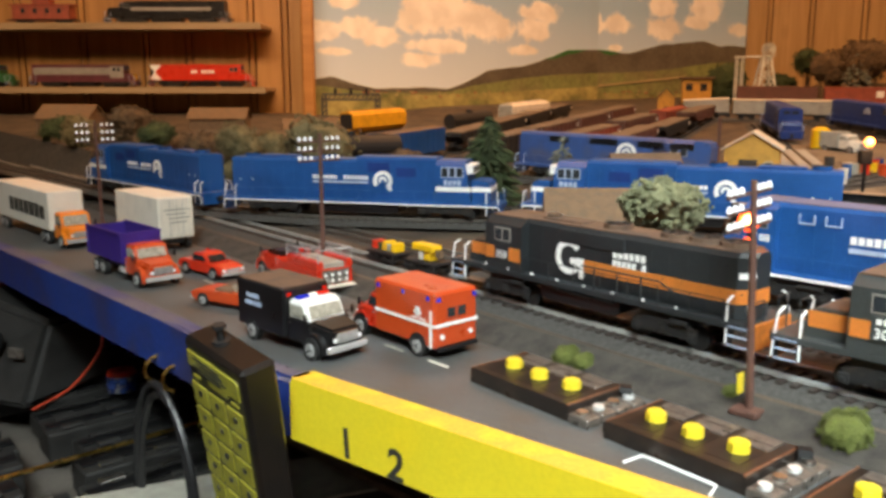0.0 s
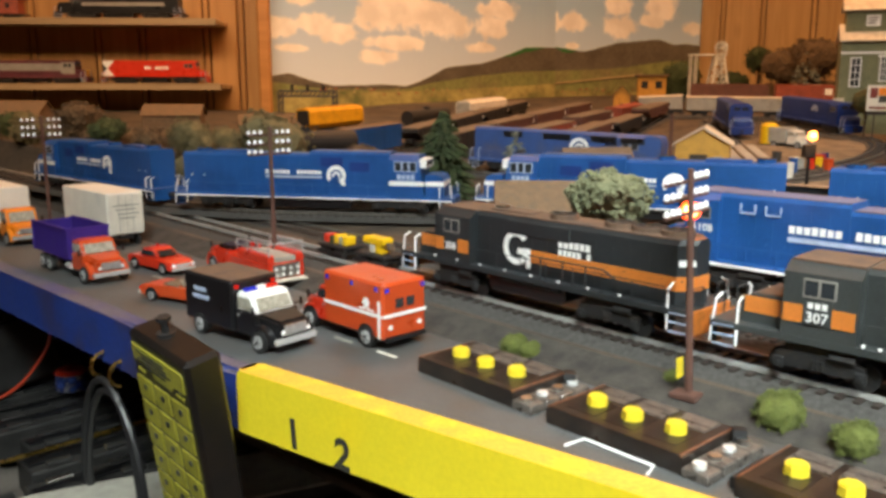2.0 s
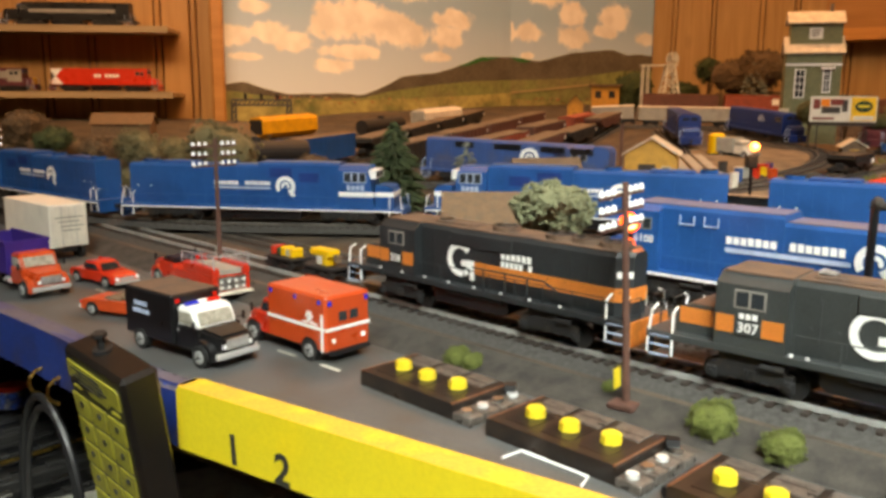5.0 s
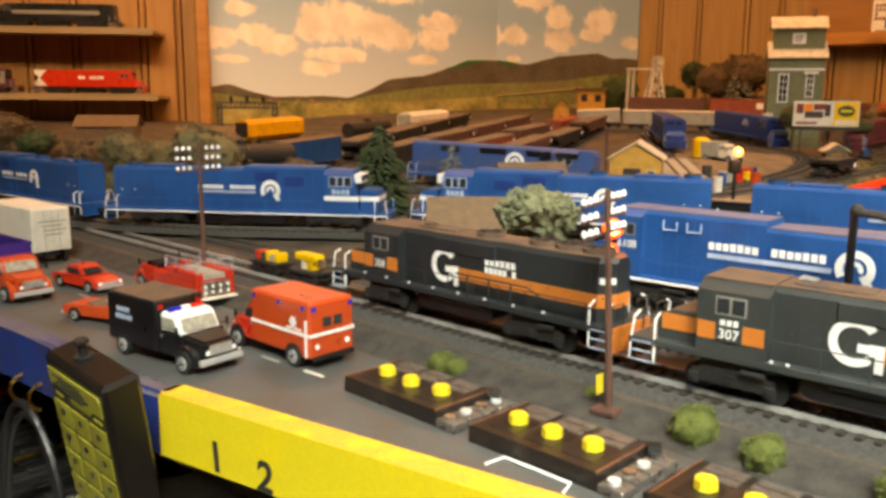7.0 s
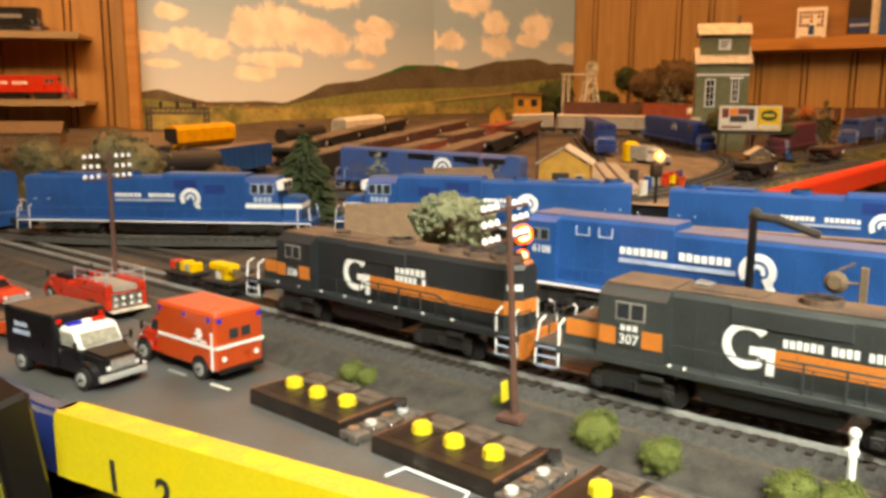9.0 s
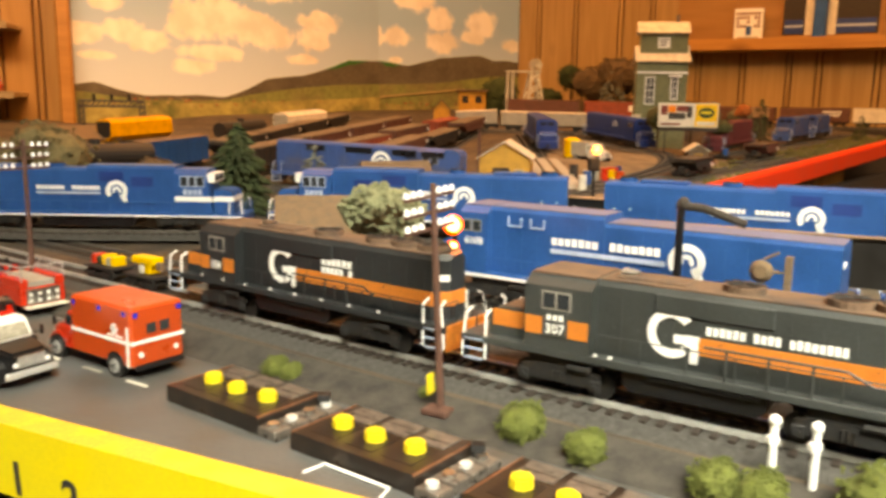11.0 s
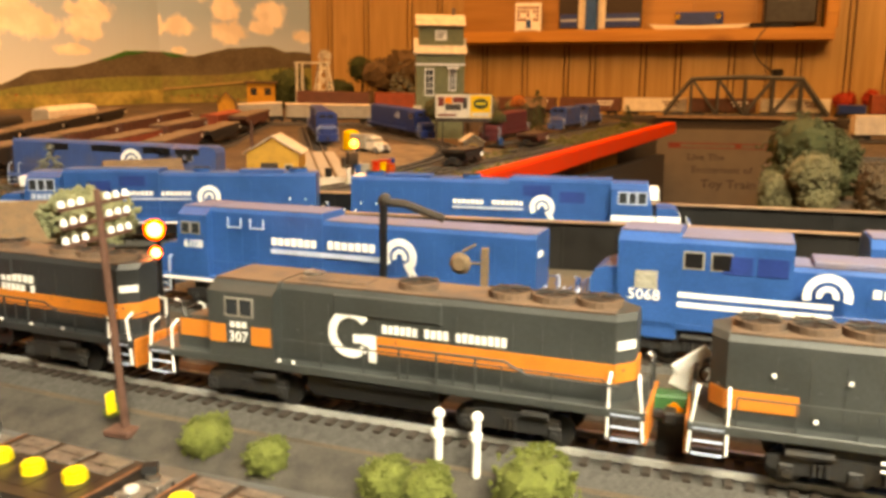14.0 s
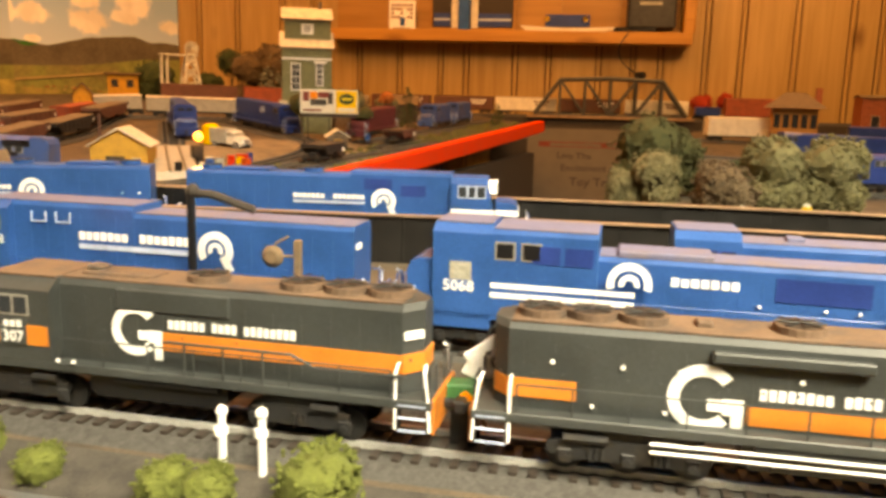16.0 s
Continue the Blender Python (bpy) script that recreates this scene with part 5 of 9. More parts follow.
behind = locomotive("locomotive", "blue diesel locomotive with pale dusty roof on a storage track", on_track((0.422, 0.246), D3, 0.115, 0.0165, RAIL + RIDE, True), dict(BCAB, cab=(0.070, 0.100, 0.0345, 0.0505, 0.0150, 0.0), nose=(0.100, 0.110, 0.030, 0.0340), hoods=[(-0.108, 0.070, 0.0250, 0.0455)], windows=[(0.073, 0.079, 0.0355, 0.0415), (0.081, 0.087, 0.0355, 0.0415), (0.089, 0.095, 0.0355, 0.0415)], pane="glass", rim="blue_dark", roof_boxes=[(0.04, 0.048, 0.008, 0.0455, 0.048)]), "locomotives in storage")
wheel_emblem(behind, -0.012, 0.0335, 0.010, 0.0126, 1, False)
stripe(behind, "louvre_grille", "blue_dark", 0.030, 0.052, 0.0335, 0.0400, 0.0126, 1)

ROAD = dict(L=0.256, body="blue", roof=None, hoods=[(-0.120, 0.000, 0.0250, 0.0505), (0.000, 0.072, 0.0265, 0.0530)], cab=(0.072, 0.1035, 0.0345, 0.0510, 0.0150, 0.006), nose=(0.1035, 0.1195, 0.0300, 0.0345),
            windows=[(0.0775, 0.0830, 0.0375, 0.0450), (0.0845, 0.0890, 0.0375, 0.0450), (0.0905, 0.0960, 0.0375, 0.0450)], truck=0.080, axles=(-0.0205, 0.0, 0.0205), rail=(-0.115, 0.07), grabs="white", treads="blue", tank=0.038, rim="dim_white", pane="glass",
            front_glass="white", roof_boxes=[(-0.095, -0.060, 0.016, 0.0505, 0.0525)], fans=[(-0.105, 0.007, 0.0507), (-0.03, 0.007, 0.0507)], frame="blue")


def road_unit(label, m, s, number):
    t = locomotive("locomotive", label, m, ROAD, "main line train")
    stripe(t, "sill_stripe", "white", -0.127, 0.127, 0.0120, 0.0132, 0.0173, s, "white sill stripe")
    stripe(t, "cab_stripe", "white", 0.0725, 0.1030, 0.0250, 0.0290, 0.01735, s, "white cab stripe")
    bm = bmesh.new()
    bx(bm, 0.1035, 0.1197, min(0.0150 * s, 0.0153 * s), max(0.0150 * s, 0.0153 * s), 0.0250, 0.0290)
    bx(bm, 0.1194, 0.1198, -0.0150, 0.0150, 0.0250, 0.0290)
    part("nose_stripe", bm, "white", t, "white nose stripe")
    if number:
        lettering("number", number, 0.0056, "white", t, 0.0870, 0.0176, 0.0325, s, 1.0, "white road number")
    else:
        writing(t, 0.0790, 0.0950, 0.0303, 0.0347, 0.0174, s, (4,), "dim_white")
    d = -1 if s > 0 else 1
    c = -0.038 if s > 0 else 0.024
    a, b = (c - 0.0655 * d, c - 0.0135 * d)
    lo, hi = min(a, b), max(a, b)
    mid = (lo + hi) / 2
    for k, (p, q) in enumerate(((lo, mid - 0.003), (mid + 0.003, hi))):
        writing(t, p, q, 0.0330, 0.0362, 0.0134, s, (7,), seed=k + 8, gap=0.22)
    stripe(t, "lettering", "dim_white", lo, hi, 0.0295, 0.0312, 0.01345, s, "pale slogan line")
    wheel_emblem(t, c, 0.0322, 0.0088, 0.0135, s, True)
    for x, w, z0, z1 in ((0.010, 0.020, 0.040, 0.048), (0.036, 0.018, 0.036, 0.044)):
        stripe(t, "louvre_grille", "blue_dark", x, x + w, z0, z1, 0.0134, s)
    plain_white_dots(t, [-0.100, -0.112, 0.016], 0.030, 0.0127, s)
    return t


# two back-to-back pairs of road units, coupled along the curve of the main line
RUN = smooth_line(MAIN, 0.004)
ARC = np.cumsum([0.0] + [(q - p).length for p, q in zip(RUN, RUN[1:])])


def along_main(u):
    return Vector((float(np.interp(u, ARC, [p.x for p in RUN])), float(np.interp(u, ARC, [p.y for p in RUN]))))


JOINT = ARC[min(range(len(RUN)), key=lambda k: abs(RUN[k].x - 0.300))]
for k, (lab, number) in enumerate((("blue wide nosed locomotive with white cab face on main line", "4137"), ("blue wide nosed locomotive coupled behind another on main line", ""),
                                   ("blue wide nosed locomotive with white nose coupled mid train", ""), ("blue wide nosed locomotive at the tail of the train", ""))):
    u = JOINT + 0.1375 - 0.275 * k
    a, b = along_main(u - 0.08), along_main(u + 0.08)
    c, forward = (a + b) / 2, k % 2 == 0
    road_unit(lab, pose(c.x, c.y, 0.022, 0, 0, heading(b - a if forward else a - b)), -1 if forward else 1, number)


# ---- road vehicles ----
def road_wheel(parent, x, s, half, r=0.0052, w=0.0040, twin=False, arch=False):
    bm = bmesh.new()
    if arch:
        y0, y1 = (half - 0.0006) * s, (half + 0.0004) * s
        ring(bm, x, r, r * 0.5, r * 1.24, 0, 180, min(y0, y1), max(y0, y1), 12)
        part("wheel_arch", bm, "black", parent)
        bm = bmesh.new()
    y = (half + 0.0008) * s
    ww = w * (1.7 if twin else 1)
    a, b = y, y - ww * s
    cy(bm, (x, a - 0.0003 * s, r), (x, b, r), r, 18)
    bmesh.ops.bevel(bm, geom=[e for e in bm.edges if len(e.link_faces) == 2 and e.calc_face_angle(0) > 1.0], offset=0.0006, segments=1, affect="EDGES")
    tyre = part("wheel", bm, "rubber", parent)
    bm = bmesh.new()
    cy(bm, (x, a - 0.0006 * s, r), (x, a + 0.0003 * s, r), r * 0.60, 16)
    rim = part("rim", bm, "chrome", tyre, "chrome wheel rim")
    bm = bmesh.new()
    cy(bm, (x, a + 0.0002 * s, r), (x, a + 0.0008 * s, r), r * 0.20, 8)
    part("hub", bm, "iron", rim)
    for k in range(5):
        bm = bmesh.new()
        q = k * math.tau / 5
        cx, cz = x + r * 0.40 * math.cos(q), r + r * 0.40 * math.sin(q)
        cy(bm, (cx, a + 0.0002 * s, cz), (cx, a + 0.0005 * s, cz), r * 0.10, 6)
        part("rim_hole", bm, "black", rim)
    return tyre


def cab_shell(t, mat, x0, x1, w, z0, hood_z, roof_z, hood_len, roof_mat=None, glass="cab_glass"):
    """A truck cab with a bonnet: x1 is the front; windscreen, side windows, grille, bumper and lamps."""
    h = w / 2
    xb = x1 - hood_len
    bm = bmesh.new()
    bx(bm, x0, xb + 0.0012, -h, h, z0, hood_z + 0.0008, 0.0008)
    body = part("cab", bm, mat, t)
    # bonnet: narrower and lower to the front, with rounded edges
    bm = bmesh.new()
    n0, n1 = h * 0.90, h * 0.70
    vs = [bm.verts.new(p) for p in ((xb, -n0, z0), (x1, -n1, z0), (x1, n1, z0), (xb, n0, z0), (xb, -n0, hood_z + 0.0010), (x1 - 0.0006, -n1, hood_z - 0.0012), (x1 - 0.0006, n1, hood_z - 0.0012), (xb, n0, hood_z + 0.0010))]
    for f in ((0, 1, 2, 3), (7, 6, 5, 4), (0, 4, 5, 1), (1, 5, 6, 2), (2, 6, 7, 3), (3, 7, 4, 0)):
        bm.faces.new([vs[q] for q in f])
    bmesh.ops.bevel(bm, geom=bm.edges[:], offset=0.0014, segments=2, affect="EDGES")
    part("bonnet", bm, mat, t)
    for s in (-1, 1):
        bm = bmesh.new()
        ya, yb = n1 * 0.9 * s, (h + 0.0006) * s
        ring(bm, x1 - 0.0113, 0.0056, 0.0062, 0.0082, -12, 168, min(ya, yb), max(ya, yb), 12)
        part("fender", bm, mat, t)
        boxed("door", t, mat, x0 + 0.0012, xb - 0.0010, min(h * s, (h + 0.0003) * s), max(h * s, (h + 0.0003) * s), z0 + 0.0010, hood_z + 0.0004)
        boxed("door_handle", t, "chrome", x0 + 0.0020, x0 + 0.0034, min(h * s, (h + 0.0008) * s), max(h * s, (h + 0.0008) * s), hood_z - 0.0016, hood_z - 0.0011)
    bm = bmesh.new()
    prism(bm, [(x0, hood_z), (xb, hood_z), (xb - 0.0046, roof_z - 0.0012), (xb - 0.0060, roof_z), (x0, roof_z)], -h + 0.001, h - 0.001)
    bmesh.ops.bevel(bm, geom=bm.edges[:], offset=0.0010, segments=2, affect="EDGES")
    part("cab_roof", bm, roof_mat or mat, t)
    bm = bmesh.new()
    k = 0.00035
    pts = [(xb - 0.0008 + k, hood_z + 0.0018), (xb - 0.0040 + k, roof_z - 0.0022)]
    vs = [bm.verts.new((pts[0][0], -h + 0.0028, pts[0][1])), bm.verts.new((pts[0][0], h - 0.0028, pts[0][1])), bm.verts.new((pts[1][0], h - 0.0032, pts[1][1])), bm.verts.new((pts[1][0], -h + 0.0032, pts[1][1]))]
    f = bm.faces.new(vs)
    bmesh.ops.extrude_face_region(bm, geom=[f])
    for v in vs:
        v.co.x += 0.0004
    part("windscreen", bm, glass, t, "clear plastic windscreen")
    for s in (-1, 1):
        yo = (h - 0.001) * s
        bm = bmesh.new()
        prism(bm, [(x0 + 0.0015, hood_z + 0.0016), (xb - 0.0028, hood_z + 0.0016), (xb - 0.0056, roof_z - 0.0024), (x0 + 0.0015, roof_z - 0.0024)], min(yo, yo + 0.0003 * s), max(yo, yo + 0.0003 * s))
        part("side_window", bm, glass, t)
        bm = bmesh.new()
        bx(bm, x1 - 0.0003, x1 + 0.0006, min((h - 0.0062) * s, (h - 0.0040) * s), max((h - 0.0062) * s, (h - 0.0040) * s), z0 + 0.003, z0 + 0.0052, 0.0003)
        part("headlight", bm, "insulator", t)
        bm = bmesh.new()
        tube(bm, [(xb - 0.001, yo, hood_z + 0.002), (xb + 0.001, (h + 0.0022) * s, hood_z + 0.003)], 0.0003, 5)
        bx(bm, xb + 0.0006, xb + 0.0014, min((h + 0.0014) * s, (h + 0.0030) * s), max((h + 0.0014) * s, (h + 0.0030) * s), hood_z + 0.001, hood_z + 0.0055, 0.0002)
        part("mirror", bm, "black", t)
    grille = boxed("grille", t, "silver", x1 - 0.0002, x1 + 0.0005, -h + 0.0062, h - 0.0062, z0 + 0.0022, hood_z - 0.0026, 0.0003)
    bm = bmesh.new()
    for k in range(5):
        z = z0 + 0.0032 + k * (hood_z - z0 - 0.0058) / 5
        bx(bm, x1 + 0.0005, x1 + 0.0008, -h + 0.0064, h - 0.0064, z, z + 0.0004)
    part("grille_bars", bm, "chrome", grille)
    boxed("bumper", t, "chrome", x1 - 0.0012, x1 + 0.0012, -h + 0.0003, h - 0.0003, z0 - 0.0018, z0 + 0.0012, 0.0004)
    return body


def chassis(t, x0, x1, w=0.010):
    boxed("chassis", t, "black", x0, x1, -w / 2, w / 2, 0.0045, 0.0080)


def ambulance(m):
    t = thing("ambulance", "red toy ambulance with white side stripe on the road", "ambulance", m)
    h = 0.0142
    chassis(t, -0.036, 0.036, 0.02)
    boxed("body", t, "red_orange", -0.0365, 0.0125, -h, h, 0.0062, 0.0345, 0.0012, "red box body")
    cab_shell(t, "red", 0.0115, 0.0365, 0.0265, 0.0062, 0.0165, 0.0255, 0.0125, glass="glass")
    for s in (-1, 1):
        for x in (-0.0235, 0.0255):
            road_wheel(t, x, s, 0.0142, 0.0056, arch=True)
        stripe(t, "stripe", "white", -0.0358, 0.0120, 0.0172, 0.0188, h, s, "white waist stripe")
        stripe(t, "stripe", "white", -0.0345, -0.0328, 0.0065, 0.0255, h, s, "white corner stripe")
        bm = bmesh.new()
        for k in range(3):
            a = k * math.pi / 3
            c, sn = math.cos(a), math.sin(a)
            px, pz, l, w = -0.0235, 0.0232, 0.0028, 0.0007
            y0, y1 = min(h * s, (h + 0.0003) * s), max(h * s, (h + 0.0003) * s)
            prism(bm, [(px + l * c - w * sn, pz + l * sn + w * c), (px - l * c - w * sn, pz - l * sn + w * c), (px - l * c + w * sn, pz - l * sn - w * c), (px + l * c + w * sn, pz + l * sn - w * c)], y0, y1)
        part("emblem", bm, "white", t, "white six pointed star")
        for x in (-0.0315, -0.012, 0.009):
            stripe(t, "beacon", "lens_blue", x - 0.0011, x + 0.0011, 0.0302, 0.0325, h, s, "blue marker light")
        boxed("rear_window", t, "glass", -0.0370, -0.0364, min(0.001 * s, 0.006 * s), max(0.001 * s, 0.006 * s), 0.0215, 0.0262)
        boxed("beacon", t, "lens_blue", -0.0370, -0.0364, min(0.0105 * s, 0.013 * s), max(0.0105 * s, 0.013 * s), 0.0300, 0.0322)
        bm = bmesh.new()
        cy(bm, (-0.0364, 0.0095 * s, 0.0120), (-0.0371, 0.0095 * s, 0.0120), 0.0013, 10)
        part("tail_light", bm, "white", t)
    boxed("stripe", t, "white", -0.0369, -0.0364, -h, h, 0.0172, 0.0188, label="white rear stripe")
    bm = bmesh.new()
    bars(bm, -0.030, -0.018, h, 0.0195, 0.0205, 1, (5, 4), random.Random(2))
    part("lettering", bm, "white", t)
    boxed("bumper", t, "black", -0.0385, -0.0362, -0.013, 0.013, 0.0050, 0.0072, 0.0004)
    return t


def police_truck(m):
    t = thing("police_truck", "black toy police box truck with white cab roof", "truck", m)
    h = 0.0145
    chassis(t, -0.036, 0.030, 0.018)
    boxed("body", t, "black", -0.0390, 0.0040, -h, h, 0.0070, 0.0325, 0.001, "black box body")
    boxed("body_roof", t, "roof_dust", -0.0380, 0.0030, -h + 0.001, h - 0.001, 0.0324, 0.0329)
    cab_shell(t, "black", 0.0045, 0.0365, 0.0255, 0.0070, 0.0175, 0.0275, 0.0150, roof_mat="white")
    for s in (-1, 1):
        for x in (-0.0255, 0.0255):
            road_wheel(t, x, s, 0.0142, 0.0056)
    bm = bmesh.new()
    bars(bm, -0.0300, -0.0180, -h, 0.0235, 0.0260, -1, (6,), random.Random(1))
    bars(bm, -0.0315, -0.0160, -h, 0.0195, 0.0220, -1, (8,), random.Random(2))
    part("lettering", bm, "dim_white", t, "pale side lettering")
    for y0, y1, mt in ((-0.010, -0.0025, "lens_blue"), (0.0025, 0.010, "lens_red"), (-0.0025, 0.0025, "white")):
        boxed("light_bar", t, mt, 0.0075, 0.0105, y0, y1, 0.0275, 0.0292, 0.0004)
    for s in (-1, 1):
        boxed("beacon", t, "lens_red", 0.0036, 0.0046, min(0.0100 * s, 0.0125 * s), max(0.0100 * s, 0.0125 * s), 0.0285, 0.0305)
    return t


def dump_truck(m):
    t = thing("dump_truck", "orange-red toy dump truck with violet blue body", "truck", m)
    chassis(t, -0.048, 0.040, 0.012)
    bm = bmesh.new()
    h, w = 0.0145, 0.0012
    for y0, y1 in ((-h, -h + w), (h - w, h)):
        bx(bm, -0.050, 0.012, y0, y1, 0.0130, 0.0345)
    bx(bm, -0.050, -0.0488, -h + w, h - w, 0.0130, 0.0330)
    bx(bm, 0.0108, 0.012, -h + w, h - w, 0.0130, 0.0345)
    bx(bm, -0.0488, 0.0108, -h + w, h - w, 0.0130, 0.0150)
    body = part("dump_body", bm, "violet", t, "violet blue open dump body")
    for s in (-1, 1):
        boxed("top_rail", body, "violet", -0.050, 0.012, min(h * s, (h + 0.0007) * s), max(h * s, (h + 0.0007) * s), 0.0328, 0.0345)
        boxed("end_post", body, "violet", -0.050, -0.0485, min(h * s, (h + 0.0007) * s), max(h * s, (h + 0.0007) * s), 0.0132, 0.0328)
    cab_shell(t, "red_orange", 0.0135, 0.046, 0.0255, 0.0070, 0.0175, 0.0275, 0.0150)
    for s in (-1, 1):
        for x in (-0.036, -0.0235, 0.0345):
            road_wheel(t, x, s, 0.0140, 0.0056)
    bm = bmesh.new()
    cy(bm, (0.006, -0.0125, 0.0085), (0.013, -0.0125, 0.0085), 0.0022, 10)
    part("fuel_tank", bm, "chrome", t)
    return t


def semi(m):
    t = thing("truck", "orange toy semi tractor with off-white lettered trailer", "truck", m)
    chassis(t, -0.030, 0.028, 0.012)
    cab_shell(t, "truck_orange", 0.004, 0.031, 0.0260, 0.0070, 0.0170, 0.0290, 0.0095)
    for s in (-1, 1):
        for x in (-0.022, -0.010, 0.0215):
            road_wheel(t, x, s, 0.0140, 0.0056)
    trailer = boxed("trailer", t, "cream", -0.150, -0.002, -0.0148, 0.0148, 0.0120, 0.0455, 0.0006, "off-white trailer box")
    bm = bmesh.new()
    bars(bm, -0.110, -0.012, -0.0148, 0.0210, 0.0335, -1, (7,), random.Random(4), 0.16)
    part("lettering", bm, "ink", trailer, "black side lettering")
    for s in (-1, 1):
        for x in (-0.138, -0.126):
            road_wheel(t, x, s, 0.0140, 0.0056)
    return t


def box_trailer(m):
    t = thing("trailer", "white toy van trailer with closed rear doors", "trailer", m)
    body = boxed("body", t, "cream", -0.05, 0.06, -0.0160, 0.0160, 0.0105, 0.0450, 0.0006)
    for s in (-1, 1):
        boxed("rear_door", body, "car_white", -0.0508, -0.0500, min(0.0004 * s, 0.0148 * s), max(0.0004 * s, 0.0148 * s), 0.0120, 0.0435, 0.0002)
        bm = bmesh.new()
        tube(bm, [(-0.0512, 0.006 * s, 0.012), (-0.0512, 0.006 * s, 0.0435)], 0.0003, 5)
        part("lock_rod", bm, "silver", body)
        road_wheel(t, -0.040, s, 0.0145, 0.0056)
        road_wheel(t, -0.027, s, 0.0145, 0.0056)
    bm = bmesh.new()
    for k in range(4):
        z = 0.034 - k * 0.0035
        bx(bm, -0.0510, -0.0508, -0.012 + 0.003 * (k % 2), 0.011 - 0.002 * k, z, z + 0.0012)
    part("lettering", bm, "car_grey", body)
    boxed("underframe", t, "black", -0.05, 0.055, -0.006, 0.006, 0.0065, 0.0108)
    bm = bmesh.new()
    tube(bm, [(0.045, -0.004, 0.0105), (0.045, -0.004, 0.0005)], 0.0012)
    tube(bm, [(0.045, 0.004, 0.0105), (0.045, 0.004, 0.0005)], 0.0012)
    part("landing_leg", bm, "iron", t)
    return t


def motor_car(m, mat, label, open_top=False, size=1.0):
    t = thing("car", label, "car", m @ Matrix.Scale(size, 4), "cars on the road")
    bm = bmesh.new()
    prism(bm, [(-0.0290, 0.0045), (-0.0275, 0.0030), (0.0275, 0.0030), (0.0295, 0.0050), (0.0292, 0.0088), (0.0255, 0.0103), (0.010, 0.0112), (-0.014, 0.0112), (-0.0255, 0.0108), (-0.0292, 0.0092)], -0.0105, 0.0105)
    bmesh.ops.bevel(bm, geom=bm.edges[:], offset=0.0014, segments=2, affect="EDGES")
    body = part("body", bm, mat, t, smooth=False)
    if not open_top:
        bm = bmesh.new()
        prism(bm, [(-0.0140, 0.0108), (0.0110, 0.0108), (0.0050, 0.0168), (0.0020, 0.0178), (-0.0080, 0.0176), (-0.0110, 0.0160)], -0.0088, 0.0088)
        bmesh.ops.bevel(bm, geom=bm.edges[:], offset=0.0013, segments=2, affect="EDGES")
        part("roof", bm, mat, t)
        for s in (-1, 1):
            bm = bmesh.new()
            yo = 0.0088 * s
            prism(bm, [(-0.0112, 0.0122), (0.0078, 0.0122), (0.0040, 0.0160), (-0.0085, 0.0160)], min(yo, yo + 0.0003 * s), max(yo, yo + 0.0003 * s))
            part("side_window", bm, "glass", t)
        for xa, xb in (((0.0108, 0.0054)), ((-0.0140, -0.0118))):
            bm = bmesh.new()
            d = 0.0005 if xa > 0 else -0.0005
            vs = [bm.verts.new(p) for p in ((xa + d, -0.0070, 0.0117), (xa + d, 0.0070, 0.0117), (xb + d, 0.0066, 0.0160), (xb + d, -0.0066, 0.0160))]
            bm.faces.new(vs)
            bmesh.ops.solidify(bm, geom=bm.faces[:], thickness=0.0004)
            part("windscreen", bm, "glass", t)
        bm = bmesh.new()
        cy(bm, (-0.003, 0, 0.0176), (-0.003, 0, 0.0196), 0.0014, 10, 0.0009)
        part("beacon", bm, "lens_red", t)
    else:
        boxed("seat", t, "brown_roof", -0.0100, 0.0040, -0.0080, 0.0080, 0.0105, 0.0128, 0.0008)
        bm = bmesh.new()
        vs = [bm.verts.new(p) for p in ((0.0085, -0.0080, 0.0112), (0.0085, 0.0080, 0.0112), (0.0050, 0.0074, 0.0158), (0.0050, -0.0074, 0.0158))]
        bm.faces.new(vs)
        bmesh.ops.solidify(bm, geom=bm.faces[:], thickness=0.0004)
        part("windscreen", bm, "cab_glass", t)
    for s in (-1, 1):
        for x in (-0.0180, 0.0185):
            road_wheel(t, x, s, 0.0105, 0.0042, 0.003, arch=True)
        for x, mt in ((0.0294, "insulator"), (-0.0294, "lens_red")):
            bm = bmesh.new()
            cy(bm, (x - 0.0006, 0.0080 * s, 0.0076), (x + 0.0006, 0.0080 * s, 0.0076), 0.0013, 10)
            part("headlight" if x > 0 else "tail_light", bm, mt, t)
    for x in (-0.0297, 0.0297):
        boxed("bumper", t, "chrome", x - 0.0008, x + 0.0008, -0.0100, 0.0100, 0.0038, 0.0056, 0.0004)
    boxed("grille", t, "chrome", 0.0288, 0.0297, -0.0055, 0.0055, 0.0060, 0.0085, 0.0003)
    return t


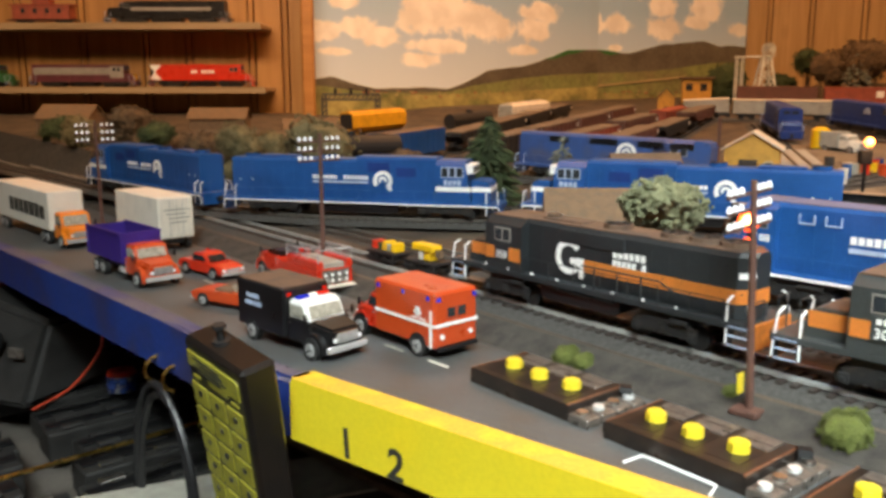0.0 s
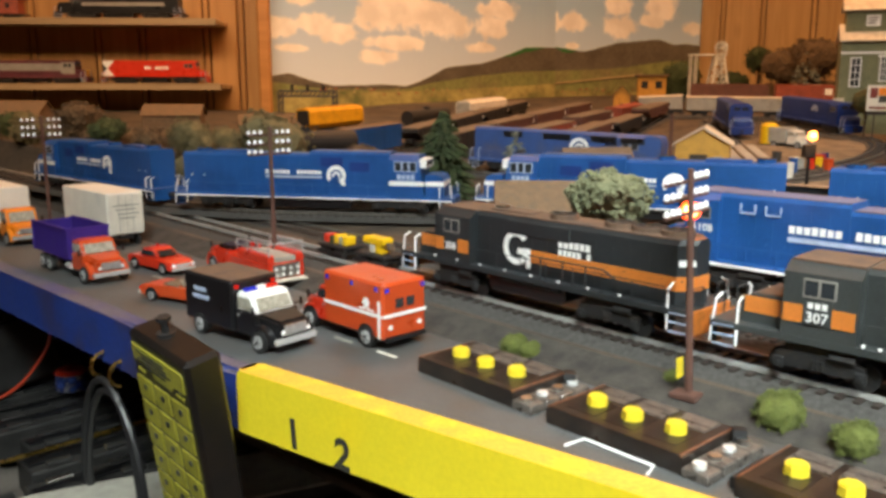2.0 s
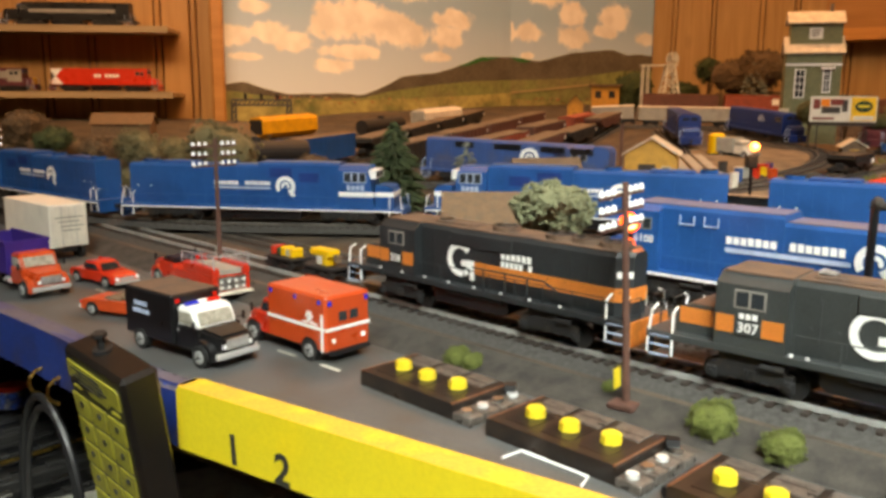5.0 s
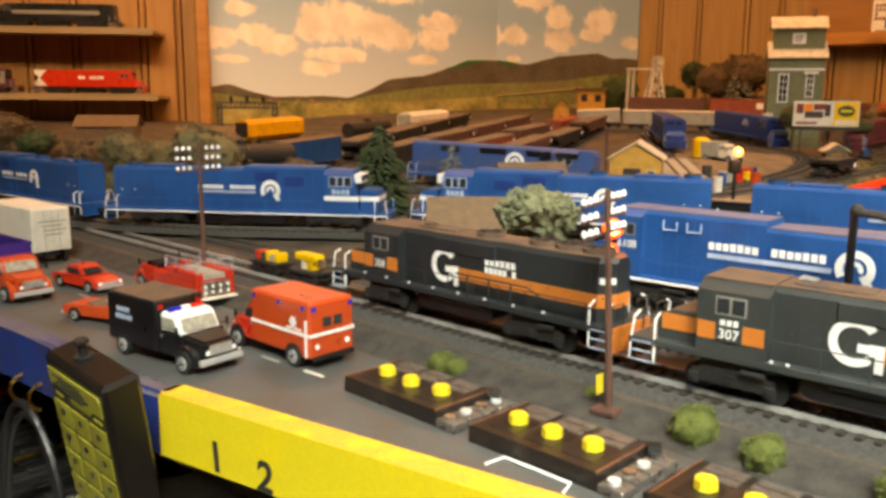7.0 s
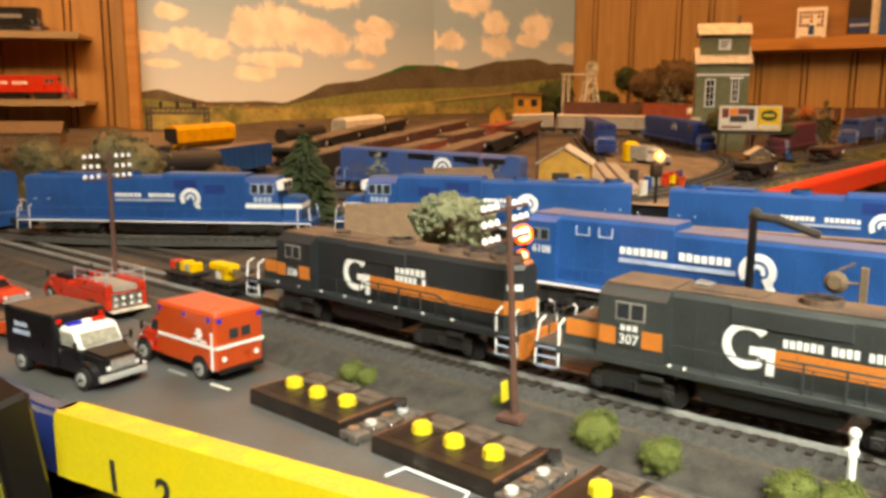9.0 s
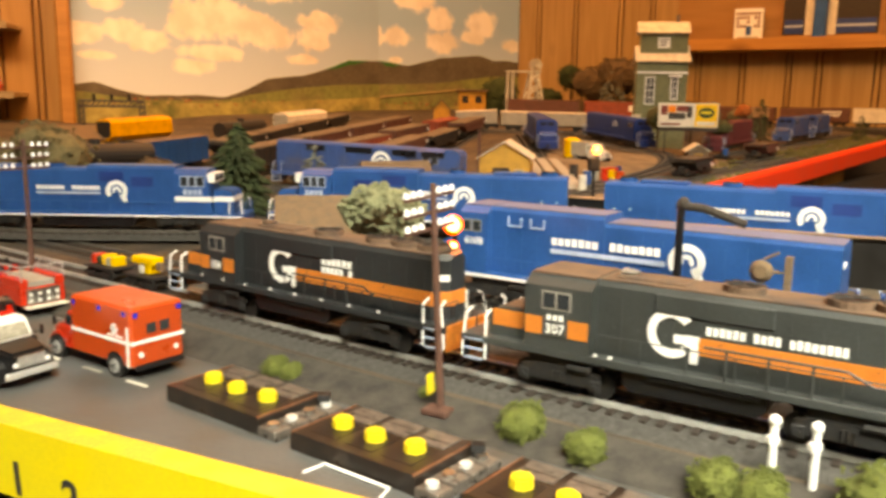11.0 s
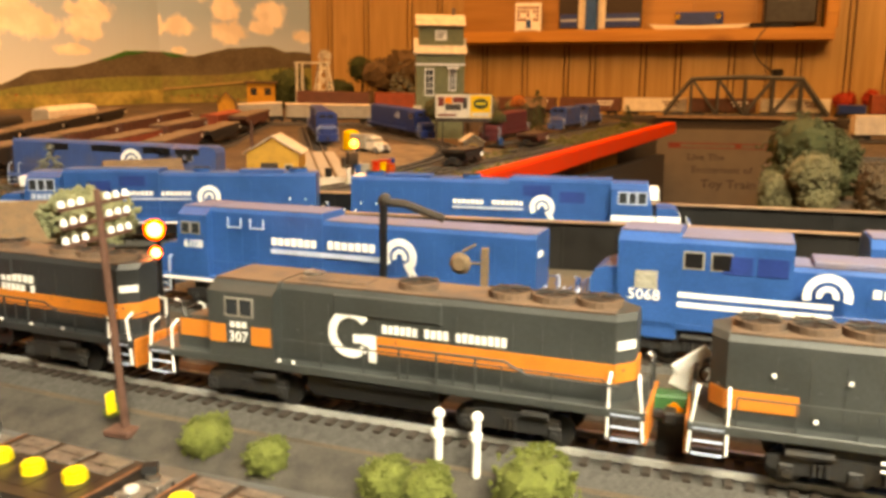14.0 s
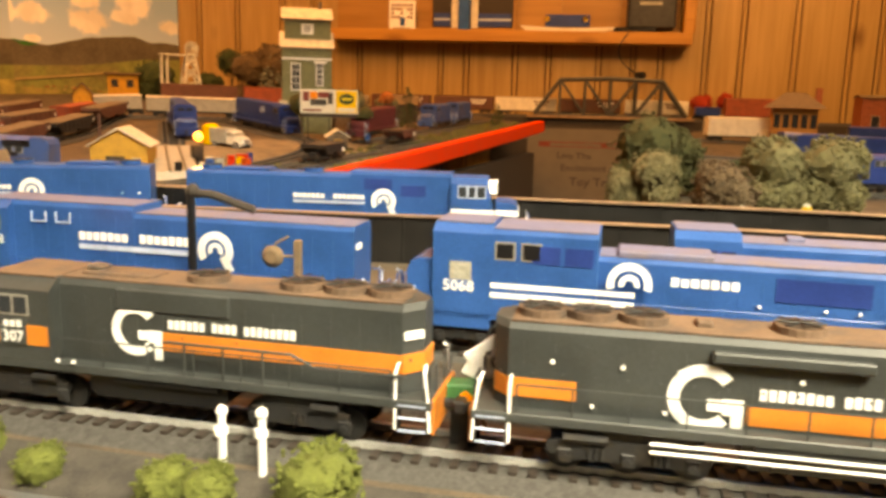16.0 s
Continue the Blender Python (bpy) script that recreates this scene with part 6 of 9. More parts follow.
def fire_engine(m):
    t = thing("fire_engine", "red toy open pumper fire engine with chrome rails", "fire engine", m)
    chassis(t, -0.045, 0.045, 0.014)
    boxed("body", t, "red", -0.046, 0.008, -0.0135, 0.0135, 0.0065, 0.0170, 0.0008)
    for s in (-1, 1):
        boxed("side_locker", t, "red", -0.046, -0.006, min(0.0085 * s, 0.0135 * s), max(0.0085 * s, 0.0135 * s), 0.0170, 0.0225, 0.0006)
    boxed("hose_bed", t, "car_grey", -0.044, -0.006, -0.0083, 0.0083, 0.0172, 0.0205)
    cab_shell(t, "red", 0.008, 0.045, 0.0255, 0.0065, 0.0175, 0.0215, 0.0160, roof_mat="black")
    boxed("pump_panel", t, "silver", -0.0468, -0.0458, -0.0100, 0.0100, 0.0075, 0.0165, 0.0002, "silver gauge panel")
    for k in range(8):
        y = -0.008 + 0.0053 * (k % 4)
        z = 0.0095 + 0.004 * (k // 4)
        bm = bmesh.new()
        cy(bm, (-0.0468, y, z), (-0.0474, y, z), 0.0011, 10)
        part("gauge", bm, "white", t)
    for s in (-1, 1):
        bm = bmesh.new()
        y = 0.0125 * s
        tube(bm, [(-0.046, y, 0.0215), (-0.046, y, 0.0300), (-0.004, y, 0.0290), (-0.004, y, 0.0215)], 0.0005)
        tube(bm, [(-0.046, y, 0.0258), (-0.004, y, 0.0250)], 0.0004)
        for x in (-0.032, -0.018):
            tube(bm, [(x, y, 0.0215), (x, y, 0.0295)], 0.0004)
        part("grab_rail", bm, "chrome", t, "chrome side rail")
        for x in (-0.0285, 0.0310):
            road_wheel(t, x, s, 0.0138, 0.0058)
    bm = bmesh.new()
    tube(bm, [(-0.046, -0.0125, 0.0300), (-0.046, 0.0125, 0.0300)], 0.0005)
    part("rear_rail", bm, "chrome", t)
    boxed("tailboard", t, "car_white", -0.0520, -0.0460, -0.0125, 0.0125, 0.0058, 0.0066)
    for y in (-0.005, 0.0):
        bm = bmesh.new()
        cy(bm, (-0.002, y, 0.0215), (-0.002, y, 0.0240), 0.0016, 10)
        part("beacon", bm, "lens_red", t)
    return t


UP, DOWN = 131.6, -46.0
ambulance(pose(-0.0215, 0.4195, 0, 0, 0, 132.0))
police_truck(pose(-0.0775, 0.4120, 0, 0, 0, -43.0))
dump_truck(pose(-0.2270, 0.5690, 0, 0, 0, DOWN))
semi(pose(-0.3365, 0.6995, 0, 0, 0, -45.5))
tr = Vector((-0.2270, 0.6645))
box_trailer(pose(tr.x - 0.044 * 0.70, tr.y + 0.044 * 0.714, 0, 0, 0, 134) @ Matrix.Diagonal((0.80, 0.95, 1, 1)))
motor_car(pose(-0.1760, 0.5790, 0, 0, 0, -40), "red", "red toy fifties sedan with roof beacon", False, 0.95)
motor_car(pose(-0.1345, 0.4890, 0, 0, 0, -28), "red_orange", "orange-red toy open sports car", True, 0.93)
fire_engine(pose(-0.1060, 0.5560, 0, 0, 0, 130))


# lane marks painted on the road
for k in range(9):
    f = (k - 1.5) * 0.034
    p = Vector((-0.0175, 0.3925)) + Vector((-0.690, 0.724)) * f
    bm = bmesh.new()
    bx(bm, -0.007, 0.007, -0.0009, 0.0009, 0.0002, 0.0006)
    lone("lane_mark", bm, "cream" if k % 2 else "car_grey", "worn white dash painted on the grey road", "lane mark", pose(p.x, p.y, 0, 0, 0, -46.4), "dashes of the centre line")
bm = bmesh.new()
P = [(0.063, 0.273), (0.071, 0.2785), (0.0905, 0.2555), (0.0865, 0.2490)]
tube(bm, [(x, y, 0.0006) for x, y in P], 0.0006, 6)
lone("wire_staple", bm, "white", "thin white wire bracket lying on the tabletop", "wire")


# ---- switch boxes with yellow knobs ----
def switch_box(m, seed):
    t = thing("switch_box", "black track selector box with three yellow slide knobs", "switch box", m, "selector boxes along the edge")
    bm = bmesh.new()
    prism(bm, [(-0.030, 0.0), (0.030, 0.0), (0.0298, 0.0062), (0.0285, 0.0072), (-0.0285, 0.0072), (-0.0298, 0.0062)], -0.0198, 0.0150)
    body = part("housing", bm, "panel", t)
    for x in (-0.0293, 0.0287):
        boxed("rim", body, "copper", x, x + 0.0006, -0.0198, 0.0150, 0.0064, 0.0074, label="worn copper brown edge")
    rng = random.Random(seed)
    for k in range(3):
        x = -0.0175 + k * 0.0175
        boxed("label_plate", body, "plate", x - 0.0072, x + 0.0072, 0.0022, 0.0140, 0.0071, 0.0078, 0.0002, "grey label plate")
        boxed("plate_line", body, "panel", x - 0.0066, x + 0.0066, 0.0065 + 0.002 * (k % 2), 0.0072 + 0.002 * (k % 2), 0.0077, 0.0079)
        boxed("slot", body, "black", x - 0.0066, x + 0.0066, -0.0150, 0.0000, 0.0071, 0.0074)
        bm = bmesh.new()
        y = -0.0045 - 0.0015 * (k % 2)
        cy(bm, (x, y, 0.0072), (x, y, 0.0112), 0.0042, 8, 0.0039)
        bmesh.ops.bevel(bm, geom=[e for e in bm.edges if e.calc_length() < 0.0036 and min(v.co.z for v in e.verts) > 0.011], offset=0.0006, segments=2, affect="EDGES")
        part("knob", bm, "knob", body, "yellow knob")
    boxed("ledge", body, "black", -0.034, -0.0300, -0.016, 0.010, 0.0, 0.0042, 0.0004)
    for k in range(4):
        y = -0.0165 + k * 0.0095
        boxed("terminal_block", t, "plate", 0.0302, 0.0405, y - 0.0042, y + 0.0042, 0.0, 0.0036 + 0.0006 * rng.random(), 0.0004)
        bm = bmesh.new()
        cy(bm, (0.0345, y, 0.0036), (0.0345, y, 0.0054), 0.0024, 10)
        part("terminal_screw", bm, "bright_tin" if (k + seed) % 2 else "silver", t, "silver terminal screw")
    bm = bmesh.new()
    cy(bm, (0.030, 0.0120, 0.006), (0.034, 0.0150, 0.006), 0.0030, 8)
    part("end_clip", bm, "black", t)
    return t


for k, p in enumerate(((0.0385, 0.3425), (0.0885, 0.2815), (0.1395, 0.2215), (0.1905, 0.162))):
    switch_box(pose(p[0], p[1], 0, 0, 0, -50.0) @ pose(0.001, 0.0065, 0), k)


# ---- near trackside ----
def clump(bm, centre, radius, n, rng, size, squash=1.0, hollow=0.55):
    """Foam or lichen: many small uneven lumps over a rounded mass."""
    for _ in range(n):
        v = Vector((rng.gauss(0, 1), rng.gauss(0, 1), rng.gauss(0, 1))).normalized()
        r = radius * (hollow + (1 - hollow) * rng.random() ** 0.6) * (0.86 + 0.28 * noise.noise(v * 2.1 + Vector(centre) * 40))
        c = Vector(centre) + Vector((v.x * r, v.y * r, v.z * r * squash))
        s = size * rng.uniform(0.6, 1.35)
        q = Euler((rng.random() * 6, rng.random() * 6, rng.random() * 6)).to_matrix()
        vs = [bm.verts.new(c + q @ (Vector(o) * s * rng.uniform(0.75, 1.25))) for o in ((1, 0, 0), (-1, 0, 0), (0, 1, 0), (0, -1, 0), (0, 0, 0.9), (0, 0, -0.9))]
        for a, b, d in ((0, 2, 4), (2, 1, 4), (1, 3, 4), (3, 0, 4), (2, 0, 5), (1, 2, 5), (3, 1, 5), (0, 3, 5)):
            bm.faces.new((vs[a], vs[b], vs[d]))


def core(bm, centre, radius, squash, seed):
    r = bmesh.ops.create_icosphere(bm, subdivisions=2, radius=1.0)
    for v in r["verts"]:
        k = radius * 0.78 * (1 + 0.22 * noise.noise(v.co * 2.4 + Vector((seed, 0, 0))))
        v.co = Vector(centre) + Vector((v.co.x * k, v.co.y * k, v.co.z * k * squash))


def bush(name, label, x, y, z, r, mat, seed, squash=0.85, n=150, group="trackside bushes", size=0.10):
    rng = random.Random(seed)
    t = thing(name, label, "bush", pose(x, y, z), group)
    bm = bmesh.new()
    core(bm, (0, 0, r * squash * 0.8), r, squash, seed)
    clump(bm, (0, 0, r * squash * 0.8), r, n, rng, r * size, squash)
    clump(bm, (r * 0.4, r * 0.2, r * squash * 1.2), r * 0.55, n // 3, rng, r * size, squash)
    part("foliage", bm, mat, t)
    bm = bmesh.new()
    cy(bm, (0, 0, -0.0005), (0, 0, r * 0.6), r * 0.09, 6)
    part("stem", bm, "bark", t)
    return t


for k, (x, y, r) in enumerate(((0.1465, 0.2845, 0.0092), (0.1630, 0.2610, 0.0078), (0.1935, 0.2260, 0.0085), (0.2040, 0.2160, 0.0085), (0.2320, 0.1955, 0.0130), (0.0630, 0.3720, 0.0052), (0.0560, 0.3790, 0.0060), (0.118, 0.325, 0.004))):
    bush("bush", "yellow-green foam bush on the tabletop beside the track" if k not in (5, 6, 7) else "small dry olive foam tuft beside the road", x, y, 0.0 if k < 7 else 0.004, r * 1.22, "foam_green", 20 + k, n=700, size=0.058)


def telegraph_pole(x, y, z0, z1, turn, tag=False, lean=0.0):
    t = thing("telegraph_pole", "reddish brown telegraph pole with three insulator crossarms", "pole", pose(x, y, z0, 0, lean, 0) @ pose(0, 0, 0, 0, 0, turn), "telegraph poles")
    H = z1 - z0
    bm = bmesh.new()
    cy(bm, (0, 0, 0), (0, 0, H), 0.00165, 10, 0.0012)
    part("pole", bm, "pole", t)
    bm = bmesh.new()
    bx(bm, -0.006, 0.006, -0.006, 0.006, -0.001, 0.0016, 0.0005)
    part("foot", bm, "pole", t)
    for k in range(3):
        z = H - 0.0050 - k * 0.0064
        arm = boxed("crossarm", t, "pole", -0.0168, 0.0168, 0.0010, 0.0022, z - 0.0008, z + 0.0006)
        for i in range(6):
            xx = (-0.0155, -0.0110, -0.0065, 0.0065, 0.0110, 0.0155)[i]
            bm = bmesh.new()
            cy(bm, (xx, 0.0016, z + 0.0006), (xx, 0.0016, z + 0.0018), 0.0012, 8)
            cy(bm, (xx, 0.0016, z + 0.0018), (xx, 0.0016, z + 0.0030), 0.0012, 8, 0.0007)
            part("insulator", bm, "insulator", arm, "white insulator")
    if tag:
        bm = bmesh.new()
        bx(bm, -0.0062, -0.0016, 0.0015, 0.0025, 0.0080, 0.0165, 0.0003)
        part("tag", bm, "knob", t, "yellow tag")
    return t


telegraph_pole(0.1210, 0.3125, 0.0045, 0.0975, 43.6, True, -2.8)
telegraph_pole(-0.089, 0.550, 0.0105, 0.103, 43.6)
telegraph_pole(-0.317, 0.724, 0.0115, 0.105, 43.6)
telegraph_pole(-0.560, 0.905, 0.020, 0.108, 40)

for k, (x, y, h) in enumerate(((0.211, 0.222, 0.0305), (0.2215, 0.2150, 0.0300))):
    t = thing("signal_post", "short white trackside post with rounded cap", "post", pose(x, y, 0), "white posts")
    bm = bmesh.new()
    cy(bm, (0, 0, 0), (0, 0, h - 0.003), 0.00135, 10)
    part("post", bm, "white", t)
    bm = bmesh.new()
    bmesh.ops.create_uvsphere(bm, u_segments=12, v_segments=8, radius=0.0020)
    bmesh.ops.translate(bm, verts=bm.verts, vec=(0, 0, h - 0.0015))
    part("cap", bm, "white", t)
    bm = bmesh.new()
    bx(bm, -0.0024, 0.0016, -0.0014, 0.0014, h - 0.0095, h - 0.0065, 0.0004)
    bx(bm, -0.0045, 0.0045, -0.0045, 0.0045, 0.0, 0.0012, 0.0003)
    part("bracket", bm, "white", t)


# lit crossing flasher behind the dark locomotive
t = thing("crossing_flasher", "dark crossing signal with two glowing orange lamps", "signal", pose(0.146, 0.396, 0.0125))
bm = bmesh.new()
cy(bm, (0, 0, -0.004), (0, 0, 0.060), 0.0012, 8)
part("post", bm, "black", t)
for z, r in ((0.0565, 0.0034), (0.0455, 0.0022)):
    bm = bmesh.new()
    cy(bm, (0, 0.001, z), (-0.0018, -0.0030, z), r * 1.25, 12)
    head = part("lamp_head", bm, "black", t)
    # added glowing disc that gives the bulb its reddish halo
    bm = bmesh.new()
    cy(bm, (-0.0018, -0.0030, z), (-0.0020, -0.0034, z), r * 1.5, 16)
    part("lens", bm, "flash_lens", head, "red-orange glowing disc for the halo")
    bm = bmesh.new()
    bmesh.ops.create_uvsphere(bm, u_segments=12, v_segments=8, radius=r)
    bmesh.ops.translate(bm, verts=bm.verts, vec=(-0.0018, -0.0036, z))
    part("bulb", bm, "flash", head, "glowing orange bulb")

# water column and target signal between the trains
t = thing("water_column", "dark trackside water column with long spout", "water column", pose(0.238, 0.339, DECK, 0, 0, -40) @ Matrix.Diagonal((1, 1, 1.145, 1)))
bm = bmesh.new()
cy(bm, (0, 0, 0), (0, 0, 0.066), 0.0019, 10)
cy(bm, (0, 0, 0), (0, 0, 0.004), 0.0042, 10)
part("standpipe", bm, "black", t)
bm = bmesh.new()
tube(bm, [(-0.002, 0, 0.0660), (0.010, 0, 0.0655), (0.0285, 0.001, 0.0600)], 0.0017, 8)
part("spout", bm, "dark_wall", t)
bm = bmesh.new()
bmesh.ops.create_uvsphere(bm, u_segments=12, v_segments=8, radius=0.0028)
bmesh.ops.translate(bm, verts=bm.verts, vec=(0.001, 0, 0.0668))
part("cap", bm, "dark_wall", t)
t = thing("target_signal", "olive post with weathered round target beside the train", "signal", pose(0.276, 0.311, 0.0125, 0, 0, -45))
bm = bmesh.new()
bx(bm, -0.0016, 0.0016, -0.0016, 0.0016, -0.004, 0.052, 0.0003)
part("post", bm, "tan_roof", t)
bm = bmesh.new()
cy(bm, (-0.011, -0.002, 0.0445), (-0.011, -0.004, 0.0445), 0.0052, 16, 0.0030)
tube(bm, [(-0.011, -0.001, 0.0445), (0, 0, 0.0445)], 0.0007)
tube(bm, [(-0.010, -0.002, 0.050), (-0.004, -0.001, 0.0535)], 0.0007)
part("target", bm, "tan_roof", t)

# crossing sign and tool chest between the charcoal locomotives
CROSS = (0.2933, 0.1969)
t = thing("crossing_sign", "battered white sign boards with a black hose, leaning between the locomotives", "sign", pose(CROSS[0], CROSS[1], DECK, 0, 0, -22))
bm = bmesh.new()
cy(bm, (0.002, 0.0012, 0), (0.002, 0.0012, 0.036), 0.0011, 8)
part("post", bm, "pilot_orange", t, "rusty orange post")
for w, h, z, tilt, dy in ((0.0055, 0.0048, 0.0292, 28, -0.0004), (0.0068, 0.0022, 0.0360, -32, -0.0016), (0.0042, 0.0020, 0.0245, -58, -0.0016)):
    bm = bmesh.new()
    bx(bm, -w, w, dy - 0.0010, dy, -h, h, 0.0004)
    part("board", bm, "white", t, "scuffed white board", pose(0, 0, z) @ pose(0, 0, 0, 0, tilt, 0))
bm = bmesh.new()
ring(bm, 0.0060, 0.0315, 0.0026, 0.0034, 0, 360, -0.0036, -0.0028, 16)
part("hose_loop", bm, "black", t)
t = thing("tool_chest", "small green chest with yellow diamond beside the white sign", "chest", pose(CROSS[0] - 0.0065, CROSS[1] - 0.001, DECK, 0, 0, -40))
boxed("stand", t, "iron", -0.0050, 0.0050, -0.0030, 0.0030, 0.0, 0.0160)
boxed("body", t, "loco_green", -0.0070, 0.0070, -0.0040, 0.0040, 0.0160, 0.0250, 0.0006)
bm = bmesh.new()
prism(bm, [(-0.0034, 0.0205), (0.0, 0.0177), (0.0034, 0.0205), (0.0, 0.0233)], -0.0046, -0.0040)
part("diamond", bm, "truck_orange", t, "yellow-orange diamond")


# ---- crane train on the second track ----
def flat_wagon(m, label):
    t = thing("flat_wagon", label, "wagon", m, "yellow work train")
    boxed("deck", t, "car_black", -0.0205, 0.0205, -0.012, 0.012, 0.0085, 0.0112, 0.0004)
    for x in (-0.0115, 0.0115):
        bm = bmesh.new()
        for a in (-0.0045, 0.0045):
            wheelset(bm, x + a, 0.0042)
        for s in (-1, 1):
            bx(bm, x - 0.0085, x + 0.0085, min(0.0115 * s, 0.013 * s), max(0.0115 * s, 0.013 * s), 0.003, 0.0065, 0.0004)
        part("truck", bm, "iron", t)
    return t


d1 = D1.normalized()
for k, q in enumerate((-0.092, -0.049)):
    p = Vector((0.004, 0.473)) + d1 * q + Vector((-d1.y, d1.x)) * 0.0165
    w = flat_wagon(pose(p.x, p.y, RAIL, 0, 0, heading(d1)) @ Matrix.Scale(0.74, 4), "small black flat wagon carrying yellow crane machinery" if k else "small black flat wagon with coloured crates")
    if k:
        boxed("machine_body", w, "machine_yellow", -0.016, 0.012, -0.006, 0.006, 0.0190, 0.0250, 0.0008)
        boxed("machine_leg", w, "machine_yellow", 0.000, 0.008, -0.005, 0.005, 0.0112, 0.0192, 0.0005)
        boxed("machine_cab", w, "car_white", -0.008, -0.002, -0.005, 0.005, 0.0112, 0.0188, 0.0005)
        boxed("jib", w, "tan_roof", 0.012, 0.019, -0.002, 0.002, 0.0150, 0.0215, 0.0004)
    else:
        for j, (mt, x0, hh) in enumerate((("red", -0.019, 0.008), ("deep_green", -0.0105, 0.007), ("machine_yellow", -0.003, 0.009), ("car_grey", 0.004, 0.007), ("machine_yellow", 0.010, 0.0085))):
            boxed("crate", w, mt, x0, x0 + 0.0062, -0.006, 0.006, 0.0112, 0.0112 + hh, 0.0008)


# ---- handset hung on the edge board, with its cable ----
t = thing("handset", "worn black throttle handset with olive yellow keypad hung on board", "handset", pose(-0.1027, 0.3337, 0.0203, 0, 0, -46.7) @ pose(0, 0, 0, 10.3, 0, 0) @ pose(0, 0, 0, 0, 6.6, 0))
bm = bmesh.new()
bx(bm, -0.0256, 0.0256, 0.0, 0.0170, -0.145, 0.0, 0.0020)
part("case", bm, "handset", t)
bm = bmesh.new()
prism(bm, [(-0.0225, -0.0060), (0.0200, -0.0060), (0.0215, -0.0075), (0.0215, -0.0155), (0.0120, -0.0155), (0.0105, -0.0185), (-0.0050, -0.0185), (-0.0075, -0.0140), (-0.0225, -0.0140)], -0.0007, 0.0)
part("title_panel", bm, "keypad", t, "olive yellow title panel")
for r in range(9):
    for c in range(3):
        x, z = -0.0232 + c * 0.0155, -0.0335 - r * 0.0132
        key = boxed("key", t, "keypad", x, x + 0.0135, -0.0008, 0.0, z, z + 0.0112, 0.0003, "olive yellow key")
        bm = bmesh.new()
        cy(bm, (x + 0.0075, -0.0008, z + 0.0068), (x + 0.0075, -0.0013, z + 0.0068), 0.0016, 10)
        part("key_dot", bm, "black", key)
for x, z, w in ((-0.0205, -0.0180, 0.0065), (0.0128, -0.0185, 0.0065)):
    boxed("caption_bar", t, "keypad", x, x + w, -0.0006, 0.0, z - 0.0012, z, label="small olive caption bar")
for k in range(4):
    boxed("writing_bar", t, "ink", -0.0185 + 0.004 * (k % 2), 0.0060 + 0.0025 * (k % 3), -0.0010, -0.0007, -0.0088 - k * 0.0021, -0.0079 - k * 0.0021)
bm = bmesh.new()
cy(bm, (-0.005, 0.0085, 0.0), (-0.005, 0.0085, 0.0015), 0.0042, 12)
cy(bm, (-0.005, 0.0085, 0.0015), (-0.005, 0.0085, 0.0070), 0.0018, 10)
cy(bm, (-0.005, 0.0085, 0.0070), (-0.005, 0.0085, 0.0088), 0.0032, 6)
part("hanging_screw", bm, "iron", t)

E0 = Vector((-0.1730, 0.4735))
for k in range(2):
    q = E0 + Vector((0.707, -0.707)) * (0.0120 + 0.0230 * k) + Vector((-0.707, -0.707)) * 0.012
    bm = bmesh.new()
    pts = [(q.x + 0.010 * 0.707, q.y + 0.010 * 0.707, -0.022)] + [(q.x - 0.008 * math.sin(a) * 0.707, q.y - 0.008 * math.sin(a) * 0.707, -0.0295 + 0.0075 * math.cos(a)) for a in (0.0, 0.5, 1.1, 1.7, 2.3, 2.9)]
    tube(bm, pts, 0.0011, 8)
    lone("cup_hook", bm, "brass", "brass cup hook screwed into the blue board", "hook", group="cup hooks")
bm = bmesh.new()
c0 = E0 + Vector((0.707, -0.707)) * 0.0205 + Vector((-0.707, -0.707)) * 0.017
pts = []
for k in range(25):
    a = math.pi * k / 24
    w = -0.0370 * math.cos(a)
    z = -0.036 - 0.078 * (1 - math.sin(a))
    pts.append((c0.x + 0.707 * w, c0.y - 0.707 * w, z))
tube(bm, pts, 0.0023, 8)
tube(bm, [(x + 0.004, y - 0.004, z - 0.005) for x, y, z in pts], 0.0023, 8)
lone("cable_loop", bm, "cable", "black cable loop hung on brass hooks", "cable")


# ---- below the edge: rows of spare rolling stock on a lower shelf ----
LOW = -0.150
SHELF = pose(-0.30, 0.56, LOW, 0, 0, 41)
bm = bmesh.new()
bx(bm, -0.22, 0.62, -0.22, 0.50, -0.012, 0.0)
low = lone("lower_shelf", bm, "bench", "grey plywood shelf below the layout edge", "shelf", SHELF)
for sx in (-0.20, 0.58):
    for sy in (-0.20, 0.46):
        boxed("leg", low, "bench", sx, sx + 0.03, sy, sy + 0.03, -0.85, -0.012)


def spare_wagon(m, rng, label):
    t = thing("wagon", label, "wagon", m, "spare wagons on the lower shelf")
    L = rng.uniform(0.070, 0.085)
    H = 0.026 + rng.random() * 0.006
    boxed("body", t, "under_dark", -L, L, -0.016, 0.016, 0.010, H, 0.001)
    for x in (-L * 0.65, L * 0.65):
        bm = bmesh.new()
        for a in (-0.007, 0.007):
            wheelset(bm, x + a, 0.005)
        part("truck", bm, "iron", t)
    boxed("roof_walk", t, "black", -L * 0.98, L * 0.98, -0.0045, 0.0045, H, H + 0.0016)
    for j in range(4):
        x = -L * 0.75 + j * L * 0.5
        boxed("hatch", t, "silver" if rng.random() < 0.25 else "under_dark", x - 0.008, x + 0.008, 0.006, 0.013, H, H + 0.0028, 0.0006)
        boxed("hatch", t, "under_dark", x - 0.008, x + 0.008, -0.013, -0.006, H, H + 0.0028, 0.0006)
    return t


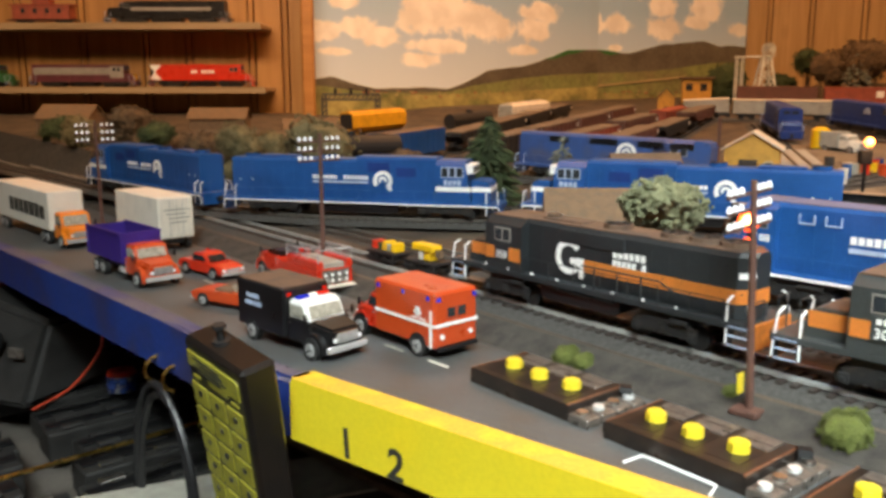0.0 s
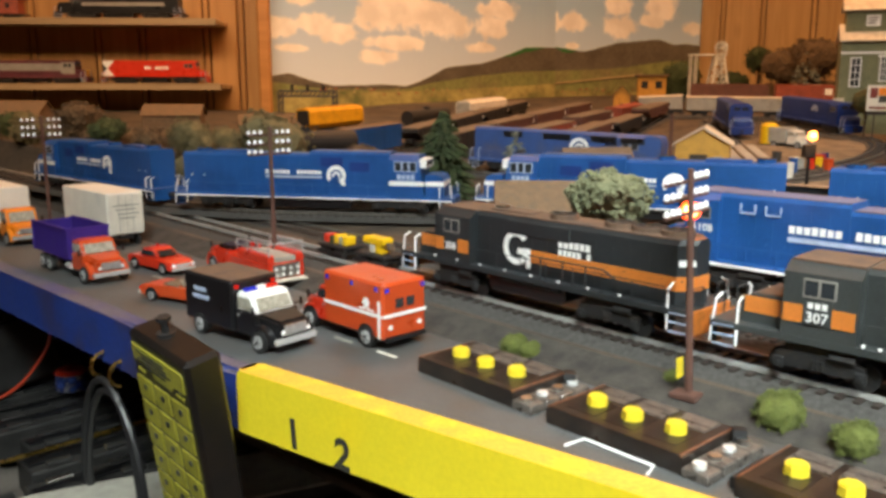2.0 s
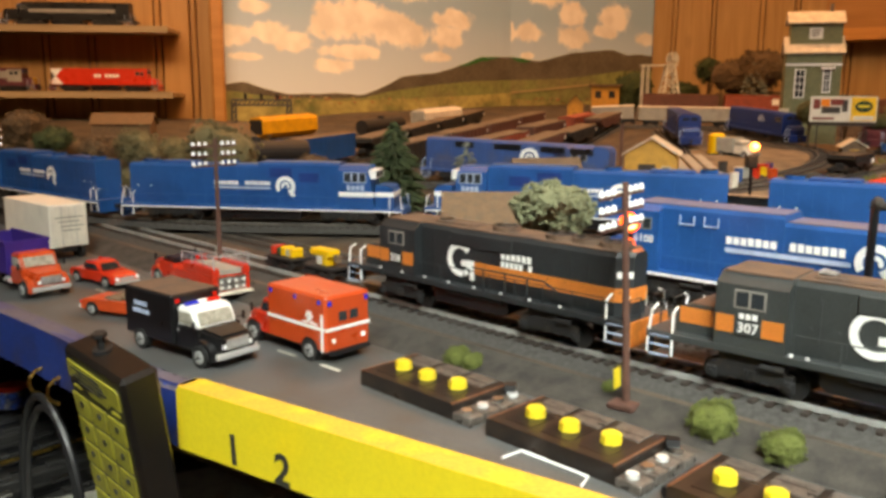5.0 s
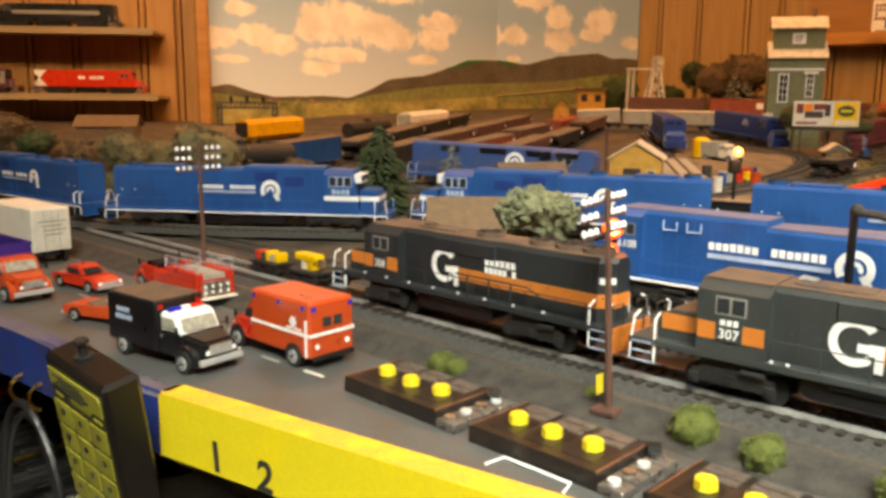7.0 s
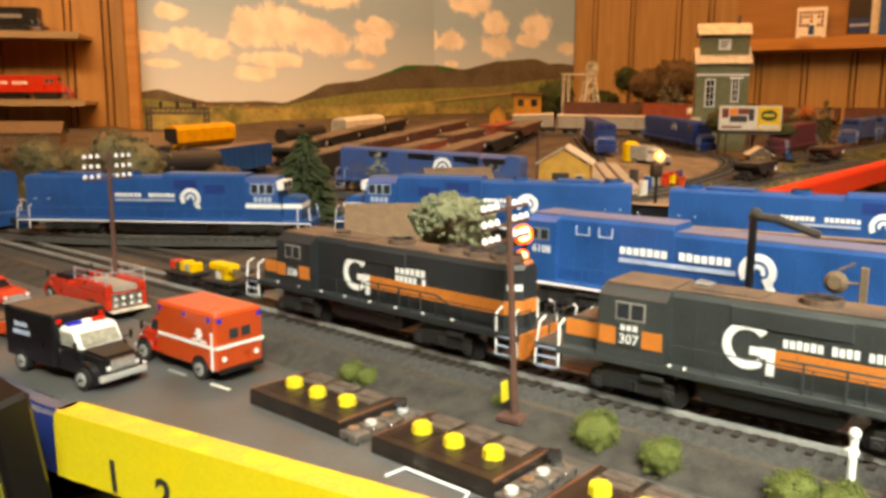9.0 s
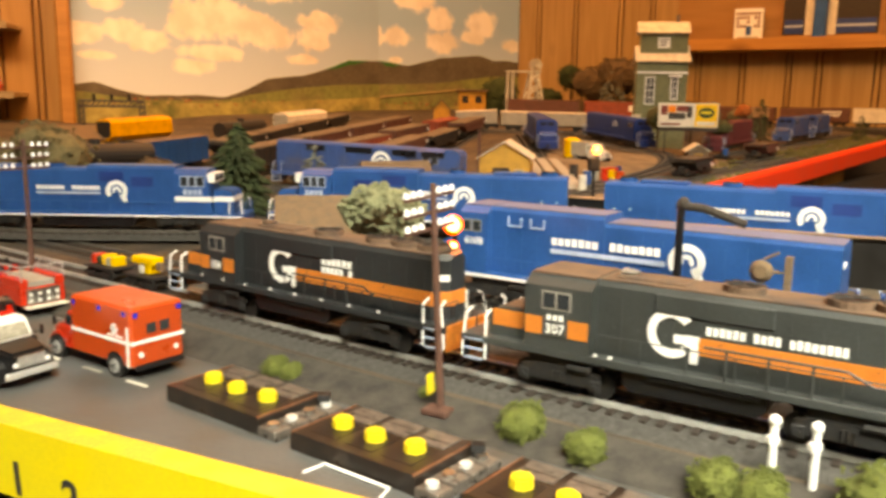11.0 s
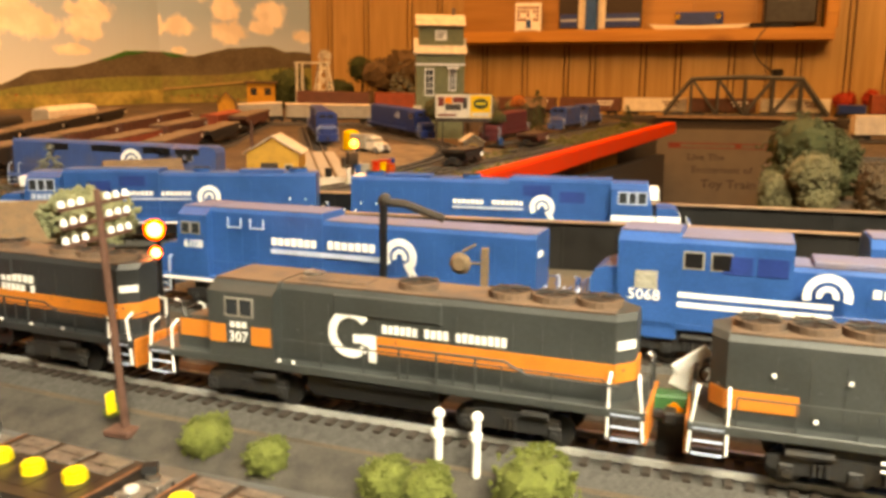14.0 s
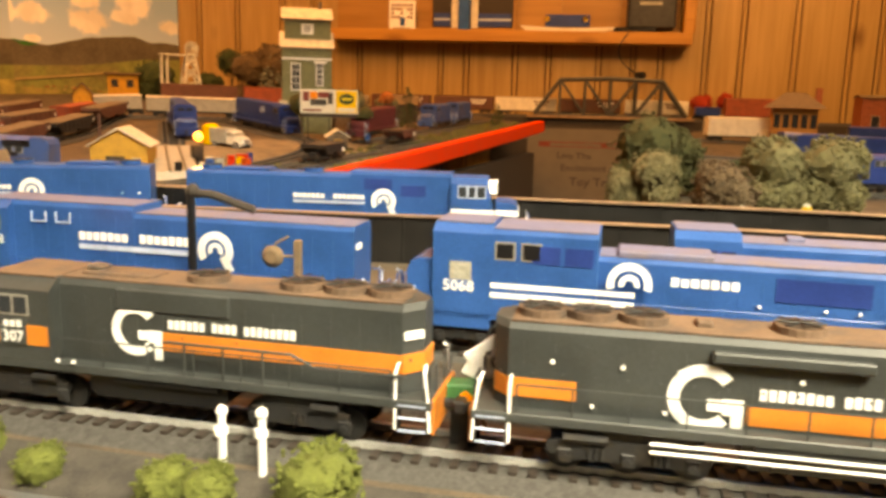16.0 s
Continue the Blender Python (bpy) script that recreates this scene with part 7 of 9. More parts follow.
rng = random.Random(12)
for r in range(16):
    for c in range(3):
        spare_wagon(SHELF @ pose(-0.11 + c * 0.178 + 0.025 * rng.random(), -0.19 + r * 0.0405, 0.0, 0, 0, rng.uniform(-1, 1)), rng, "dusty black spare model wagon stored on lower shelf")
for a, b in (((-0.335, 0.435), (-0.150, 0.612)), ((-0.50, 0.695), (-0.36, 0.82))):
    bm = bmesh.new()
    tube(bm, [(*a, LOW + 0.0375), (*b, LOW + 0.0375)], 0.0017, 8)
    lone("brass_rod", bm, "brass", "long brass rod lying over stored wagons", "rod", group="brass rods")
bm = bmesh.new()
slab(bm, [(-0.075, -0.045), (0.048, -0.050), (0.055, 0.045), (-0.06, 0.06)], 0, 0.02)
for v in bm.verts:
    if v.co.z > 0.01:
        v.co = Vector((v.co.x * 0.72 + 0.004, v.co.y * 0.55 + 0.020, 0.078 if v.co.x < 0 else 0.060))
bmesh.ops.bevel(bm, geom=bm.edges[:], offset=0.005, segments=2, affect="EDGES")
pack = lone("power_pack", bm, "under_dark", "black wedge shaped power pack standing on stored wagons", "power pack", pose(-0.366, 0.662, LOW + 0.0345, 0, 0, -18))
bm = bmesh.new()
cy(bm, (0.0, -0.030, 0.045), (0.0, -0.040, 0.049), 0.011, 16)
part("dial", bm, "black", pack)
bm = bmesh.new()
bx(bm, 0.020, 0.034, -0.0345, -0.0315, 0.036, 0.044, 0.0004)
part("label", bm, "plate", pack, "dull grey label")
bm = bmesh.new()
bx(bm, -0.05, 0.05, -0.03, 0.03, 0, 0.05, 0.002)
lone("carton", bm, "car_red", "rust red cardboard carton behind the power pack", "carton", pose(-0.53, 0.93, LOW + 0.0345, 0, 0, -30))
bm = bmesh.new()
bx(bm, -0.11, 0.09, -0.03, 0.03, 0, 0.0015)
lone("card_sheet", bm, "car_grey", "pale grey card sheet lying on stored wagons", "card", pose(-0.118, 0.470, LOW + 0.0375, 0, 0, 24))
bm = bmesh.new()
bx(bm, -0.16, 0.16, -0.022, 0.022, 0, 0.006, 0.0008)
lone("plank", bm, "bench", "weathered grey plank lying on stored wagons", "plank", pose(-0.055, 0.505, LOW + 0.0395, 0, 0, -43))
t = thing("tin", "small blue and white tin with red lid below the layout", "tin", pose(-0.278, 0.650, LOW + 0.0345, 0, 0, 20))
bm = bmesh.new()
cy(bm, (0, 0, 0), (0, 0, 0.014), 0.0125, 20)
part("tin_body", bm, "can", t)
bm = bmesh.new()
cy(bm, (0, 0, 0.014), (0, 0, 0.0170), 0.0128, 20, 0.0105)
part("lid", bm, "red", t, "red lid")
bm = bmesh.new()
tube(bm, [tuple(v) for v in smooth_line([(-0.259, 0.578, -0.036), (-0.262, 0.582, -0.055), (-0.282, 0.598, -0.080), (-0.300, 0.600, -0.098), (-0.328, 0.598, LOW + 0.0365)], 0.006)], 0.0013, 6)
lone("wire", bm, "red_wire", "loose red wire hanging below the blue board", "wire")


# ---- trees ----
def tree(label, x, y, z, height, r, mat, seed, kind="round", bark="bark", group="layout trees", n=260, squash=0.9, skirt=False):
    """A tapered trunk with limbs, and a crown of many small lumps or needle tiers with gaps."""
    rng = random.Random(seed)
    t = thing("tree", label, "tree", pose(x, y, z - 0.001, 0, 0, rng.random() * 360), group)
    bm = bmesh.new()
    cy(bm, (0, 0, 0), (0, 0, height * 0.7), height * 0.028, 7, height * 0.012)
    top = height - r * squash
    for k in range(5):
        a = k * 1.26 + rng.random()
        cy(bm, (0, 0, height * (0.32 + 0.07 * k)), (r * 0.6 * math.cos(a), r * 0.6 * math.sin(a), max(height * 0.4, top) + r * 0.2 * (rng.random() - 0.3)), height * 0.012, 5, height * 0.004)
    part("trunk", bm, bark, t)
    bm = bmesh.new()
    if kind == "pine":
        tiers = 13
        for k in range(tiers):
            f = k / (tiers - 1)
            zc, rr = height * (0.12 + 0.86 * f), r * (1 - f) ** 0.62 + r * 0.05
            m = max(5, int(n / tiers * (1.3 - f)))
            for j in range(m):
                a = rng.random() * math.tau
                d = rr * rng.uniform(0.35, 1.05)
                c = Vector((d * math.cos(a), d * math.sin(a), zc - d * 0.25 + rng.uniform(-0.4, 0.4) * height / tiers))
                s = r * rng.uniform(0.09, 0.2)
                o = Vector((math.cos(a), math.sin(a), -0.35)) * s * 1.5
                w = Vector((-math.sin(a), math.cos(a), 0)) * s * 0.6
                u = Vector((0, 0, s * 0.45))
                vs = [bm.verts.new(c + v) for v in (o, w - o * 0.5, -w - o * 0.5, u, -u)]
                for p in ((0, 1, 3), (0, 3, 2), (0, 4, 1), (0, 2, 4), (1, 2, 3), (1, 4, 2)):
                    bm.faces.new([vs[i] for i in p])
    else:
        blobs = [(0, 0, top, r)] + [(rng.uniform(-0.5, 0.5) * r, rng.uniform(-0.5, 0.5) * r, top + rng.uniform(-0.45, 0.4) * r * squash, r * rng.uniform(0.55, 0.75)) for _ in range(4)]
        if skirt:
            blobs += [(r * 0.45 * math.cos(a), r * 0.45 * math.sin(a), r * 0.55, r * 0.62) for a in (0.3, 2.4, 4.5)]
        for i, (bx0, by0, bz0, br) in enumerate(blobs):
            core(bm, (bx0, by0, bz0), br * 0.95, squash, seed + i)
            clump(bm, (bx0, by0, bz0), br, n // 2, rng, r * 0.058, squash, 0.78)
    part("crown", bm, mat, t)
    return t


tree("dark green model pine beside the main line", 0.034, 0.790, zed(0.034, 0.790), 0.080, 0.030, "deep_green", 1, "pine", n=1100)
tree("frosted model pine in front of blue locomotive", 0.104, 0.792, zed(0.104, 0.792), 0.062, 0.018, "frost", 2, "pine", n=360)
tree("pale sage lichen tree behind the dark locomotive", 0.1190, 0.4560, DECK, 0.078, 0.0270, "lichen", 3, n=800, squash=0.60)
LEFT = [(-0.135, 0.845, 0.079, 0.041, "olive"), (-0.240, 0.905, 0.072, 0.027, "olive"), (-0.302, 0.985, 0.055, 0.028, "brown_leaf"), (-0.376, 1.035, 0.060, 0.023, "deep_green"), (-0.445, 1.125, 0.075, 0.037, "brown_leaf"), (-0.215, 0.962, 0.056, 0.023, "olive"),
        (-0.366, 1.085, 0.042, 0.026, "brown_leaf"), (-0.640, 1.315, 0.042, 0.032, "deep_green"), (-0.560, 1.230, 0.051, 0.034, "olive"), (-0.690, 1.10, 0.091, 0.041, "olive"), (-0.755, 1.15, 0.086, 0.044, "olive"), (-0.80, 1.21, 0.076, 0.039, "deep_green"), (-0.055, 0.90, 0.042, 0.020, "brown_leaf")]
for k, (x, y, h, r, mt) in enumerate(LEFT):
    names = {"olive": "grey-olive lichen tree beside the main line", "deep_green": "dark green lichen tree beside the main line", "brown_leaf": "brown brush tree beside the main line"}
    tree(names[mt], x, y, zed(x, y), h, r, mt, 30 + k, bark="bark_pale", n=360, skirt=True)
RIGHT = [(0.862, 0.645, 0.104, 0.046, "mid_green"), (0.910, 0.650, 0.085, 0.042, "mid_green"), (0.800, 0.580, 0.070, 0.032, "olive"), (0.842, 0.525, 0.062, 0.036, "brown_leaf"), (0.905, 0.510, 0.088, 0.038, "sage"), (0.975, 0.490, 0.088, 0.040, "sage"), (0.775, 0.60, 0.045, 0.02, "olive"), (1.0, 0.62, 0.05, 0.026, "deep_green"), (1.15, 0.60, 0.05, 0.025, "brown_leaf")]
for k, (x, y, h, r, mt) in enumerate(RIGHT):
    names = {"mid_green": "large bushy green tree at the aisle edge", "olive": "small olive tree at the aisle edge", "brown_leaf": "dark brown-green tree at the aisle edge", "sage": "pale olive lichen tree at the aisle edge", "deep_green": "dark green tree at the aisle edge"}
    tree(names[mt], x, y, zed(x, y) + 0.001, h, r, mt, 60 + k, bark="bark_pale", n=520, skirt=True)
HILL = [(0.895, 2.03, 0.150, 0.055, "brown_leaf"), (0.965, 1.98, 0.176, 0.065, "brown_leaf"), (0.985, 2.05, 0.15, 0.045, "deep_green"), (0.925, 1.95, 0.130, 0.04, "frost"), (1.03, 1.93, 0.130, 0.05, "brown_leaf"), (0.70, 2.19, 0.115, 0.060, "deep_green"), (0.882, 2.12, 0.150, 0.044, "deep_green"), (0.840, 2.19, 0.085, 0.042, "deep_green"), (1.07, 1.86, 0.06, 0.03, "olive")]
for k, (x, y, h, r, mt) in enumerate(HILL):
    names = {"brown_leaf": "brown autumn brush on the hillside", "deep_green": "dark green tree on the hillside", "frost": "frosted grey tree on the hillside", "olive": "olive tree on the hillside"}
    tree(names[mt], x, y, zed(x, y), h, r, mt, 80 + k, kind="pine" if mt == "frost" else "round", n=420, skirt=True)
SIDE = [(0.850, 1.36, 0.085, 0.026, "olive"), (0.905, 1.335, 0.085, 0.016, "rust_leaf"), (0.95, 1.42, 0.075, 0.026, "olive"), (1.03, 1.47, 0.085, 0.022, "deep_green"), (0.692, 1.245, 0.088, 0.028, "mid_green"), (0.748, 1.240, 0.092, 0.028, "mid_green"), (0.796, 1.222, 0.066, 0.018, "mid_green"), (1.295, 1.51, 0.055, 0.016, "deep_green")]
for k, (x, y, h, r, mt) in enumerate(SIDE):
    names = {"olive": "olive green tree near the locomotives", "rust_leaf": "bright orange autumn tree near the locomotives", "deep_green": "small dark pine near the bridge", "mid_green": "green bush behind the billboard"}
    tree(names[mt], x, y, zed(x, y), h, r, mt, 100 + k, kind="pine" if mt == "deep_green" else "round", n=240)


# ---- freight cars ----
def freight(name, label, m, L, H, mat, kind="box", extra=None, W=0.034):
    t = thing(name, label, "freight car", m, "freight cars in the yard")
    h, w = L / 2, W / 2
    z0 = 0.0105
    if kind == "box":
        body = boxed("body", t, mat, -h, h, -w, w, z0, H - 0.0015, 0.0005)
        bm = bmesh.new()
        prism(bm, [(-w - 0.0006, H - 0.0018), (w + 0.0006, H - 0.0018), (0, H + 0.0006)], -h - 0.0005, h + 0.0005)
        for v in bm.verts:
            v.co = Vector((v.co.y, v.co.x, v.co.z))
        part("roof", bm, extra or mat, body)
        for s in (-1, 1):
            boxed("door", body, mat, -0.011, 0.011, min(w * s, (w + 0.0008) * s), max(w * s, (w + 0.0008) * s), z0 + 0.001, H - 0.004, 0.0002)
            for k in range(10):
                x = -h + L * (k + 0.5) / 10
                if abs(x) > 0.012:
                    boxed("rib", body, mat, x - 0.0004, x + 0.0004, min(w * s, (w + 0.0006) * s), max(w * s, (w + 0.0006) * s), z0, H - 0.002)
    elif kind == "hopper":
        bm = bmesh.new()
        prism(bm, [(-h, z0 + 0.012), (-h * 0.7, z0), (-h * 0.25, z0 - 0.003), (0, z0 + 0.002), (h * 0.25, z0 - 0.003), (h * 0.7, z0), (h, z0 + 0.012), (h, H), (-h, H)], -w, w)
        body = part("body", bm, mat, t)
        for k in range(9):
            x = -h + L * (k + 0.5) / 9
            for s in (-1, 1):
                boxed("rib", body, mat, x - 0.0006, x + 0.0006, min(w * s, (w + 0.0010) * s), max(w * s, (w + 0.0010) * s), z0 + 0.003, H)
        bm = bmesh.new()
        bx(bm, -h + 0.001, h - 0.001, -w + 0.001, w - 0.001, H - 0.002, H + 0.0008)
        bmesh.ops.subdivide_edges(bm, edges=bm.edges[:], cuts=6, use_grid_fill=True)
        for v in bm.verts:
            if v.co.z > H:
                v.co.z += 0.0012 * noise.noise(v.co * 190) + 0.0012
        part("load", bm, extra or "load", body)
        boxed("panel", body, "white", h - 0.012, h - 0.006, -w - 0.0013, -w - 0.0010, H - 0.009, H - 0.004)
    elif kind == "covered":
        bm = bmesh.new()
        pts = [(-w, z0 + 0.008), (-w * 0.4, z0), (w * 0.4, z0), (w, z0 + 0.008), (w, H - 0.006), (w * 0.7, H - 0.0015), (0, H), (-w * 0.7, H - 0.0015), (-w, H - 0.006)]
        prism(bm, pts, -h, h)
        for v in bm.verts:
            v.co = Vector((v.co.y, v.co.x, v.co.z))
        body = part("body", bm, mat, t)
        boxed("roof_walk", body, extra or mat, -h * 0.95, h * 0.95, -0.004, 0.004, H, H + 0.0010)
        boxed("end_panel", body, "car_black" if mat == "car_yellow" else "car_grey", -h - 0.0006, -h, -w * 0.9, w * 0.9, z0 + 0.006, H - 0.004)
    elif kind == "tank":
        bm = bmesh.new()
        cy(bm, (-h, 0, z0 + 0.014), (h, 0, z0 + 0.014), 0.0135, 18)
        bmesh.ops.bevel(bm, geom=[e for e in bm.edges if e.calc_face_angle(0) > 1], offset=0.003, segments=2, affect="EDGES")
        body = part("tank", bm, mat, t)
        bm = bmesh.new()
        cy(bm, (0, 0, z0 + 0.026), (0, 0, z0 + 0.032), 0.006, 12)
        part("dome", bm, mat, body)
    boxed("underframe", t, "car_black", -h, h, -0.005, 0.005, 0.0075, z0 + 0.002)
    for x in (-h * 0.72, h * 0.72):
        bm = bmesh.new()
        for a in (-0.010, 0.010):
            wheelset(bm, x + a, 0.0050)
        for s in (-1, 1):
            bx(bm, x - 0.014, x + 0.014, min(0.0115 * s, 0.0135 * s), max(0.0115 * s, 0.0135 * s), 0.0035, 0.0075, 0.0005)
        part("truck", bm, "iron", t)
    return t


def between(a, b, dz=0.0075, f=0.5):
    """Pose on the back yard between two places."""
    a, b = Vector(a), Vector(b)
    p = a + (b - a) * f
    slope = math.degrees(math.atan2(zed(b.x, b.y) - zed(a.x, a.y), (b - a).length))
    return pose(p.x, p.y, zed(p.x, p.y) + dz, 0, 0, heading(b - a)) @ pose(0, 0, 0, 0, -slope, 0)


YARD = lambda p: zed(p.x, p.y) + 0.0075
Y1, Y2, Y3 = ((0.030, 1.080), (0.370, 1.770)), ((0.170, 1.220), (0.430, 1.620)), ((-0.140, 0.960), (0.100, 1.500))
for a, b, lab in (*((*q, "back yard track under parked freight cars") for q in (Y1, Y2, Y3)), ((-0.23, 1.37), (0.02, 1.66), "rear yard track under a yellow car"), ((0.02, 1.53), (0.26, 1.86), "rear yard track under a white car"),
                  ((0.425, 1.02), (0.565, 1.56), "engine terminal track leading to the shed"), ((0.700, 1.10), (0.665, 1.60), "engine terminal track under a blue locomotive"), ((0.40, 1.68), (0.80, 1.60), "terminal track under grey cars"), ((0.34, 0.82), (0.90, 1.16), "track beside the red edge board"), ((0.30, 0.775), (0.02, 0.945), "track under a blue locomotive"), ((0.78, 1.20), (1.35, 1.62), "track under small blue locomotives")):
    a, b = Vector(a), Vector(b)
    track("railway_track", [a, (a + b) / 2, b], YARD, lab, step=0.009)
for k in range(4):
    freight("hopper_car", "dark brown loaded hopper car with white marker panel", between(*Y1, f=0.12 + 0.245 * k), 0.172, 0.034, "car_brown" if k else "car_black", "hopper")
freight("boxcar", "rust-red open gondola with brown load", between(*Y2, f=0.16), 0.150, 0.030, "car_red", "hopper")
freight("boxcar", "brown loaded gondola in the yard", between(*Y2, f=0.52), 0.15, 0.036, "car_brown", "hopper")
freight("boxcar", "rust-red boxcar at the end of the yard", between(*Y2, f=0.90), 0.12, 0.040, "car_red", "box")
freight("boxcar", "blue boxcar with pale dusty roof", between(*Y3, f=0.32), 0.165, 0.045, "blue", "box", "tan_roof")
freight("tank_car", "black tank car beside the blue boxcar", between((-0.195, 0.93), (-0.055, 1.03), f=0.5), 0.13, 0.035, "car_black", "tank")
freight("hopper_car", "dark flat load beside the blue boxcar", between((-0.27, 1.05), (-0.11, 1.20), f=0.5), 0.16, 0.030, "car_black", "hopper")
freight("covered_hopper", "orange-yellow covered hopper with black end", between((-0.205, 1.40), (-0.085, 1.54), f=0.5), 0.130, 0.046, "car_yellow", "covered")
freight("covered_hopper", "off-white covered hopper car", between((0.075, 1.60), (0.205, 1.78), f=0.5), 0.145, 0.046, "car_white", "covered")
freight("tank_car", "black tank car with yellow bands", between((-0.03, 1.45), (0.08, 1.60), f=0.5), 0.12, 0.04, "car_black", "tank")
freight("boxcar", "pale grey boxcar in the engine terminal", between((0.455, 1.672), (0.540, 1.652), f=0.5), 0.085, 0.038, "car_grey", "box", "car_white")
freight("boxcar", "long grey boxcar with off-white roof", between((0.545, 1.650), (0.735, 1.612), f=0.5), 0.195, 0.038, "car_grey", "box", "car_white")
cn = freight("boxcar", "rust-brown boxcar with white lettering near the wall", between((0.66, 1.990), (0.835, 1.940), f=0.5), 0.175, 0.048, "car_brown", "box")
cn = freight("boxcar", "rust-red boxcar with white lettering near the wall", between((0.843, 1.937), (1.018, 1.887), f=0.5), 0.175, 0.048, "car_red", "box")
writing(cn, 0.015, 0.060, 0.026, 0.040, 0.0178, -1, (2,), gap=0.3)

Y4, Y5 = ((-0.010, 1.235), (0.250, 1.900)), ((0.215, 1.185), (0.520, 1.690))
for a, b in (Y4, Y5):
    a, b = Vector(a), Vector(b)
    track("railway_track", [a, (a + b) / 2, b], YARD, "back yard track under dark hopper cars", step=0.009)
for k in range(4):
    freight("hopper_car", "black loaded hopper car in the back yard", between(*Y4, f=0.13 + 0.245 * k), 0.165, 0.028, "car_black", "hopper")
for k, mt in enumerate(("car_brown", "car_black", "car_brown")):
    freight("gondola_car", "dark low gondola car with brown load", between(*Y5, f=0.20 + 0.30 * k), 0.150, 0.027, mt, "hopper")

dr = (RED1 - RED0).normalized()
for x, y, mt in ((0.600, 0.968, "car_black"), (0.828, 1.160, "car_brown")):
    p = Vector((x, y))
    freight("gondola_car", "short dark low gondola car beside the red edge board", between(p - dr * 0.03, p + dr * 0.03), 0.062, 0.020, mt, "hopper", "earth")
    track("railway_track", [p - dr * 0.09, p, p + dr * 0.09], YARD, "siding along the red edge board", step=0.009)


# ---- buildings ----
def building(name, label, m, L, W, H, ridge, wall_mat, roof_mat, windows=(), door=None, along=True, eave=0.004, group="layout buildings"):
    """A gabled house: walls, two roof slopes, and openings given on the -y wall (x, z, width, height)."""
    t = thing(name, label, "building", m, group)
    h, w = L / 2, W / 2
    bm = bmesh.new()
    prism(bm, [(-w, -0.004), (w, -0.004), (w, H), (0, ridge - 0.001), (-w, H)], -h, h)
    for v in bm.verts:
        v.co = Vector((v.co.y, v.co.x, v.co.z)) if along else Vector((v.co.x, v.co.y, v.co.z))
    body = part("wall", bm, wall_mat, t)
    for s in (-1, 1):
        bm = bmesh.new()
        k = (ridge - H) / w
        prism(bm, [(0, ridge), ((w + eave) * s, H - eave * k), ((w + eave) * s, H - eave * k + 0.0014), (0, ridge + 0.0016)], -h - eave, h + eave)
        for v in bm.verts:
            v.co = Vector((v.co.y, v.co.x, v.co.z)) if along else v.co
        roof = part("roof", bm, roof_mat, t)
    front = -w if along else -h
    for x, z, ww, hh in windows:
        fr = boxed("window", body, "pale_roof", x - ww / 2 - 0.001, x + ww / 2 + 0.001, front - 0.0006, front, z - hh / 2 - 0.001, z + hh / 2 + 0.001)
        boxed("pane", fr, "glass", x - ww / 2, x + ww / 2, front - 0.0009, front - 0.0006, z - hh / 2, z + hh / 2)
    if door:
        x, ww, hh, mt = door
        fr = boxed("door_frame", body, "yellow_wall", x - ww / 2 - 0.0015, x + ww / 2 + 0.0015, front - 0.0008, front, 0.0, hh + 0.0015)
        boxed("door", fr, mt, x - ww / 2, x + ww / 2, front - 0.0012, front - 0.0008, 0.0, hh)
    return t


building("shed", "mustard engine shed with weathered pale gable roof", pose(0.352, 0.975, zed(0.352, 0.975), 0, 0, -22), 0.075, 0.060, 0.032, 0.050, "yellow_wall", "pale_roof", [(0.018, 0.012, 0.008, 0.010)], (-0.004, 0.020, 0.020, "dark_wall"), along=False)
building("house", "low model house with broad tan roof", pose(0.098, 0.545, 0.0125, 0, 0, -4), 0.066, 0.046, 0.036, 0.0535, "dark_wall", "tan_roof", [(0.0, 0.018, 0.008, 0.01)])
building("house", "model house with brown shingle roof", pose(0.178, 0.770, zed(0.178, 0.770), 0, 0, 8), 0.060, 0.052, 0.022, 0.048, "dark_wall", "brown_roof", [(0.0, 0.012, 0.008, 0.01)])
building("house", "mustard freight house with long tan roof", pose(-0.235, 1.44, zed(-0.235, 1.44), 0, 0, 14), 0.125, 0.06, 0.022, 0.040, "yellow_wall", "tan_roof", [(-0.03, 0.012, 0.01, 0.01), (0.02, 0.012, 0.01, 0.01)])
building("house", "brown barn with faded tan roof by the wall", pose(-0.435, 1.52, zed(-0.435, 1.52), 0, 0, 2), 0.100, 0.05, 0.020, 0.036, "brown_roof", "tan_roof")
building("house", "low station with broad tan roof", pose(-0.215, 1.18, zed(-0.215, 1.18), 0, 0, 6), 0.08, 0.05, 0.030, 0.042, "dark_wall", "tan_roof")
building("house", "tan roofed house among the trees", pose(-0.655, 1.40, zed(-0.655, 1.40), 0, 0, -5), 0.090, 0.06, 0.030, 0.050, "brown_roof", "tan_roof")
building("shed", "tiny mustard trackside shed by the main line", pose(-0.330, 0.960, zed(-0.330, 0.960), 0, 0, 14), 0.02, 0.02, 0.018, 0.027, "yellow_wall", "yellow_wall", (), (0.0, 0.009, 0.012, "dark_wall"), along=False, eave=0.001)
building("shed", "mustard gabled shed at the yard end", pose(0.475, 1.895, zed(0.475, 1.895), 0, 0, -14), 0.045, 0.036, 0.036, 0.056, "yellow_wall", "brown_roof", (), (0.0, 0.008, 0.016, "dark_wall"), along=False)
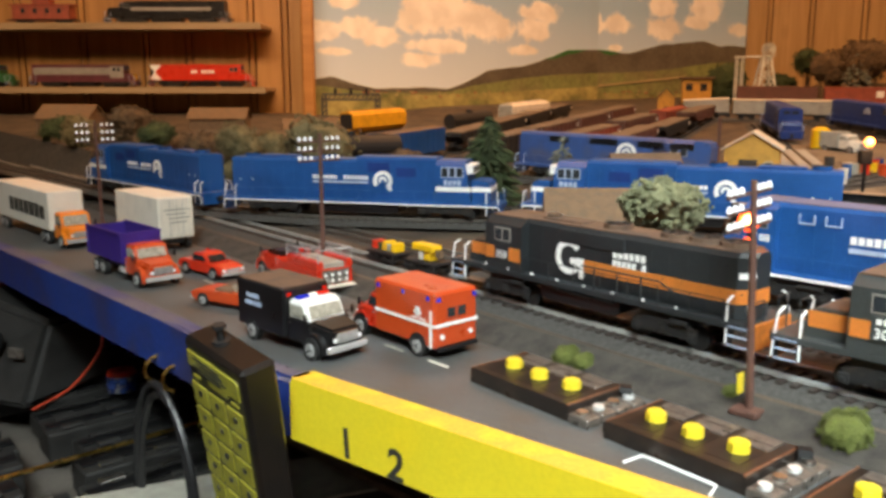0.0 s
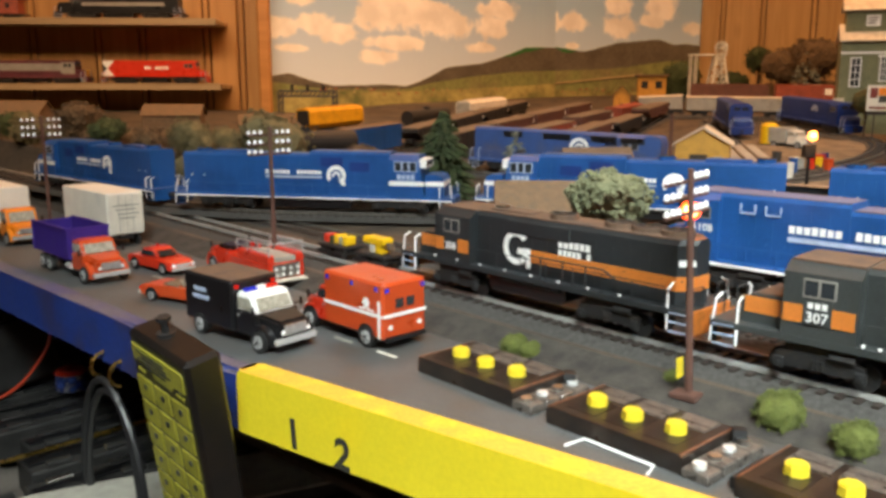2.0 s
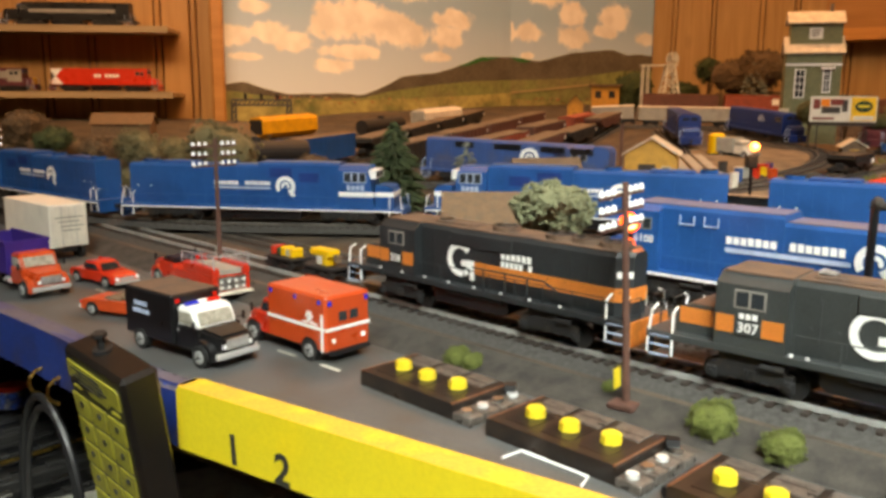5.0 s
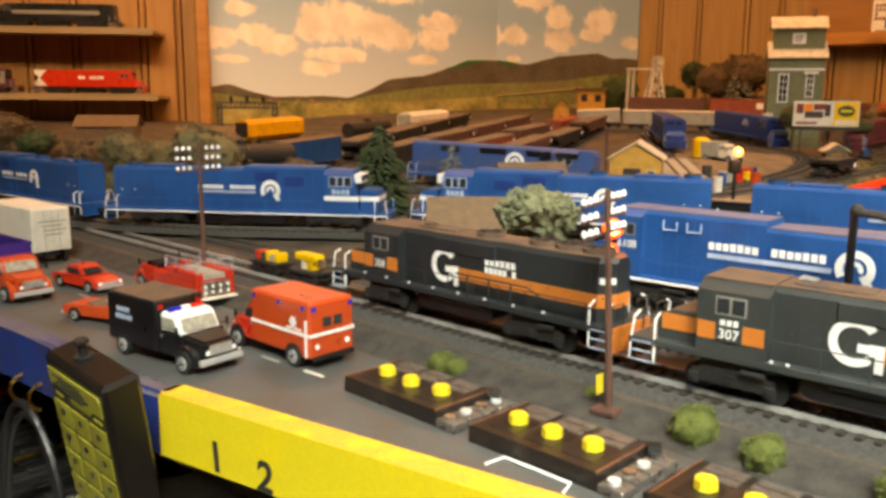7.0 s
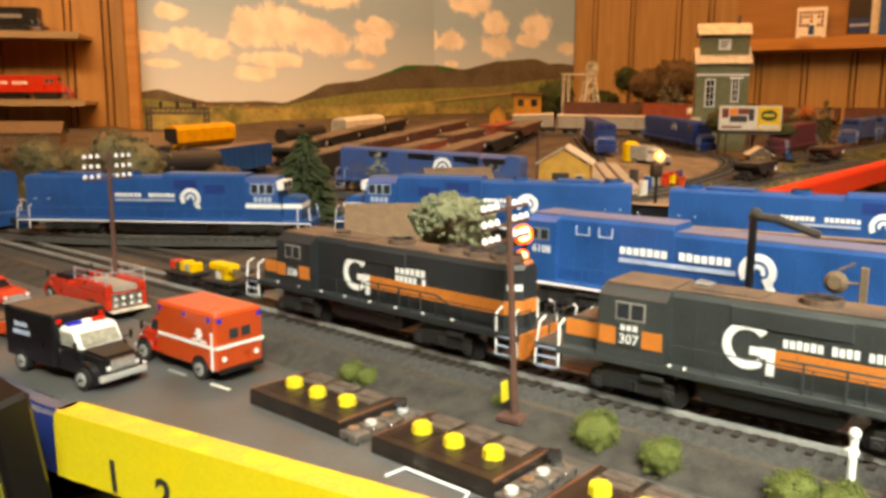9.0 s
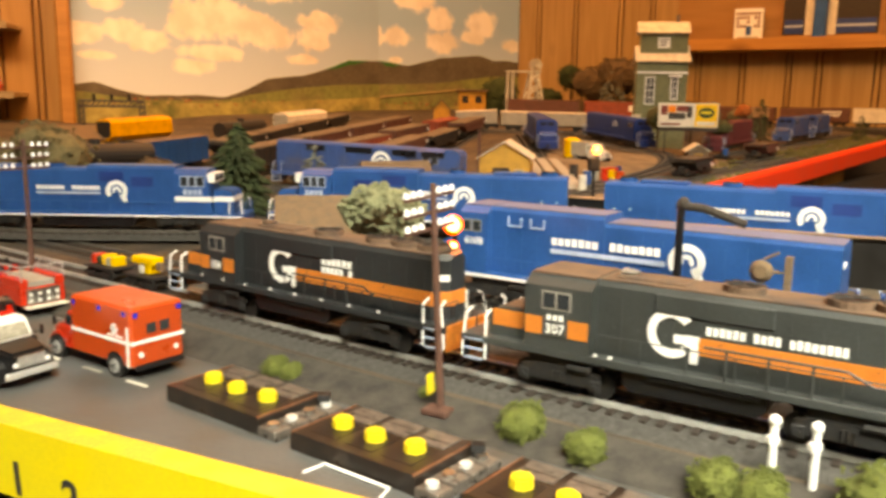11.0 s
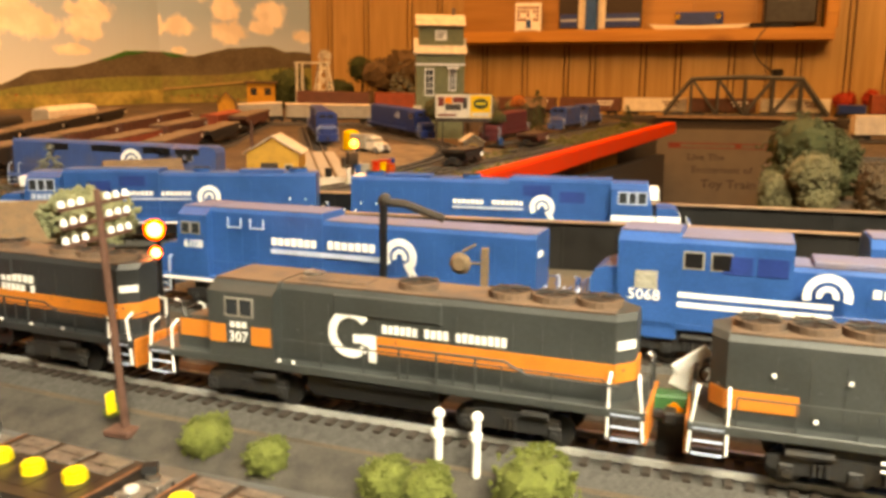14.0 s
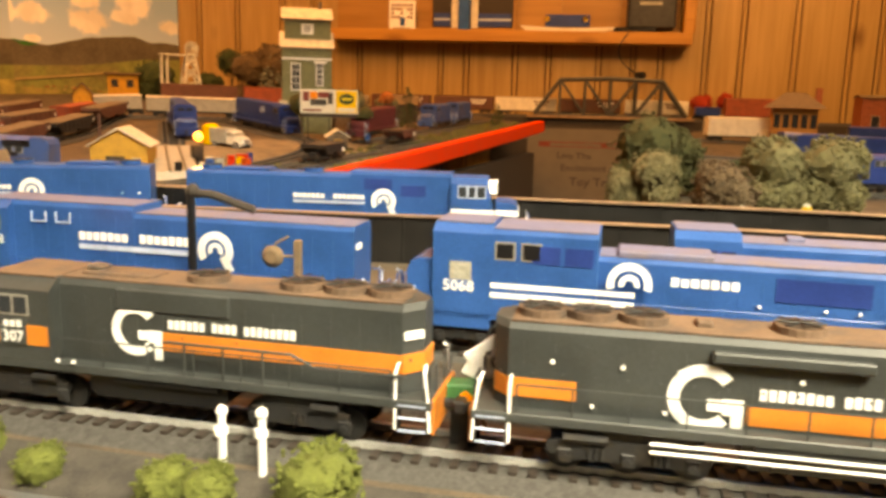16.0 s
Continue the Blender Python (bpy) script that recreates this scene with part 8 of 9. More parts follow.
building("shed", "small tan roofed hut below the billboard", pose(0.708, 1.148, zed(0.708, 1.148), 0, 0, -20), 0.035, 0.030, 0.020, 0.029, "brown_roof", "pale_roof", (), (0.0, 0.008, 0.014, "dark_wall"), along=False)
building("house", "grey roofed house behind the trees", pose(0.905, 1.50, zed(0.905, 1.50), 0, 0, -35), 0.08, 0.05, 0.05, 0.065, "brown_roof", "tan_roof")
building("house", "small brown cottage on the hillside", pose(1.13, 1.66, zed(1.13, 1.66), 0, 0, -35), 0.07, 0.05, 0.04, 0.058, "dark_wall", "brown_roof")
# yellow yard office, flat roofed
t = building("tower", "mustard yellow yard office with dark windows", pose(0.618, 2.165, zed(0.618, 2.165) + 0.004, 0, 0, -12) @ Matrix.Scale(1.18, 4), 0.060, 0.045, 0.0, 0.001, "yellow_wall", "brown_roof", group="layout buildings")
boxed("wall", t, "yellow_wall", -0.030, 0.030, -0.022, 0.022, 0.0, 0.052, 0.0006)
boxed("roof", t, "brown_roof", -0.036, 0.036, -0.028, 0.028, 0.052, 0.056, 0.0006)
for x in (-0.016, 0.014):
    boxed("pane", t, "glass", x - 0.007, x + 0.007, -0.0226, -0.0219, 0.026, 0.042)

# green grain elevator
t = thing("grain_elevator", "tall green clapboard grain elevator with white trim", "building", pose(0.768, 1.395, zed(0.768, 1.395), 0, 0, -22))
body = boxed("wall", t, "green_wall", -0.044, 0.044, -0.03, 0.03, -0.004, 0.150, 0.0006)
for s in (-1, 1):
    bm = bmesh.new()
    prism(bm, [(0.0, 0.178), (0.036 * s, 0.150), (0.036 * s, 0.1525), (0.0, 0.1805)], -0.048, 0.048)
    for v in bm.verts:
        v.co = Vector((v.co.y, v.co.x, v.co.z))
    part("roof", bm, "pale_roof", t)
boxed("cupola", t, "green_wall", -0.039, 0.043, -0.018, 0.018, 0.150, 0.202, 0.0006)
for s in (-1, 1):
    bm = bmesh.new()
    prism(bm, [(0.0, 0.220), (0.026 * s, 0.200), (0.026 * s, 0.2022), (0.0, 0.2222)], -0.045, 0.046)
    for v in bm.verts:
        v.co = Vector((v.co.y, v.co.x, v.co.z))
    part("cupola_roof", bm, "pale_roof", t)
bm = bmesh.new()
cy(bm, (0.025, 0, 0.215), (0.025, 0, 0.234), 0.003, 8)
part("vent_pipe", bm, "plate", t)
for x, z, w, h in ((-0.020, 0.100, 0.014, 0.046), (0.022, 0.106, 0.010, 0.040)):
    fr = boxed("window", body, "white", x - w / 2 - 0.0016, x + w / 2 + 0.0016, -0.0312, -0.03, z - h / 2 - 0.0016, z + h / 2 + 0.0016)
    for i in range(2):
        for j in range(4):
            a, b = x - w / 2 + i * w / 2, z - h / 2 + j * h / 4
            boxed("pane", fr, "glass", a + 0.0006, a + w / 2 - 0.0006, -0.0317, -0.0312, b + 0.0006, b + h / 4 - 0.0006)
boxed("trim_band", body, "white", -0.0445, 0.0445, -0.0312, -0.030, 0.130, 0.1335)
fr = boxed("sign", t, "white", -0.009, 0.012, -0.0192, -0.018, 0.175, 0.193, label="white sign board with writing bars")
for k in range(3):
    boxed("sign_writing", fr, "poster_black", -0.006, 0.009 - 0.002 * k, -0.0197, -0.0192, 0.188 - k * 0.0045, 0.190 - k * 0.0045)
boxed("loading_dock", t, "pale_roof", -0.050, -0.034, -0.042, -0.03, 0.0, 0.058)
boxed("awning", t, "white", 0.012, 0.034, -0.036, -0.03, 0.124, 0.128)

# windmill
t = thing("windmill", "grey lattice windmill tower with round head", "windmill", pose(0.768, 2.10, zed(0.768, 2.10)) @ Matrix.Scale(1.15, 4))
for sx, sy in ((-1, -1), (-1, 1), (1, -1), (1, 1)):
    bm = bmesh.new()
    cy(bm, (0.024 * sx, 0.024 * sy, -0.002), (0.008 * sx, 0.008 * sy, 0.105), 0.0022, 5)
    part("leg", bm, "windmill_grey", t)
for k in range(4):
    f0, f1 = k / 4, (k + 1) / 4
    for sy in (-1, 1):
        bm = bmesh.new()
        a, b = 0.024 - 0.016 * f0, 0.024 - 0.016 * f1
        tube(bm, [(-a, a * sy, 0.105 * f0), (b, b * sy, 0.105 * f1)], 0.0015, 5)
        tube(bm, [(a, a * sy, 0.105 * f0), (-b, b * sy, 0.105 * f1)], 0.0015, 5)
        part("brace", bm, "windmill_grey", t)
bm = bmesh.new()
bx(bm, -0.014, 0.014, -0.012, 0.012, 0.105, 0.108)
bx(bm, -0.045, -0.014, -0.001, 0.001, 0.104, 0.106)
part("platform", bm, "windmill_grey", t)
bm = bmesh.new()
ring(bm, 0, 0.120, 0.0135, 0.0150, 0, 360, -0.0125, -0.0115, 20)
cy(bm, (0, -0.013, 0.120), (0, 0.006, 0.120), 0.0022, 8)
head = part("wheel", bm, "windmill_grey", t)
for k in range(10):
    a = k * math.tau / 10
    bm = bmesh.new()
    d, w = Vector((math.cos(a), 0, math.sin(a))), Vector((-math.sin(a), 0, math.cos(a)))
    vs = [bm.verts.new(d * r + w * q * r * 0.22 + Vector((0, -0.0120 + 0.0012 * q, 0.120))) for r, q in ((0.003, -1), (0.0138, -1), (0.0138, 1), (0.003, 1))]
    bmesh.ops.solidify(bm, geom=[bm.faces.new(vs)], thickness=0.0004)
    part("blade", bm, "windmill_grey", head)
bm = bmesh.new()
prism(bm, [(0.004, 0.119), (0.016, 0.113), (0.020, 0.113), (0.020, 0.128), (0.016, 0.128), (0.004, 0.121)], 0.004, 0.005)
part("vane", bm, "windmill_grey", t)
for k in range(4):
    bm = bmesh.new()
    cy(bm, (-0.062 + 0.012 * (k % 2), -0.006 + 0.012 * (k // 2), -0.002), (-0.062 + 0.012 * (k % 2), -0.006 + 0.012 * (k // 2), 0.104), 0.0015, 5)
    part("tank_leg", bm, "windmill_grey", t)
boxed("tank_frame", t, "windmill_grey", -0.066, -0.014, -0.009, 0.009, 0.104, 0.107)

# billboard
t = thing("billboard", "roadside billboard with two printed posters on dark legs", "billboard", pose(0.722, 1.205, zed(0.722, 1.205) + 0.003, 0, 0, -26))
boxed("board", t, "car_white", -0.046, 0.046, -0.0015, 0.0015, 0.047, 0.085)
boxed("apron", t, "dark_wall", -0.046, 0.046, -0.0018, 0.0015, 0.041, 0.0465)
a = boxed("poster", t, "car_white", -0.0445, 0.0085, -0.0021, -0.0015, 0.0485, 0.0835, label="white poster with red, orange and dark picture")
for mt, x0, x1, z0, z1 in (("poster_red", -0.042, -0.032, 0.066, 0.081), ("truck_orange", -0.031, -0.019, 0.070, 0.081), ("poster_black", -0.030, -0.004, 0.0595, 0.0695), ("poster_red", -0.018, 0.000, 0.0715, 0.081), ("poster_red", -0.042, -0.012, 0.050, 0.0535), ("poster_black", -0.002, 0.006, 0.062, 0.080)):
    boxed("poster_print", a, mt, x0, x1, -0.0025, -0.0021, z0, z1)
a = boxed("poster", t, "machine_yellow", 0.0110, 0.0445, -0.0021, -0.0015, 0.0485, 0.0835, label="yellow poster with dark green oval")
bm = bmesh.new()
cy(bm, (0, 0, 0), (0, 0, 0.0005), 0.012, 20)
for v in bm.verts:
    v.co = Vector((0.0278 + v.co.x, -0.0021 - v.co.z, 0.070 + v.co.y * 0.72))
part("poster_print", bm, "deep_green", a)
boxed("poster_print", a, "knob", 0.020, 0.0355, -0.0029, -0.0026, 0.0685, 0.0722)
boxed("poster_print", a, "car_white", 0.014, 0.042, -0.0025, -0.0021, 0.0500, 0.0560)
for x in (-0.034, 0.0, 0.034):
    boxed("leg", t, "dark_wall", x - 0.001, x + 0.001, 0.0005, 0.0025, -0.003, 0.042)


# ---- back locomotives ----
FAR = dict(L=0.215, body="far_blue", roof=None, hoods=[(-0.103, 0.058, 0.0245, 0.0485)], cab=(0.058, 0.086, 0.0345, 0.0485, 0.0150, 0.0), nose=(0.086, 0.1025, 0.0250, 0.0290), windows=[(0.064, 0.070, 0.034, 0.041), (0.073, 0.079, 0.034, 0.041)], truck=0.062, axles=(-0.0155, 0.0, 0.0155), grabs="dim_white", treads="dim_white", rail=(-0.1, 0.055), tank=0.03, pane="glass", front_glass="blue_dark")


def far_loco(label, a, b, spec, group="locomotives in the yard"):
    """A locomotive whose rear is at a and nose at b."""
    return locomotive("locomotive", label, between(a, b), spec, group)


t = far_loco("blue diesel locomotive with wheel emblem beyond the main line", (0.060, 0.924), (0.270, 0.794), dict(FAR, nose=(0.086, 0.1025, 0.0240, 0.0485), cab=(0.045, 0.086, 0.0245, 0.0485, 0.015, 0.0)))
wheel_emblem(t, 0.018, 0.0325, 0.0105, 0.01235, -1, False)
for x, w in ((-0.068, 0.022), (-0.022, 0.030), (0.030, 0.026), (0.062, 0.024)):
    stripe(t, "louvre_grille", "black", x, x + w, 0.0395, 0.0455, 0.01235, -1)
stripe(t, "louvre_grille", "black", 0.045, 0.075, 0.031, 0.035, 0.01235, -1)
t = far_loco("blue locomotive standing on the engine terminal track", (0.549, 1.455), (0.503, 1.245), dict(FAR, body="blue_dark"))
t = far_loco("blue locomotive parked nose out beside the terminal", (0.677, 1.490), (0.692, 1.275), dict(FAR, body="blue_dark"))
wheel_emblem(t, 0.010, 0.032, 0.009, 0.0124, -1, False, "dim_white")
t = far_loco("dark maroon locomotive by the red edge board", (0.905, 1.325), (0.775, 1.215), dict(FAR, body="maroon", L=0.17, hoods=[(-0.08, 0.04, 0.0245, 0.0485)], cab=(0.04, 0.066, 0.0345, 0.0485, 0.015, 0), nose=(0.066, 0.08, 0.025, 0.029), windows=[(0.046, 0.05, 0.034, 0.041)], truck=0.05, axles=(-0.0145, 0.0145), rail=(-0.078, 0.038)))
for k, (a, b) in enumerate((((1.03, 1.40), (1.125, 1.468)), ((1.135, 1.475), (1.235, 1.548)))):
    far_loco("small blue switcher locomotive near the bridge", b, a, dict(FAR, L=0.118, hoods=[(-0.055, 0.02, 0.0245, 0.0465)], cab=(0.02, 0.042, 0.0345, 0.0475, 0.015, 0), nose=(0.042, 0.055, 0.024, 0.028), windows=[(0.026, 0.032, 0.034, 0.041)], truck=0.033, axles=(-0.0135, 0.0135), rail=(-0.053, 0.018), tank=0.014))
for k, (a, b, lab, mt) in enumerate((((1.135, 0.580), (1.355, 0.475), "blue locomotive standing beyond the pale trees", "blue_dark"), ((1.38, 0.86), (1.56, 0.73), "blue locomotive parked on the far layout", "blue_dark"))):
    t = far_loco(lab, b, a, dict(FAR, body=mt))
    wheel_emblem(t, 0.02, 0.0325, 0.0105, 0.0124, 1, False, "dim_white")
    track("railway_track", [Vector(a) - (Vector(b) - Vector(a)) * 0.5, (Vector(a) + Vector(b)) / 2, Vector(b) + (Vector(b) - Vector(a)) * 0.6], YARD, "far side track under a blue locomotive", step=0.009)

# yellow wagon, grey truck and stores round the terminal
t = thing("tank_wagon", "small bright yellow tank standing in the terminal", "tank", pose(0.524, 1.195, zed(0.524, 1.195)))
bm = bmesh.new()
cy(bm, (0, 0, 0.004), (0, 0, 0.030), 0.0125, 16)
part("tank", bm, "machine_yellow", t)
bm = bmesh.new()
cy(bm, (0, 0, 0.030), (0, 0, 0.034), 0.0125, 16, 0.006)
part("top", bm, "machine_yellow", t)
boxed("base", t, "dark_wall", -0.013, 0.013, -0.013, 0.013, -0.003, 0.004)
t = thing("truck", "pale grey toy truck standing in the terminal", "truck", pose(0.545, 1.165, zed(0.545, 1.165), 0, 0, -60))
chassis(t, -0.03, 0.03)
cab_shell(t, "car_white", 0.0, 0.028, 0.0255, 0.007, 0.0175, 0.0265, 0.012)
boxed("body", t, "car_grey", -0.03, -0.001, -0.014, 0.014, 0.008, 0.030, 0.0008)
for s in (-1, 1):
    for x in (-0.02, 0.019):
        road_wheel(t, x, s, 0.014, 0.0055)
rng = random.Random(8)
for k, (x, y, mt) in enumerate(((0.425, 0.895, "blue"), (0.462, 0.930, "red"), (0.478, 0.945, "machine_yellow"), (0.492, 0.975, "red"), (0.445, 0.925, "car_grey"), (0.475, 0.915, "red_orange"), (0.405, 0.860, "car_white"), (0.505, 0.985, "blue_dark"), (0.79, 1.20, "blue"), (0.43, 0.95, "dark_wall"), (0.455, 0.96, "car_brown"))):
    t = thing("oil_drum", "small painted drum standing on the sandy ground", "drum", pose(x, y, zed(x, y) + 0.003), "drums and stores of the terminal")
    bm = bmesh.new()
    r = rng.uniform(0.004, 0.0075)
    hh = rng.uniform(0.010, 0.020)
    cy(bm, (0, 0, -0.001), (0, 0, hh), r, 12)
    part("drum", bm, mt, t)
    bm = bmesh.new()
    cy(bm, (0, 0, hh), (0, 0, hh + 0.0012), r * 1.08, 12)
    part("lid", bm, "pale_roof" if k == 0 else mt, t)
track("railway_track", [(0.677, 1.296), (0.694, 1.235), (0.668, 1.150), (0.598, 1.046), (0.500, 0.950), (0.415, 0.885)], lambda p: zed(p.x, p.y) + 0.0085, "curved track sweeping through the engine terminal", step=0.009)
# engine pit ramp
t = thing("service_ramp", "grey concrete service pit ramp with two rails", "ramp", pose(0.392, 0.905, zed(0.392, 0.905) + 0.002, 0, 0, -104) @ pose(0, 0, 0, 0, 3, 0))
bm = bmesh.new()
prism(bm, [(-0.22, -0.004), (0.045, -0.004), (0.030, 0.009), (-0.22, 0.009)], -0.024, 0.024)
part("ramp", bm, "car_grey", t)
for y in (-0.0085, 0.0085):
    boxed("rail", t, "railside", -0.22, 0.030, y - 0.0012, y + 0.0012, 0.009, 0.0115)
boxed("bumper", t, "black", 0.020, 0.026, -0.004, 0.004, 0.009, 0.019, 0.001)
# lit lamp of the terminal
t = thing("signal_lamp", "black lamp stand with glowing orange light", "lamp", pose(0.3580, 0.7200, zed(0.3580, 0.7200)))
bm = bmesh.new()
cy(bm, (0, 0, -0.002), (0, 0, 0.052), 0.0016, 8)
part("stand", bm, "black", t)
boxed("lamp_box", t, "black", -0.005, 0.005, -0.003, 0.005, 0.046, 0.058, 0.0008)
bm = bmesh.new()
bmesh.ops.create_uvsphere(bm, u_segments=14, v_segments=10, radius=0.0044)
bmesh.ops.translate(bm, verts=bm.verts, vec=(0, -0.004, 0.0655))
part("bulb", bm, "beacon", t, "glowing orange bulb")
glim = bpy.data.lights.new("terminal_glow", "POINT")
glim.energy, glim.color, glim.shadow_soft_size = 0.25, (1.0, 0.50, 0.18), 0.006
new("terminal_glow", glim).location = (0.356, 0.708, rise(0.72) + 0.068)
glim = bpy.data.lights.new("flasher_glow", "POINT")
glim.energy, glim.color, glim.shadow_soft_size = 0.05, (1.0, 0.25, 0.07), 0.004
new("flasher_glow", glim).location = (0.1430, 0.3890, 0.0700)
# tall thin yard pole and grey gatepost
t = thing("yard_pole", "thin brown pole standing in the yard", "pole", pose(0.351, 1.104, zed(0.351, 1.104)))
bm = bmesh.new()
cy(bm, (0, 0, -0.002), (0, 0, 0.070), 0.0022, 8)
part("pole", bm, "pole", t)
t = thing("freight_shed", "low off-white trackside shed with faint lettering and dark roof", "shed", pose(-0.0575, 0.795, zed(-0.0575, 0.795), 0, 0, -6))
boxed("wall", t, "car_white", -0.0425, 0.0425, -0.010, 0.010, -0.004, 0.0295, 0.0008)
boxed("roof", t, "dark_wall", -0.0445, 0.0445, -0.013, 0.013, 0.0295, 0.0335, 0.0006)
boxed("base", t, "green_wall", -0.0435, 0.0435, -0.0112, 0.0112, -0.004, 0.0015, 0.0004)
for k, (x0, x1) in enumerate(((0.006, 0.030), (0.004, 0.036), (0.012, 0.034))):
    boxed("writing_bar", t, "car_grey", x0, x1, -0.0104, -0.0100, 0.0225 - 0.0055 * k, 0.0243 - 0.0055 * k)
# signal gantry before the backdrop
t = thing("signal_gantry", "dark lattice signal bridge across the yard", "signal bridge", pose(-0.205, 1.62, zed(-0.205, 1.62), 0, 0, 6))
for x in (-0.052, 0.052):
    bm = bmesh.new()
    for dx in (-0.004, 0.004):
        tube(bm, [(x + dx, 0, -0.002), (x + dx, 0, 0.070)], 0.0021, 5)
    for k in range(6):
        tube(bm, [(x - 0.004, 0, 0.011 * k), (x + 0.004, 0, 0.011 * (k + 1))], 0.0014, 4)
    part("leg", bm, "truss", t)
bm = bmesh.new()
for z in (0.062, 0.072):
    tube(bm, [(-0.056, 0, z), (0.056, 0, z)], 0.0021, 5)
for k in range(12):
    x = -0.054 + 0.009 * k
    tube(bm, [(x, 0, 0.062), (x + 0.009, 0, 0.072)], 0.0014, 4)
part("beam", bm, "truss", t)
for x in (-0.03, 0.0, 0.03):
    boxed("signal_head", t, "black", x - 0.003, x + 0.003, -0.002, 0.002, 0.072, 0.084)


# ---- truss bridge, wall ledge and its train ----
A = Vector((1.592, 1.733))
t = thing("truss_bridge", "grey steel through truss railway bridge over the aisle", "bridge", pose(A.x, A.y, 0.088, 0, 0, heading(RW)))
LB, HB = 0.40, 0.100
for y in (-0.022, 0.022):
    bm = bmesh.new()
    n = 6
    bx(bm, 0, LB, y - 0.002, y + 0.002, 0, 0.006)
    part("bottom_chord", bm, "truss", t)
    bm = bmesh.new()
    tube(bm, [(0.0, y, 0.004), (LB / n, y, HB * 0.95), (LB / 2, y, HB), (LB * (n - 1) / n, y, HB * 0.95), (LB, y, 0.004)], 0.0064, 6)
    part("top_chord", bm, "truss", t)
    for k in range(1, n):
        x = LB * k / n
        bm = bmesh.new()
        tube(bm, [(x, y, 0.003), (x, y, HB * 0.96)], 0.0040, 5)
        part("post", bm, "truss", t)
        if k < n - 1:
            bm = bmesh.new()
            x2 = LB * (k + 1) / n
            tube(bm, [(x, y, HB * 0.95), (x2, y, 0.004)] if k < n / 2 else [(x, y, 0.004), (x2, y, HB * 0.95)], 0.0036, 5)
            part("diagonal", bm, "truss", t)
for k in range(1, 6):
    bm = bmesh.new()
    tube(bm, [(LB * k / 6, -0.022, HB * 0.96), (LB * k / 6, 0.022, HB * 0.96)], 0.0017, 5)
    part("top_strut", bm, "truss", t)
boxed("deck", t, "truss", -0.02, LB + 0.02, -0.026, 0.026, -0.005, 0.0)
boxed("deck_edge", t, "girder_top", -0.02, LB + 0.02, -0.030, -0.026, -0.006, 0.0008)
boxed("girder", t, "dark_wall", -0.02, LB + 0.02, -0.018, 0.018, -0.030, -0.005)
ledge = bmesh.new()
bx(ledge, 0.42, 2.2, -0.145, 0.0, -0.03, 0.0)
lone("wall_ledge", ledge, "dark_wall", "dark ledge along the panelled wall carrying a track", "ledge", pose(BD2.x, BD2.y, 0.080, 0, 0, heading(RW)))
wp = lambda s, o: BD2 + RW * s - Vector((-RW.y, RW.x)) * o
track("railway_track", [wp(0.45, 0.10), wp(1.2, 0.10), wp(2.1, 0.10)], 0.0875, "wall ledge track behind the truss bridge", step=0.009)
for k, (s, mt, lab) in enumerate(((0.72, "car_brown", "brown boxcar"), (0.90, "car_brown", "brown boxcar"), (1.075, "car_white", "off-white boxcar"), (1.25, "car_brown", "brown boxcar"), (1.43, "car_white", "off-white boxcar"))):
    p = wp(s, 0.10)
    c = freight("boxcar", lab + " on the wall ledge track", pose(p.x, p.y, 0.0875, 0, 0, heading(RW)), 0.168, 0.046, mt, "box")
    writing(c, 0.02, 0.065, 0.033, 0.038, 0.0178, -1, (6,), "white" if mt != "car_white" else "car_brown", 3)
    writing(c, 0.025, 0.060, 0.025, 0.030, 0.0178, -1, (4,), "white" if mt != "car_white" else "car_brown", 4)
for k, (at, h, r) in enumerate(((1.560, 0.078, 0.034), (1.622, 0.086, 0.026))):
    p = wp(at, 0.042)
    tree("dark red autumn tree on the wall ledge", p.x, p.y, 0.080, h, r, "red_leaf", 130 + k, n=240)
# poster under the bridge
PP = Vector((1.545, 1.700)) 
t = thing("poster", "faded grey exhibition poster with red band below the bridge", "poster", pose(PP.x, PP.y, 0, 0, 0, heading(RW)))
boxed("card", t, "poster_grey", 0, 0.40, 0, 0.004, -0.20, 0.055)
boxed("band", t, "poster_red", 0.03, 0.36, -0.0006, 0, 0.006, 0.020)
for text, x, z, size in (("Live The", 0.125, -0.017, 0.024), ("Excitement of", 0.165, -0.049, 0.024), ("Toy Train A", 0.20, -0.086, 0.031)):
    lettering("lettering", text, size, "poster_black", t, x, -0.0004, z, -1, 1.1, "black lettering")
bm = bmesh.new()
bars(bm, 0.06, 0.30, -0.0006, 0.008, 0.018, -1, (9, 6), random.Random(5), 0.06)
part("lettering", bm, "poster_grey", t)
bm = bmesh.new()
bx(bm, -0.1, 0.55, 0.006, 0.02, -0.9, 0.06)
lone("back_panel", bm, "dark_wall", "dark panel closing the aisle below the bridge", "panel", pose(PP.x, PP.y, 0, 0, 0, heading(RW)))

